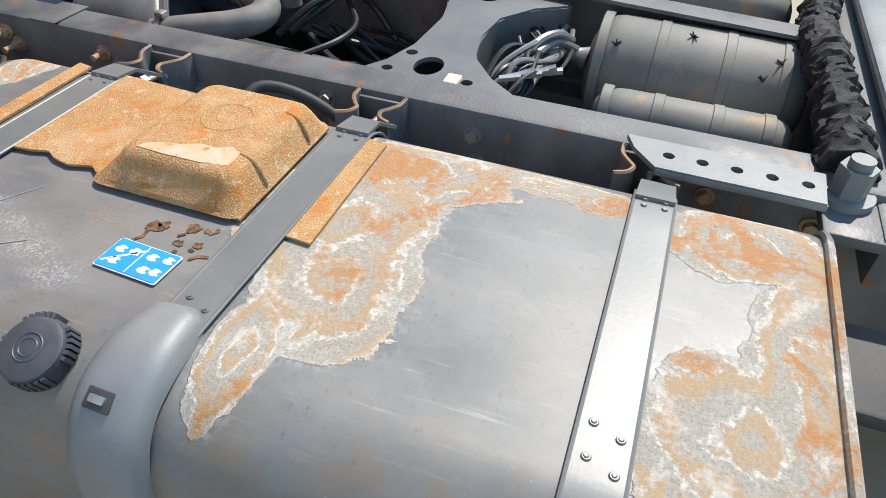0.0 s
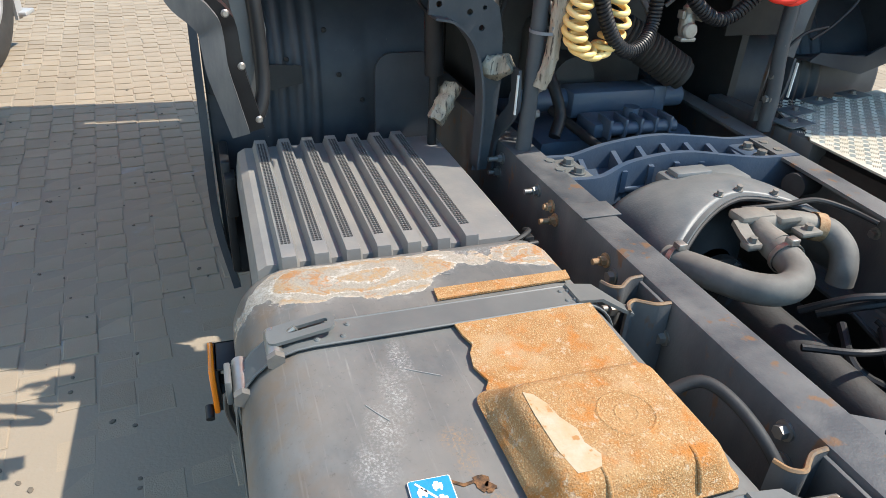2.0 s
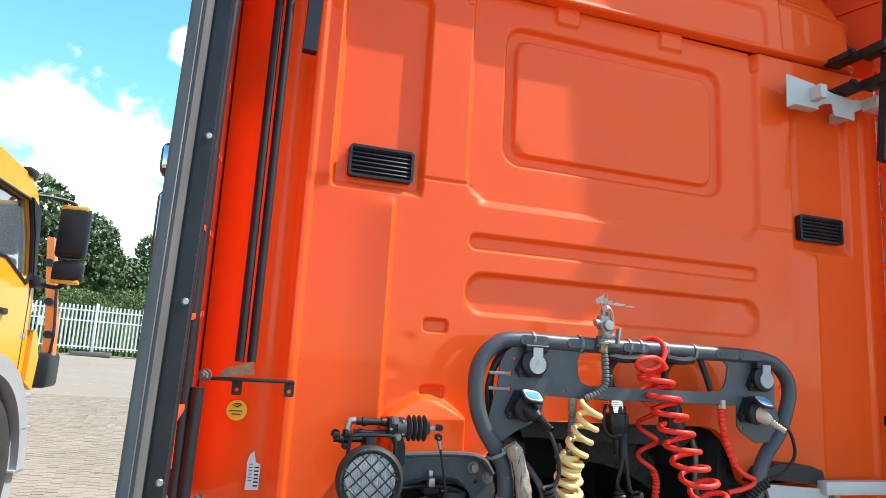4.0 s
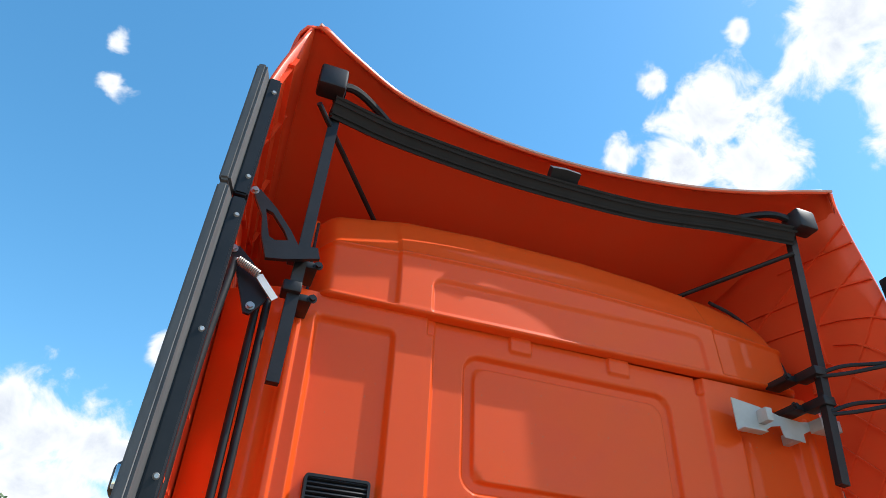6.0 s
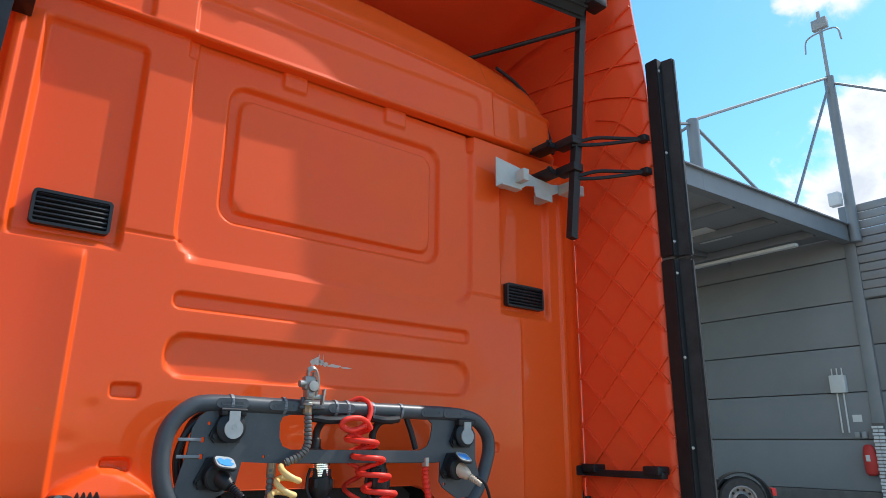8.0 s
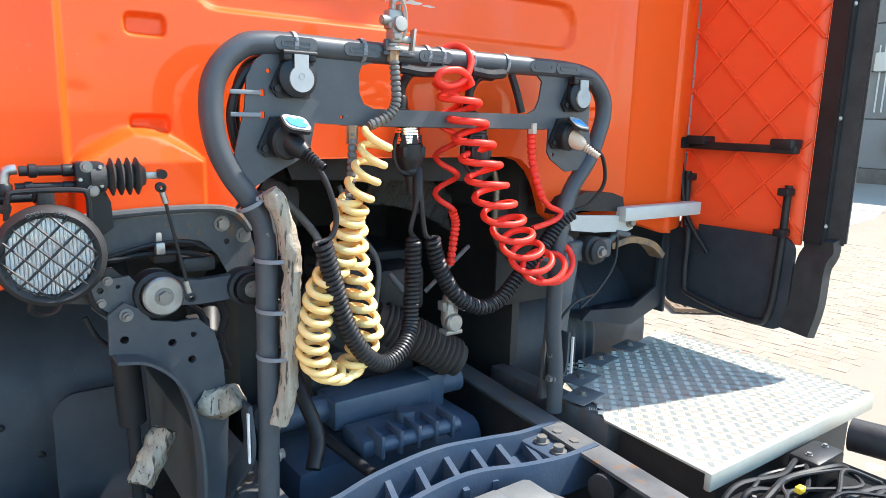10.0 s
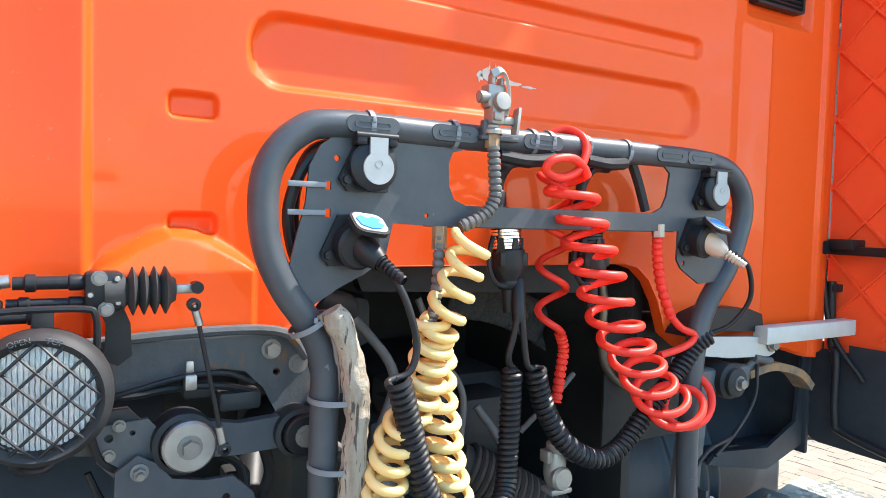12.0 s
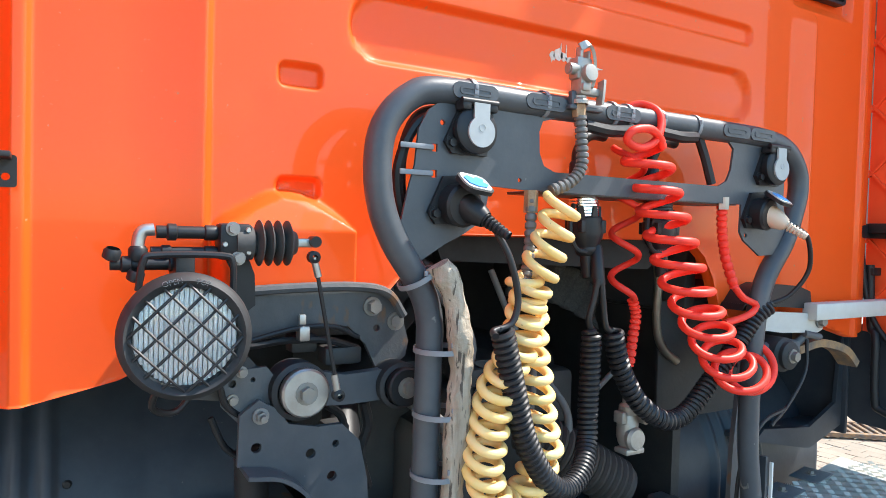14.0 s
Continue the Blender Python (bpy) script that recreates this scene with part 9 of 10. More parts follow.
# pale bar, dark rubber and bush under the cab on the right
rb = thing("cab_stop_bar", "pale grey steel bar with rubber block under the cab", "bar", at=(0.85, -0.08, 1.27))
bm = B()
box(bm, (0.805, -0.10, 1.300), (1.189, -0.06, 1.342), 0.003)
part("bar", bm, WHITE_MET, rb)
bm = B()
plate(bm, [[(0.585, 1.330), (0.875, 1.312), (0.872, 1.272), (0.85, 1.265), (0.70, 1.272), (0.600, 1.285)]], XZ(-0.07), 0.012)
part("lower_plate", bm, WHITE_MET, rb)
bm = B()
plate(bm, [[(0.56, 1.33), (0.60, 1.375), (0.66, 1.392), (0.78, 1.385), (0.83, 1.37), (0.84, 1.325), (0.70, 1.335), (0.57, 1.345)]], XZ(-0.02), 0.09)
part("rubber_block", bm, DARK, rb)
bm = B()
hexbolt(bm, (0.855, -0.078, 1.295), (0, -1, 0), 0.013, 0.012)
part("bolt", bm, BOLT, rb)
cb = thing("cab_mount", "dark cab suspension arm with round bush and cable", "cab mount", at=(0.70, -0.05, 1.0))
bm = B()
lathe(bm, [(0.042, -0.03), (0.042, 0.02), (0.034, 0.026), (0.034, 0.036), (0.028, 0.040), (0, 0.040)], (0.685, -0.075, 1.222), (0, -1, 0), 28)
part("bush", bm, RUBBER, cb)
bm = B()
hexbolt(bm, (0.685, -0.115, 1.222), (0, -1, 0), 0.012, 0.012)
part("bolt", bm, BOLT, cb)
bm = B()
box(bm, (0.60, -0.08, 1.19), (0.78, -0.03, 1.25), 0.012)
cyl(bm, (0.78, -0.06, 1.235), (0.81, -0.07, 1.26), 0.010, 12)
cyl(bm, (0.795, -0.075, 1.265), (0.845, -0.085, 1.255), 0.009, 12)
part("arm", bm, FRAME, cb)
bm = B()
ribbon(bm, spline([(0.80, -0.04, 1.22), (0.88, -0.05, 1.235), (0.97, -0.06, 1.215), (1.03, -0.06, 1.17)], 6), 0.05, 0.02, (0, 0, 1))
box(bm, (0.86, -0.03, 1.22), (0.90, 0.0, 1.30), 0.003)
part("curved_arm", bm, RUST_BR, cb)
bm = B()
ribbon(bm, spline([(0.53, -0.04, 1.24), (0.60, -0.06, 1.22), (0.57, -0.08, 1.12), (0.545, -0.09, 1.0), (0.54, -0.09, 0.80)], 6), 0.085, 0.012, (0, -1, 0))
part("curved_leg", bm, FRAME, cb)
for pts in ([(0.80, -0.08, 1.25), (0.78, -0.09, 1.17), (0.70, -0.10, 1.10), (0.62, -0.11, 1.06)], [(0.66, -0.12, 1.10), (0.56, -0.13, 1.08), (0.49, -0.13, 1.0), (0.47, -0.13, 0.88)]):
    bm = B()
    sweep(bm, spline(pts, 8), 0.0045, 8)
    part("thin_cable", bm, DARK, cb)
bm = B()
box(bm, (0.55, -0.30, 0.70), (0.62, 0.2, 0.80), 0.01)
part("support", bm, FRAME, cb)


# ---- yard ----
def ground_z(x, y):
    s = np.maximum(-0.5 * x + 0.866 * y - 0.5, 0.0)
    return 0.048 * s * s / (s + 1.0)


def paver_material(name, c1, c2, c3):
    m = material(name, c1, 0.8, 0, c2, 1.6, 0.8, 0.5, 220, spots=c3, spot_scale=6, spot_at=0.70)
    n, l = m.node_tree.nodes, m.node_tree.links
    p = n["Principled BSDF"]
    old = p.inputs["Base Color"].links[0].from_socket
    g = n.new("ShaderNodeNewGeometry")
    h = n.new("ShaderNodeHueSaturation")
    mr = n.new("ShaderNodeMapRange")
    mr.inputs["To Min"].default_value = 0.90
    mr.inputs["To Max"].default_value = 1.06
    l.new(g.outputs["Random Per Island"], mr.inputs["Value"])
    l.new(mr.outputs[0], h.inputs["Value"])
    l.new(old, h.inputs["Color"])
    l.new(h.outputs[0], p.inputs["Base Color"])
    return m


PAVER = paver_material("concrete_paver", (0.315, 0.256, 0.186), (0.245, 0.196, 0.140), (0.16, 0.125, 0.088))
SAND = material("joint_sand", (0.255, 0.212, 0.160), 0.95, 0, (0.30, 0.25, 0.19), 0.7, 0.7, 0.4, 90, spots=(0.3, 0.28, 0.245), spot_scale=4, spot_at=0.62)

gx = np.concatenate([[-900, -300, -120], np.linspace(-60, 60, 61), [120, 300, 900]])
gy = np.concatenate([[-900, -300, -100], np.linspace(-30, 70, 51), [120, 300, 900]])
GX, GY = np.meshgrid(gx, gy)
GZ = ground_z(np.clip(GX, -60, 60), np.clip(GY, -30, 70)) - 0.0036
tagged(grid_mesh("ground", np.stack([GX, GY, GZ], -1), SAND), "pale sandy concrete block paving of a truck yard", "ground", kind="structure")


PW, PL, PJ = 0.112, 0.122, 0.004
PTURN = radians(5.5)


def paver_at(c, r):
    """Place and turn of the block in column c, row r; columns run away from the truck's rear."""
    u, v = (c + 0.05 * math.sin(r * 1.9 + c * 4.3)) * PW, (r + 0.5 * (c % 2) + 0.13 * math.sin(c * 2.1) + 0.05 * math.sin(r * 3.7 + c)) * PL
    x = -1.2 + u * math.cos(PTURN) - v * math.sin(PTURN)
    y = u * math.sin(PTURN) + v * math.cos(PTURN)
    return x, y


def paver_shape(h=0.010):
    vv, ff = [], []
    for ins, z in ((PJ / 2, -h), (PJ / 2, -0.0018), (PJ / 2 + 0.004, 0.0)):
        for sx, sy in ((-1, -1), (1, -1), (1, 1), (-1, 1)):
            vv.append((sx * (PW / 2 - ins), sy * (PL / 2 - ins), z))
    for k in range(2):
        for i in range(4):
            j = (i + 1) % 4
            ff.append((4 * k + i, 4 * k + j, 4 * k + 4 + j, 4 * k + 4 + i))
    ff.append((8, 9, 10, 11))
    return np.array(vv), ff


def near_block(x, y):
    """The stretch of paving beside the battery box."""
    return -1.86 < x < -1.16 and 0.42 < y < 4.4


def paver_pose(x, y, rng):
    g = float(ground_z(np.array(x), np.array(y))) + rng.uniform(-0.002, 0.002)
    return g, rng.uniform(-0.007, 0.007), rng.uniform(-0.007, 0.007), PTURN + rng.uniform(-0.02, 0.02)


def pavers(x0, x1, y0, y1, label):
    """Blocks in columns, one joined mesh."""
    rng = random.Random(3)
    base, ff0 = paver_shape()
    vv, ff = [], []
    for c in range(int((x0 + 1.2) / PW) - 14, int((x1 + 1.2) / PW) + 16):
        for r in range(int(y0 / PL) - 14, int(y1 / PL) + 14):
            x, y = paver_at(c, r)
            if not (x0 < x < x1 and y0 < y < y1) or near_block(x, y):
                continue
            g, tx, ty, a = paver_pose(x, y, rng)
            b = len(vv)
            ca, sa = math.cos(a), math.sin(a)
            for px, py, pz in base:
                qx, qy = px * ca - py * sa, px * sa + py * ca
                vv.append((x + qx, y + qy, g + pz + tx * px + ty * py))
            ff += [tuple(b + i for i in f) for f in ff0]
    me = bpy.data.meshes.new("paving_blocks")
    me.from_pydata(vv, [], ff)
    me.materials.append(PAVER)
    return tagged(new("paving_blocks", me), label, "paving", kind="stuff")


pavers(-5.5, -0.2, -1.2, 14.0, "pale worn concrete paving blocks, in straight rows")
pavers(0.9, 9.5, 0.5, 8.0, "pale worn concrete paving blocks, in straight rows")


# ---- the yellow lorry parked alongside ----
YEL = material("yellow_lorry_paint", (0.80, 0.36, 0.012), 0.3, 0, (0.76, 0.33, 0.015), 2.0, 0.5, coat=0.5)
LGREY = material("light_grey_plastic", (0.30, 0.31, 0.32), 0.55, 0, (0.38, 0.38, 0.37), 5, 0.5)
TYRE = material("tyre_rubber", (0.022, 0.022, 0.023), 0.75, 0, (0.05, 0.048, 0.045), 9, 0.6, 0.2, 80)
RIM = material("silver_rim", (0.36, 0.36, 0.36), 0.45, 0.5, (0.26, 0.25, 0.24), 8, 0.5)
WINDOW = material("dark_cab_glass", (0.34, 0.41, 0.45), 0.04, 0.75, coat=1.0)
lorry = thing("yellow_lorry", "yellow lorry cab with grey wheel arch and black mirrors", "lorry", at=(-3.4, 3.1, 0.13))
LM = Matrix.Translation((-2.45, 3.36, 0.125)) @ Matrix.Rotation(radians(-8.0), 4, 'Z')
LD = LM.to_3x3()
# local: x outwards from its visible side, y forward, z up
SIDE = LM @ Matrix.Rotation(radians(90), 4, 'Z') @ Matrix.Rotation(radians(90), 4, 'X')


def lpart(name, fn, mat, label="", parent=None):
    bm = B()
    fn(bm)
    return part(name, bm, mat, parent or lorry, label)


arch = [(-0.08 + 0.74 * math.cos(radians(a)), 0.62 + 0.80 * math.sin(radians(a))) for a in range(170, 38, -10)]
side = [(-1.6, 0.95)] + arch + [(0.50, 1.14), (0.56, 1.20), (0.56, 1.42), (0.47, 1.58), (0.42, 1.93), (0.31, 2.45), (0.24, 2.57), (0.10, 2.665), (-0.36, 2.72), (-1.6, 2.78)]
win = [(-0.95, 2.54), (0.13, 2.50), (0.25, 2.28), (0.33, 2.0), (0.27, 1.92), (-0.09, 2.06), (-0.95, 2.08)]
lpart("cab_side", lambda bm: plate(bm, [side, win], SIDE @ Matrix.Translation((0, 0, -0.03)), 0.05), YEL)
lpart("side_window", lambda bm: plate(bm, [[(-0.14 + (y + 0.14) * 1.02, 2.25 + (z - 2.25) * 1.03) for y, z in win]], SIDE @ Matrix.Translation((0, 0, -0.045)), 0.008), WINDOW)
lpart("window_frame", lambda bm: sweep(bm, [SIDE @ Vector((y, z, -0.006)) for y, z in win + win[:1]], 0.014, 6), DARK)
lpart("cab_body", lambda bm: box(bm, (-2.35, -1.6, 1.45), (-0.06, 0.22, 2.66), 0.06, LM), YEL)
lpart("front_panel", lambda bm: box(bm, (-2.3, 0.20, 1.25), (-0.04, 0.50, 1.90), 0.08, LM), YEL)
lpart("bumper", lambda bm: box(bm, (-2.35, 0.40, 0.55), (-0.10, 0.66, 1.25), 0.05, LM), LGREY)
lpart("corner_deflector", lambda bm: plate(bm, [[(0.44, 1.22), (0.58, 1.16), (0.62, 1.40), (0.52, 1.60), (0.46, 1.60)]], SIDE @ Matrix.Translation((0, 0, 0.012)), 0.03), YEL)
lpart("wheel_arch", lambda bm: ribbon(bm, [LM @ Vector((-0.03, y, z)) for y, z in [(-0.08 + 0.70 * math.cos(radians(a)), 0.62 + 0.745 * math.sin(radians(a))) for a in range(182, -6, -6)]], 0.13, 0.10, LD @ Vector((1, 0, 0))), LGREY, "grey plastic wheel arch")
lpart("arch_liner", lambda bm: box(bm, (-0.9, -0.75, 0.75), (-0.5, 0.55, 1.5), 0.02, LM), SOOT)
lpart("door_pillar", lambda bm: plate(bm, [[(0.30, 1.95), (0.40, 1.93), (0.30, 2.46), (0.14, 2.52), (0.26, 2.28), (0.34, 2.0)]], SIDE @ Matrix.Translation((0, 0, 0.004)), 0.02), DARK)
lpart("door_handle", lambda bm: box(bm, (-0.01, -0.14, 1.68), (0.03, 0.0, 1.725), 0.012, LM), DARK)
for y0, z0, z1 in ((0.36, 1.22, 1.92), (-1.0, 1.3, 2.6)):
    lpart("door_gap", lambda bm: box(bm, (-0.006, y0, z0), (-0.003, y0 + 0.012, z1), 0, LM), DARK)
for k in range(3):
    lpart("model_mark", lambda bm: box(bm, (-0.005, 0.33 + 0.035 * k, 1.53), (-0.002, 0.355 + 0.035 * k, 1.575), 0, LM), LGREY)
lpart("roof_lamp", lambda bm: box(bm, (-0.06, 0.02, 2.66), (0.02, 0.16, 2.715), 0.02, LM), DARK)
HUB = LM @ Vector((-0.05, 0, 0.61))
AX = LD @ Vector((1, 0, 0))
wh = lpart("tyre", lambda bm: lathe(bm, [(0.33, -0.32), (0.53, -0.32), (0.59, -0.29), (0.61, -0.22), (0.61, -0.06), (0.60, -0.02), (0.575, 0.005), (0.50, 0.03), (0.40, 0.035), (0.345, 0.02)], HUB, AX, 64), TYRE)
rim = lpart("rim", lambda bm: lathe(bm, [(0.355, 0.015), (0.35, 0.034), (0.335, 0.03), (0.31, -0.05), (0.285, -0.075), (0.26, 0.0), (0.24, 0.03), (0.175, 0.035), (0.165, -0.01), (0.12, -0.02)], HUB, AX, 48), RIM, "silver steel rim", wh)
lpart("hub", lambda bm: lathe(bm, [(0.165, -0.015), (0.12, -0.01), (0.11, 0.05), (0.09, 0.065), (0.0, 0.07)], HUB, AX, 28), BOLT, "", wh)
for k in range(10):
    a = 2 * math.pi * k / 10
    c = HUB + LD @ Vector((0.030, 0.208 * math.cos(a), 0.208 * math.sin(a)))
    lpart("wheel_nut", lambda bm: cyl(bm, c, c + AX * 0.03, 0.02, 6), STEEL, "", rim)
for z0, z1 in ((2.14, 2.53), (1.955, 2.12)):
    mr_ = lpart("mirror", lambda bm: box(bm, (0.09, 0.40, z0), (0.30, 0.52, z1), 0.035, LM), DARK, "black door mirror")
    lpart("mirror_glass", lambda bm: box(bm, (0.11, 0.392, z0 + 0.03), (0.28, 0.401, z1 - 0.03), 0.004, LM), DARK, "", mr_)
    lpart("mirror_rim", lambda bm: box(bm, (0.10, 0.405, z1 - 0.03 if z0 > 2.1 else z0 - 0.008), (0.29, 0.45, z1 + 0.008 if z0 > 2.1 else z0 + 0.025), 0.008, LM), YEL, "yellow rim", mr_)
for pts in (((-0.02, 0.26, 2.56), (0.06, 0.34, 2.57), (0.17, 0.44, 2.56), (0.20, 0.46, 2.50)), ((-0.02, 0.40, 1.95), (0.05, 0.42, 1.93), (0.14, 0.45, 1.92), (0.20, 0.46, 1.97))):
    lpart("mirror_arm", lambda bm: sweep(bm, spline([LM @ Vector(p) for p in pts], 6), 0.016, 8), DARK)
lpart("arm_foot", lambda bm: box(bm, (-0.03, 0.33, 1.90), (0.05, 0.45, 1.99), 0.02, LM), DARK)
for z, y1 in ((0.30, 0.70), (0.60, 0.70), (0.90, 0.70), (1.14, 0.62)):
    lpart("step", lambda bm: box(bm, (-0.25, 0.52, z - 0.03), (0.02, y1, z), 0.008, LM), LGREY)
lpart("step_plate", lambda bm: plate(bm, [[(0.50, 0.25), (0.60, 0.25), (0.66, 0.62), (0.64, 1.16), (0.52, 1.16)]], SIDE @ Matrix.Translation((0, 0, -0.04)), 0.02), LGREY)
lpart("front_axle", lambda bm: cyl(bm, HUB - AX * 0.2, HUB - AX * 2.2, 0.08, 12), SOOT)
lpart("underbody", lambda bm: box(bm, (-2.3, -1.6, 0.45), (-0.75, 0.4, 1.3), 0.05, LM), SOOT)
# orange digger arm beyond it
DIG = material("digger_orange", (0.72, 0.17, 0.02), 0.45, 0, (0.6, 0.2, 0.06), 6, 0.6)
da = thing("digger_arm", "orange steel digger arm with hoses behind the lorry", "digger", at=(-3.3, 9.0, 0.5))
bm = B()
ribbon(bm, [(-3.30, 9.0, 1.45), (-3.32, 9.0, 1.9), (-3.40, 9.0, 2.5), (-3.48, 9.0, 3.12)], [0.14, 0.13, 0.11, 0.09], 0.22, (0, 1, 0))
part("arm", bm, DIG, da)
for z, x in ((1.75, -3.31), (2.2, -3.36), (2.75, -3.43)):
    bm = B()
    cyl(bm, (x, 8.86, z), (x, 8.78, z), 0.055, 14)
    part("joint", bm, DARK, da)
bm = B()
sweep(bm, spline([(-3.26, 8.85, 1.5), (-3.24, 8.8, 1.8), (-3.30, 8.85, 2.4)], 6), 0.02, 8)
part("hydraulic_hose", bm, DARK, da)
bm = B()
box(bm, (-3.75, 8.7, 1.02), (-3.22, 9.4, 1.5), 0.06)
part("base", bm, DARK, da)
# mirrors of the own cab
om = thing("door_mirror", "black door mirrors of the orange cab", "mirror", at=(-1.4, 1.75, 2.0))
for x0, z0, z1 in ((-1.457, 2.505, 2.685), (-1.446, 2.06, 2.435)):
    bm = B()
    box(bm, (x0, 1.72, z0), (x0 + 0.16, 1.86, z1), 0.045, None, 4)
    h_ = part("housing", bm, DARK, om)
    bm = B()
    box(bm, (x0 + 0.015, 1.712, z0 + 0.03), (x0 + 0.145, 1.722, z1 - 0.03), 0.004)
    part("glass", bm, DOOR_MIRROR, h_)
for z in (2.70, 2.04):
    bm = B()
    sweep(bm, spline([(-1.06, 1.85, z), (-1.20, 1.85, z + 0.01), (-1.36, 1.82, z - 0.02)], 6), 0.018, 8)
    part("arm", bm, DARK, om)


# ---- fence, trees and vehicles at the far edge of the yard ----
def gz(x, y):
    return float(ground_z(np.array(x), np.array(y)))


WHITE = material("white_fence_paint", (0.72, 0.73, 0.72), 0.5, 0, (0.6, 0.6, 0.58), 3, 0.4)
CONC = material("fence_foot_concrete", (0.12, 0.11, 0.10), 0.85, 0, (0.2, 0.19, 0.17), 4, 0.5)
FA, FB = Vector((-20.0, 25.0, 0)), Vector((3.0, 29.0, 0))
panel_n = 8
for i in range(panel_n):
    a = FA + (FB - FA) * i / panel_n
    b = FA + (FB - FA) * (i + 1) / panel_n
    fp = thing("fence_panel", "white steel picket fence panel on dark feet", "fence", "fence panels", at=(a.x, a.y, gz(a.x, a.y)))
    ga, gb_ = gz(a.x, a.y), gz(b.x, b.y)
    bm = B()
    box(bm, (a.x - 0.05, a.y - 0.05, ga), (a.x + 0.05, a.y + 0.05, ga + 2.05), 0.01)
    part("post", bm, WHITE, fp)
    for h_ in (0.35, 1.35, 1.75):
        bm = B()
        ribbon(bm, [(a.x, a.y, ga + h_), (b.x, b.y, gb_ + h_)], 0.04, 0.05, (0, 0, 1))
        part("cross_rail", bm, WHITE, fp)
    for k in range(1, 21):
        p = a.lerp(b, k / 21)
        g_ = ga + (gb_ - ga) * k / 21
        bm = B()
        box(bm, (p.x - 0.028, p.y - 0.012, g_ + 0.25), (p.x + 0.028, p.y + 0.012, g_ + 1.95))
        part("picket", bm, WHITE, fp, "", 0)
    bm = B()
    box(bm, (a.x - 0.7, a.y - 0.25, ga), (a.x + 0.7, a.y + 0.25, ga + 0.17), 0.03)
    part("foot", bm, CONC, fp)

LEAF = material("oak_leaves", (0.055, 0.095, 0.032), 0.6, 0, (0.10, 0.15, 0.05), 1.2, 0.8)
LEAF2 = material("hedge_leaves", (0.09, 0.15, 0.04), 0.6, 0, (0.15, 0.20, 0.06), 1.5, 0.8)
BARK = material("bark", (0.08, 0.065, 0.05), 0.9, 0, (0.14, 0.12, 0.1), 6, 0.6, 0.5, 40)


def tree(x, y, h, w, seed, leafmat=LEAF, label="broad leafy deciduous tree beyond the fence"):
    rg = np.random.default_rng(seed)
    g_ = gz(x, y)
    tr_ = thing("tree", label, "tree", "trees beyond the fence", at=(x, y, g_))
    bm = B()
    sweep(bm, spline([(x, y, g_ - 0.2), (x + 0.1, y, g_ + h * 0.25), (x - 0.1, y, g_ + h * 0.5), (x, y, g_ + h * 0.8)], 5), [0.35 * h / 9 * (1 - 0.9 * i / 15) for i in range(16)], 9)
    for k in range(7):
        a = rg.uniform(0, 6.28)
        z0 = g_ + h * rg.uniform(0.25, 0.6)
        e = (x + math.cos(a) * w * 0.42, y + math.sin(a) * w * 0.42, z0 + h * rg.uniform(0.12, 0.3))
        sweep(bm, [(x, y, z0), ((x + e[0]) / 2, (y + e[1]) / 2, z0 + h * 0.06), e], [0.12, 0.08, 0.03], 6)
    part("trunk", bm, BARK, tr_)
    vv, ff = [], []
    lobes = []
    for k in range(24):
        a, rr = rg.uniform(0, 6.28), rg.uniform(0.0, 0.36) ** 0.8
        lobes.append((x + math.cos(a) * w * rr, y + math.sin(a) * w * rr, g_ + h * rg.uniform(0.28, 0.86) * (1 - 0.25 * rr), w * rg.uniform(0.15, 0.25)))
    for lx, ly, lz, lr in lobes:
        n_ = 800
        d = rg.normal(size=(n_, 3))
        d /= np.linalg.norm(d, axis=1)[:, None]
        rad = lr * rg.uniform(0.55, 1.06, n_) ** 0.5
        c = np.array([lx, ly, lz]) + d * rad[:, None] * np.array([1, 1, 0.8])
        for q in range(n_):
            s = rg.uniform(0.12, 0.26) * h / 10
            u = rg.normal(size=3)
            u /= np.linalg.norm(u)
            v = np.cross(u, rg.normal(size=3))
            v /= np.linalg.norm(v)
            b = len(vv)
            vv.extend([tuple(c[q] - u * s), tuple(c[q] + v * s * 0.6), tuple(c[q] + u * s), tuple(c[q] - v * s * 0.6)])
            ff.append((b, b + 1, b + 2, b + 3))
    me = bpy.data.meshes.new("crown")
    me.from_pydata(vv, [], ff)
    me.materials.append(leafmat)
    cr = new("crown", me)
    under(cr, tr_)
    return tr_


tree(-13.0, 36.0, 9.0, 8.5, 1)
tree(-9.2, 40.0, 7.2, 7.5, 2)
tree(-18.5, 38.0, 8.0, 8.0, 3)
tree(-3.0, 44.0, 7.5, 8.0, 4)
tree(5.0, 46.0, 8.0, 9.0, 5)
for i, x in enumerate((-7.2, -4.6, -2.0, 1.5)):
    tree(x, 33.5 + 0.5 * i, 3.0, 3.6, 20 + i, LEAF2, "bright green bush beyond the fence")
vv, ff = [], []
rg = np.random.default_rng(8)
for k in range(2600):
    t = rg.uniform(0, 1)
    p = FA.lerp(FB, t) + Vector((0, rg.uniform(0.8, 4.0), 0))
    g_ = gz(p.x, p.y)
    a, hh_ = rg.uniform(0, 6.28), rg.uniform(0.8, 2.3)
    b = len(vv)
    dx, dy = math.cos(a) * 0.06, math.sin(a) * 0.06
    lx, ly = rg.uniform(-0.25, 0.25, 2)
    vv.extend([(p.x - dx, p.y - dy, g_), (p.x + dx, p.y + dy, g_), (p.x + lx, p.y + ly, g_ + hh_)])
    ff.append((b, b + 1, b + 2))
me = bpy.data.meshes.new("tall_grass")
me.from_pydata(vv, [], ff)
me.materials.append(LEAF2)
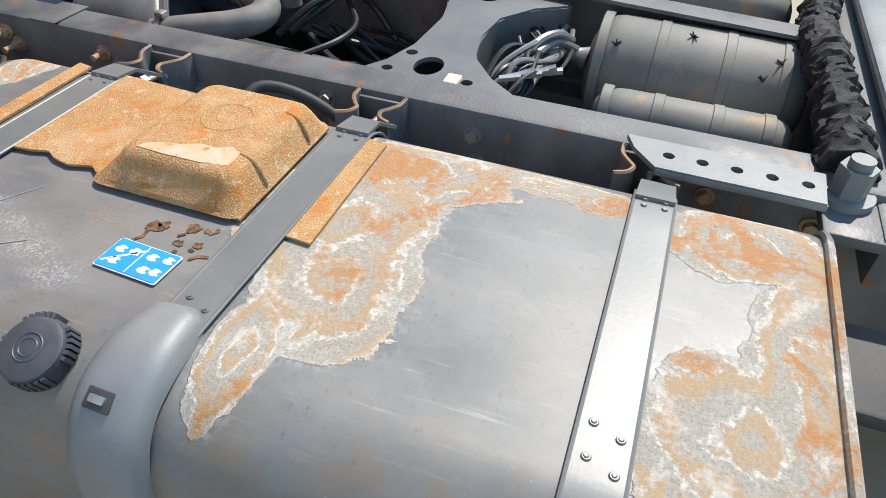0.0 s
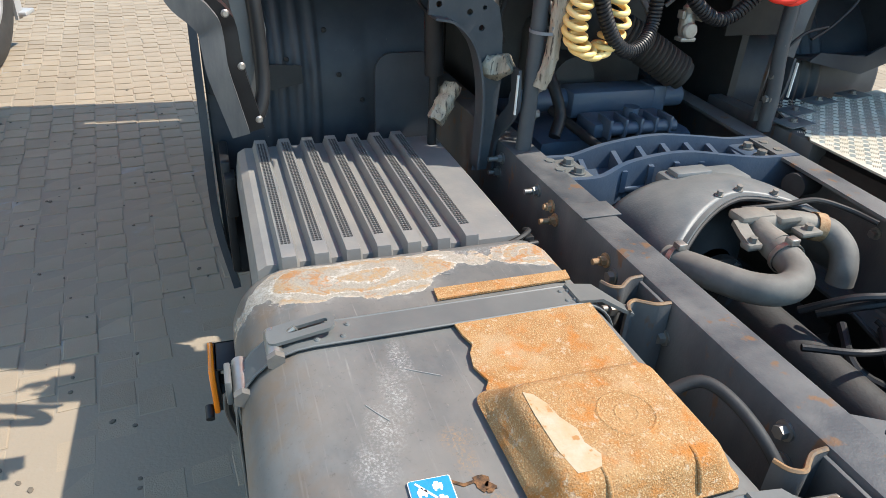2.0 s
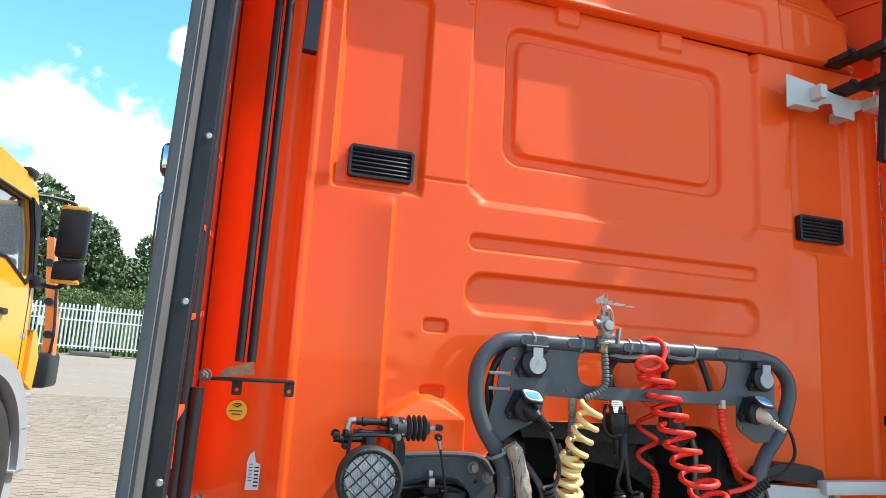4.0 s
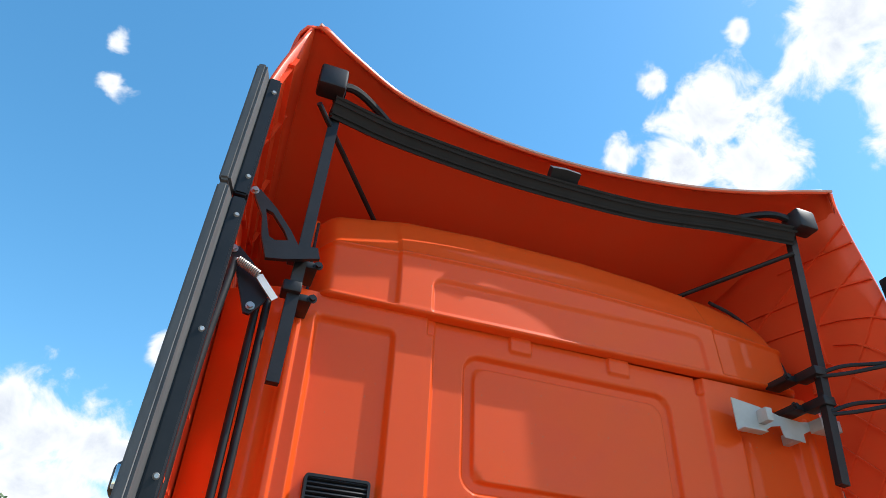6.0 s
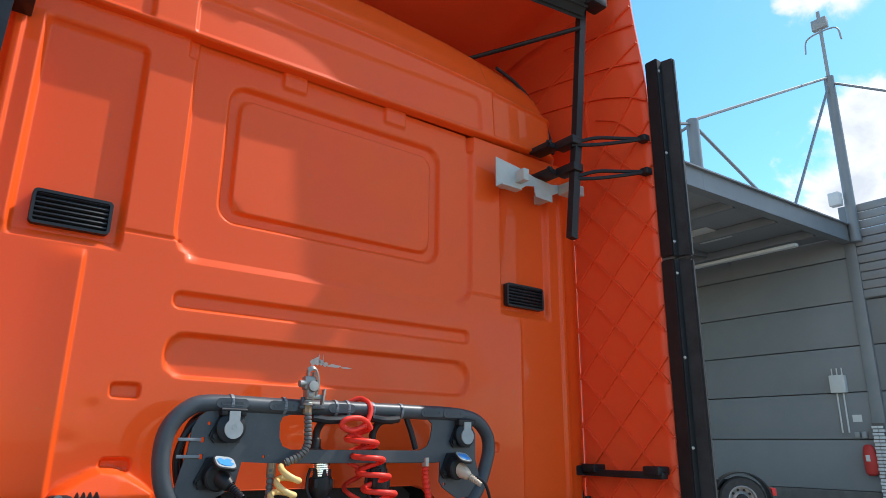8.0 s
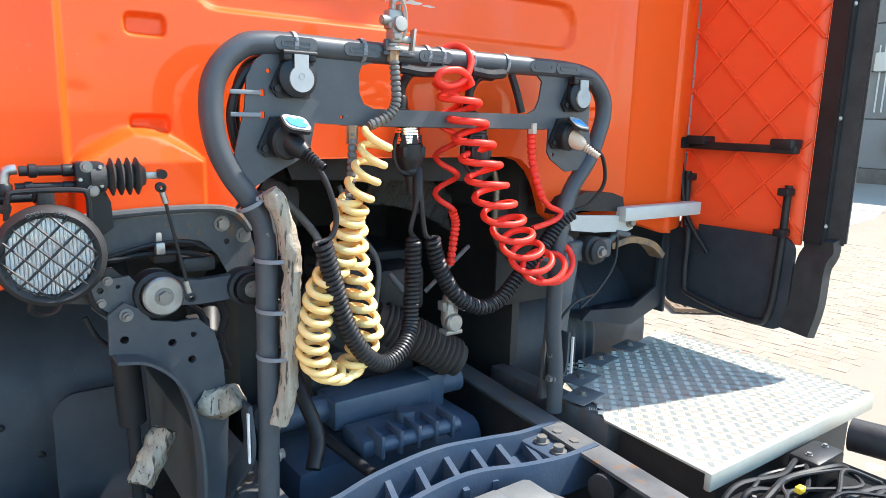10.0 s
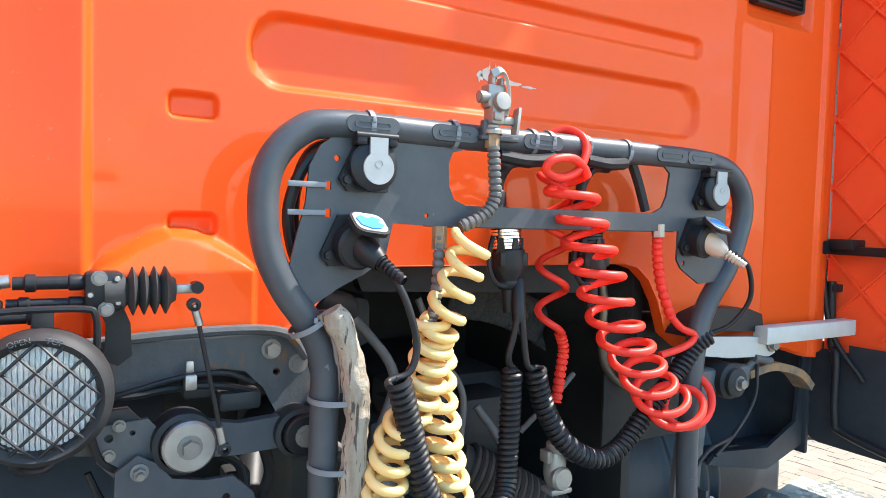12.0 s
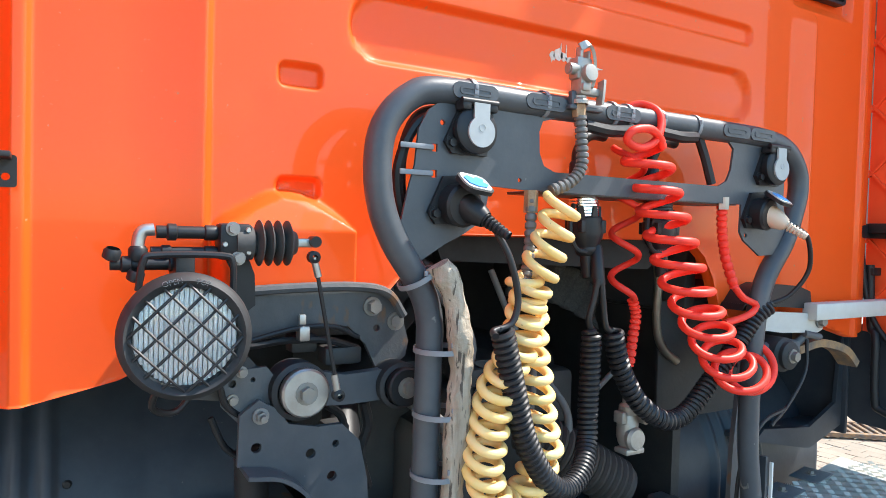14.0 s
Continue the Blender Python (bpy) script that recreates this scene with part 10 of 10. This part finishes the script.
tagged(new("tall_grass", me), "tall grass and weeds behind the fence", "grass", kind="stuff")
# dark car and motorbike behind the fence
CARP = material("dark_car_paint", (0.03, 0.035, 0.045), 0.25, 0, coat=0.6)
car = thing("parked_car", "dark car parked behind the white fence", "car", at=(-9.3, 30.2, 1.3))
cg = gz(-9.3, 30.2)
bm = B()
plate(bm, [[(-1.9, 0.35), (-1.95, 0.85), (-1.2, 0.95), (-0.7, 1.42), (0.8, 1.45), (1.4, 0.98), (1.95, 0.85), (1.95, 0.35)]], Matrix.Translation((-9.3, 30.6, cg)) @ Matrix.Rotation(radians(90), 4, 'X'), 1.6)
bmesh.ops.bevel(bm, geom=bm.edges[:], offset=0.05, segments=2, affect='EDGES')
part("body", bm, CARP, car)
bm = B()
plate(bm, [[(-0.95, 0.98), (-0.62, 1.37), (0.75, 1.39), (1.18, 0.98)]], Matrix.Translation((-9.3, 29.79, cg)) @ Matrix.Rotation(radians(90), 4, 'X'), 0.02)
part("side_glass", bm, WINDOW, car)
for dx in (-1.25, 1.25):
    bm = B()
    lathe(bm, [(0.0, 0.02), (0.2, 0.02), (0.31, 0.0), (0.32, -0.2)], (-9.3 + dx, 29.8, cg + 0.32), (0, -1, 0), 24)
    part("wheel", bm, TYRE, car)
mb = thing("motorbike", "small dark parked motorbike with windscreen", "motorbike", at=(-8.0, 28.2, 1.2))
mgz = gz(-8.0, 28.2)
for dx in (-0.55, 0.55):
    bm = B()
    lathe(bm, [(0.22, -0.05), (0.29, -0.05), (0.30, 0.0), (0.29, 0.05), (0.22, 0.05)], (-8.0 + dx, 28.2, mgz + 0.30), (0, 1, 0), 24)
    part("wheel", bm, TYRE, mb)
bm = B()
box(bm, (-8.45, 28.1, mgz + 0.40), (-7.7, 28.3, mgz + 0.78), 0.08)
box(bm, (-8.4, 28.08, mgz + 0.76), (-7.95, 28.32, mgz + 0.88), 0.04)
sweep(bm, [(-7.45, 28.2, mgz + 0.3), (-7.62, 28.2, mgz + 1.02)], 0.04, 8)
part("body", bm, CARP, mb)
bm = B()
plate(bm, [[(-0.2, 0.0), (0.2, 0.0), (0.14, 0.42), (-0.14, 0.42)]], Matrix.Translation((-7.62, 28.2, mgz + 1.0)) @ Matrix.Rotation(radians(70), 4, 'Z') @ Matrix.Rotation(radians(75), 4, 'X'), 0.01)
part("windscreen", bm, LGREY, mb)

# ---- warehouse, canopy and masts ----
CLAD = material("grey_wall_panels", (0.215, 0.225, 0.232), 0.6, 0, (0.26, 0.265, 0.27), 0.5, 0.6, 0.03, 30)
CLAD2 = material("grey_profiled_sheet", (0.27, 0.28, 0.295), 0.5, 0, (0.3, 0.31, 0.32), 0.6, 0.5)
STEELB = material("canopy_steel", (0.22, 0.235, 0.25), 0.5, 0.2, (0.28, 0.29, 0.30), 1.5, 0.5)
W0, WD = Vector((22.0, 6.8, 0.0)), Vector((0.0, 1.0, 0.0))
WN = Vector((-WD.y, WD.x, 0))  # towards the yard
WN = WN if WN.dot(Vector((-1, 0, 0))) > 0 else -WN
WM = Matrix.Translation(W0) @ Matrix(((WD.x, WN.x, 0, 0), (WD.y, WN.y, 0, 0), (0, 0, 1, 0), (0, 0, 0, 1)))
# local: x along the wall (away to the left), y out into the yard, z up
hall = thing("warehouse", "grey panel-clad warehouse with canopy over its gates", "warehouse", at=tuple(W0))


def hpart(name, fn, mat, label="", parent=None):
    bm = B()
    fn(bm)
    return part(name, bm, mat, parent or hall, label)


for k in range(6):
    z0, z1 = (0.45, 1.95, 3.36, 4.77, 6.18, 7.59)[k], (1.95, 3.36, 4.77, 6.18, 7.59, 8.36)[k]
    hpart("wall_panel", lambda bm: box(bm, (0.15, -0.3, z0 + 0.015), (34, 0.0, z1 - 0.015), 0.01, WM), CLAD)
    hpart("wall_panel", lambda bm: box(bm, (-14, -0.35, z0 + 0.015), (-0.2, -0.05, z1 - 0.015), 0.01, WM), CLAD)
hpart("core", lambda bm: box(bm, (-14, -8, 0), (34, -0.28, 8.36), 0, WM), CLAD)
hpart("plinth", lambda bm: box(bm, (0, -0.3, -0.05), (34, 0.05, 0.45), 0.01, WM), CONC)
hpart("corner_post", lambda bm: box(bm, (-0.2, -0.3, 0), (0.15, 0.06, 9.3), 0.02, WM), STEELB)
for k in range(11):
    z = 6.2 + k * 0.28
    hpart("cladding_plank", lambda bm: box(bm, (-14, -0.06, z + 0.01), (-0.2, 0.05, z + 0.27), 0.03, WM), CLAD2)
# the canopy's edge beam stands out from the wall's corner
CE = Vector((0.03, 0.9995, 0))


def on_edge(d, z):
    return (CE.x * d, CE.y * d, z)


hpart("canopy_beam", lambda bm: ribbon(bm, [WM @ Vector(on_edge(0.1, 8.30)), WM @ Vector(on_edge(16, 8.16))], 0.3, 0.52, (0, 0, 1)), STEELB)
hpart("beam_flange", lambda bm: ribbon(bm, [WM @ Vector(on_edge(0.1, 8.58)), WM @ Vector(on_edge(16, 8.44))], 0.5, 0.04, (0, 0, 1)), STEELB)
hpart("canopy_deck", lambda bm: plate(bm, [[(0.16, 0.02), (0.60, 14.2), (22, 14.2), (22, 0.02)]], WM @ Matrix.Translation((0, 0, 8.36)), 0.08), CLAD2)
for k in range(6):
    hpart("canopy_joist", lambda bm: box(bm, (0.3 + 0.03 * (1.5 + k * 2.2), 1.5 + k * 2.2, 8.05), (22, 1.66 + k * 2.2, 8.31), 0.01, WM), STEELB)
for k in range(4):
    hpart("canopy_purlin", lambda bm: box(bm, (4.0 + k * 3, 0.1, 8.16), (4.14 + k * 3, 7.0, 8.31), 0.01, WM), STEELB)
for k in range(3):
    hpart("strip_light", lambda bm: box(bm, (0.5 + k * 4.2, 2.4, 7.60), (4.3 + k * 4.2, 2.6, 7.70), 0.01, WM), WHITE)
for k in range(2):
    hpart("roof_light", lambda bm: box(bm, (2.3 + k * 4, 2.9, 8.27), (3.4 + k * 4, 4.4, 8.295), 0, WM), LABEL_W)
for x, y, h_ in ((-0.3, 0.2, 13.9), (*on_edge(8.0, 0)[:2], 10.0)):
    mt = hpart("mast", lambda bm: cyl(bm, WM @ Vector((x, y, 8.0)), WM @ Vector((x, y, h_)), 0.16, 12), STEELB)
    if y < 1:
        hpart("mast_tip", lambda bm: cyl(bm, WM @ Vector((x, y, h_)), WM @ Vector((x, y, h_ + 2.6)), 0.06, 8), LGREY, "", mt)
        hpart("lamp_box", lambda bm: box(bm, (x - 0.25, y - 0.1, h_ + 1.9), (x + 0.25, y + 0.1, h_ + 2.3), 0.02, WM), LGREY, "", mt)
        hpart("curved_arm", lambda bm: sweep(bm, spline([WM @ Vector((x + d, y, h_ + e)) for d, e in ((-0.6, 1.2), (-0.5, 1.7), (0, 1.8), (0.5, 1.7), (0.6, 1.2))], 5), 0.03, 6), LGREY, "", mt)
        hpart("flood_light", lambda bm: box(bm, (x + 0.1, y + 0.2, 9.2), (x + 0.45, y + 0.5, 9.65), 0.04, WM), WHITE, "", mt)
for a, b in (((-0.3, 0.2, 13.9), on_edge(8, 10.0)), ((-0.3, 0.2, 13.7), (-8, 0, 8.8)), ((-0.3, 0.2, 13.7), on_edge(3.3, 8.45)), (on_edge(8, 9.9), on_edge(4.6, 8.45)), (on_edge(8, 9.9), on_edge(13, 8.45)), (on_edge(8, 9.9), (9, 7.2, 8.4))):
    hpart("stay_cable", lambda bm: cyl(bm, WM @ Vector(a), WM @ Vector(b), 0.045, 6), STEELB)
mb_ = thing("meter_box", "pale grey meter box with conduits on the wall", "meter box", at=tuple(WM @ Vector((0.93, 0.1, 3.3))))
bm = B()
box(bm, (0.70, 0.0, 3.35), (1.16, 0.2, 3.90), 0.03, WM)
part("box", bm, LABEL_W, mb_)
for x, y, za, zb_, r in ((0.78, 0.1, 3.9, 4.12, 0.02), (0.93, 0.1, 3.9, 4.12, 0.02), (1.08, 0.1, 3.9, 4.12, 0.02), (0.84, 0.05, 3.35, 2.15, 0.025), (1.03, 0.05, 3.35, 2.15, 0.025)):
    bm = B()
    cyl(bm, WM @ Vector((x, y, za)), WM @ Vector((x, y, zb_)), r, 8)
    part("conduit", bm, LABEL_W, mb_)
bm = B()
box(bm, (0.33, 0.0, 1.98), (0.47, 0.15, 2.18), 0.02, WM)
part("switch", bm, LGREY, mb_)
bm = B()
box(bm, (0.54, 0.0, 2.0), (0.68, 0.12, 2.17), 0.02, WM)
part("switch", bm, LGREY, mb_)
bm = B()
box(bm, (0.44, 0.0, 2.47), (0.70, 0.02, 2.68), 0, WM)
part("plate", bm, LABEL_W, mb_)
fx_ = thing("extinguisher_cover", "red cover of a fire extinguisher on the wall", "extinguisher", at=tuple(WM @ Vector((0.30, 0.2, 0.9))))
bm = B()
sweep(bm, [WM @ Vector((0.31, 0.2, z)) for z in (0.92, 0.97, 1.10, 1.50, 1.72, 1.80)], [0.10, 0.16, 0.18, 0.18, 0.15, 0.08], 14)
part("cover", bm, material("red_cover", (0.55, 0.03, 0.02), 0.5, 0, (0.45, 0.03, 0.02), 4, 0.5), fx_)
bm = B()
box(bm, (0.24, 0.37, 1.32), (0.36, 0.39, 1.50), 0.01, WM)
part("white_mark", bm, LABEL_W, fx_)
pier = thing("brick_pier", "small pier of white bricks beside the gate", "brick pier", at=tuple(WM @ Vector((0.0, 0.15, 0))))
bm = B()
box(bm, (-0.17, 0.062, 0.1), (0.13, 0.17, 2.42), 0, WM)
part("mortar", bm, CONC, pier)
bm = B()
box(bm, (-0.072, -0.06, -0.036), (0.072, 0.06, 0.036), 0.006)
brick_me = None
for r in range(22):
    for c in range(2):
        xx = -0.095 + (0.0 if r % 2 else -0.02) + c * 0.162
        if brick_me is None:
            ob = part("brick", bm, WHITE, pier)
            brick_me = ob.data
        else:
            ob = new("brick", brick_me)
            ob.parent = pier
            ob.matrix_parent_inverse = pier.matrix_basis.inverted()
        ob.matrix_basis = WM @ Matrix.Translation((xx, 0.15, 0.20 + r * 0.1))
# rear of another tractor unit
ft = thing("parked_tractor_rear", "black rear axle of another tractor unit with silver rim", "lorry", at=(14.3, 6.9, 0))
FM = Matrix.Translation((14.35, 6.95, 0.0)) @ Matrix.Rotation(radians(-48), 4, 'Z')
# local x: to its rear, y: towards the viewer's far side
bm = B()
lathe(bm, [(0.30, -0.3), (0.46, -0.3), (0.51, -0.2), (0.51, -0.04), (0.47, 0.0), (0.36, 0.01), (0.31, 0.0)], FM @ Vector((0, 0, 0.51)), FM.to_3x3() @ Vector((0, -1, 0)), 48)
ty = part("tyre", bm, TYRE, ft)
bm = B()
lathe(bm, [(0.315, 0.0), (0.30, 0.012), (0.28, 0.0), (0.27, -0.12), (0.20, -0.15), (0.12, -0.12), (0.10, 0.02), (0, 0.03)], FM @ Vector((0, 0, 0.51)), FM.to_3x3() @ Vector((0, -1, 0)), 36)
part("rim", bm, RIM, ty, "silver dished rim")
bm = B()
lathe(bm, [(0.13, -0.11), (0.12, 0.03), (0.0, 0.04)], FM @ Vector((0, 0, 0.51)), FM.to_3x3() @ Vector((0, -1, 0)), 20)
part("hub", bm, DARK, ty)
for k in range(10):
    bm = B()
    a = 2 * math.pi * k / 10
    c = FM @ Vector((0.22 * math.cos(a), 0.0, 0.51 + 0.22 * math.sin(a)))
    cyl(bm, c + FM.to_3x3() @ Vector((0, 0.125, 0)), c + FM.to_3x3() @ Vector((0, 0.145, 0)), 0.03, 10)
    part("rim_hole", bm, DARK, ty)
bm = B()
ribbon(bm, [FM @ Vector((0.62 * math.cos(radians(a)), 0.15, 0.51 + 0.60 * math.sin(radians(a)))) for a in range(175, -32, -9)], 0.42, 0.03, [FM.to_3x3() @ Vector((math.cos(radians(a)), 0, math.sin(radians(a)))) for a in range(175, -32, -9)])
part("mudguard", bm, DARK, ft)
bm = B()
box(bm, (-4.0, 0.2, 0.7), (0.3, 0.5, 0.95), 0.03, FM)
box(bm, (-2.2, -0.1, 0.35), (-0.75, 0.5, 0.95), 0.06, FM)
part("chassis", bm, DARK, ft)
bm = B()
box(bm, (0.62, -0.05, 0.62), (0.72, 0.25, 0.78), 0.02, FM)
part("tail_lamp", bm, material("red_lens", (0.6, 0.02, 0.02), 0.3), ft)
bm = B()
box(bm, (-0.80, -0.12, 0.66), (-0.72, -0.08, 0.78), 0.01, FM)
part("marker", bm, ORANGE_LENS, ft)
# smooth concrete slab and drain grate in the yard
bm = B()
plate(bm, [[(9.2, 5.4), (10.65, 3.55), (13.0, 3.9), (22.0, 6.6), (21.0, 9.3), (18, 12), (12, 9)]], Matrix.Translation((0, 0, -0.002)), 0.02)
single("concrete_slab", bm, material("smooth_concrete", (0.42, 0.38, 0.32), 0.8, 0, (0.37, 0.335, 0.285), 0.8, 0.6, 0.2, 60), "smooth concrete slab in front of the warehouse", "slab", kind="structure")
dg = thing("drain_grate", "rusty steel drain grate set in the paving", "drain", at=(4.6, 1.7, 0))
bm = B()
DM = Matrix.Translation((4.65, 1.75, 0.03)) @ Matrix.Rotation(radians(-38), 4, 'Z')
plate(bm, [[(-0.55, -0.2), (0.55, -0.2), (0.55, 0.2), (-0.55, 0.2)], [(-0.5, -0.15), (0.5, -0.15), (0.5, 0.15), (-0.5, 0.15)]], DM, 0.03)
part("frame", bm, RUST_BR, dg)
for k in range(16):
    bm = B()
    box(bm, (-0.49 + k * 0.065, -0.15, -0.012), (-0.46 + k * 0.065, 0.15, 0.012), 0.003, DM)
    part("bar", bm, RUST_BR, dg)


# ---- grit and dry bits lying on the paving ----
rng = random.Random(21)
bm = B()
for k in range(150):
    x, y = rng.uniform(-2.6, -1.25), rng.uniform(-1.0, 3.4)
    g = float(ground_z(np.array(x), np.array(y)))
    r = rng.uniform(0.003, 0.009)
    q = bmesh.ops.create_icosphere(bm, subdivisions=1, radius=r, matrix=Matrix.Translation((x, y, g + r * 0.3)) @ Matrix.Rotation(rng.uniform(0, 6.28), 4, 'Z') @ Matrix.Diagonal((1.0, rng.uniform(0.5, 1.6), 0.5, 1)))
tagged(link_mesh("grit", bm, material("dark_grit", (0.085, 0.07, 0.055), 0.9, 0, (0.18, 0.15, 0.115), 60, 0.9)), "small stones and dry bits on the paving", "grit", kind="stuff")

# ---- single paving blocks of the nearest stretch ----
base, ff0 = paver_shape()
block_me = bpy.data.meshes.new("paver")
block_me.from_pydata(base.tolist(), [], ff0)
block_me.materials.append(PAVER)
ground_ob = bpy.data.objects["ground"]
rng = random.Random(21)
count = 0
for c in range(-12, 12):
    for r in range(0, 44):
        x, y = paver_at(c, r)
        if near_block(x, y) and count < 300:
            g, tx, ty, a = paver_pose(x, y, rng)
            ob = new("paver", block_me)
            ob.parent = ground_ob
            ob.matrix_basis = Matrix.Translation((x, y, g)) @ Matrix.Rotation(a, 4, 'Z') @ Matrix.Rotation(ty, 4, 'X') @ Matrix.Rotation(-tx, 4, 'Y')
            count += 1
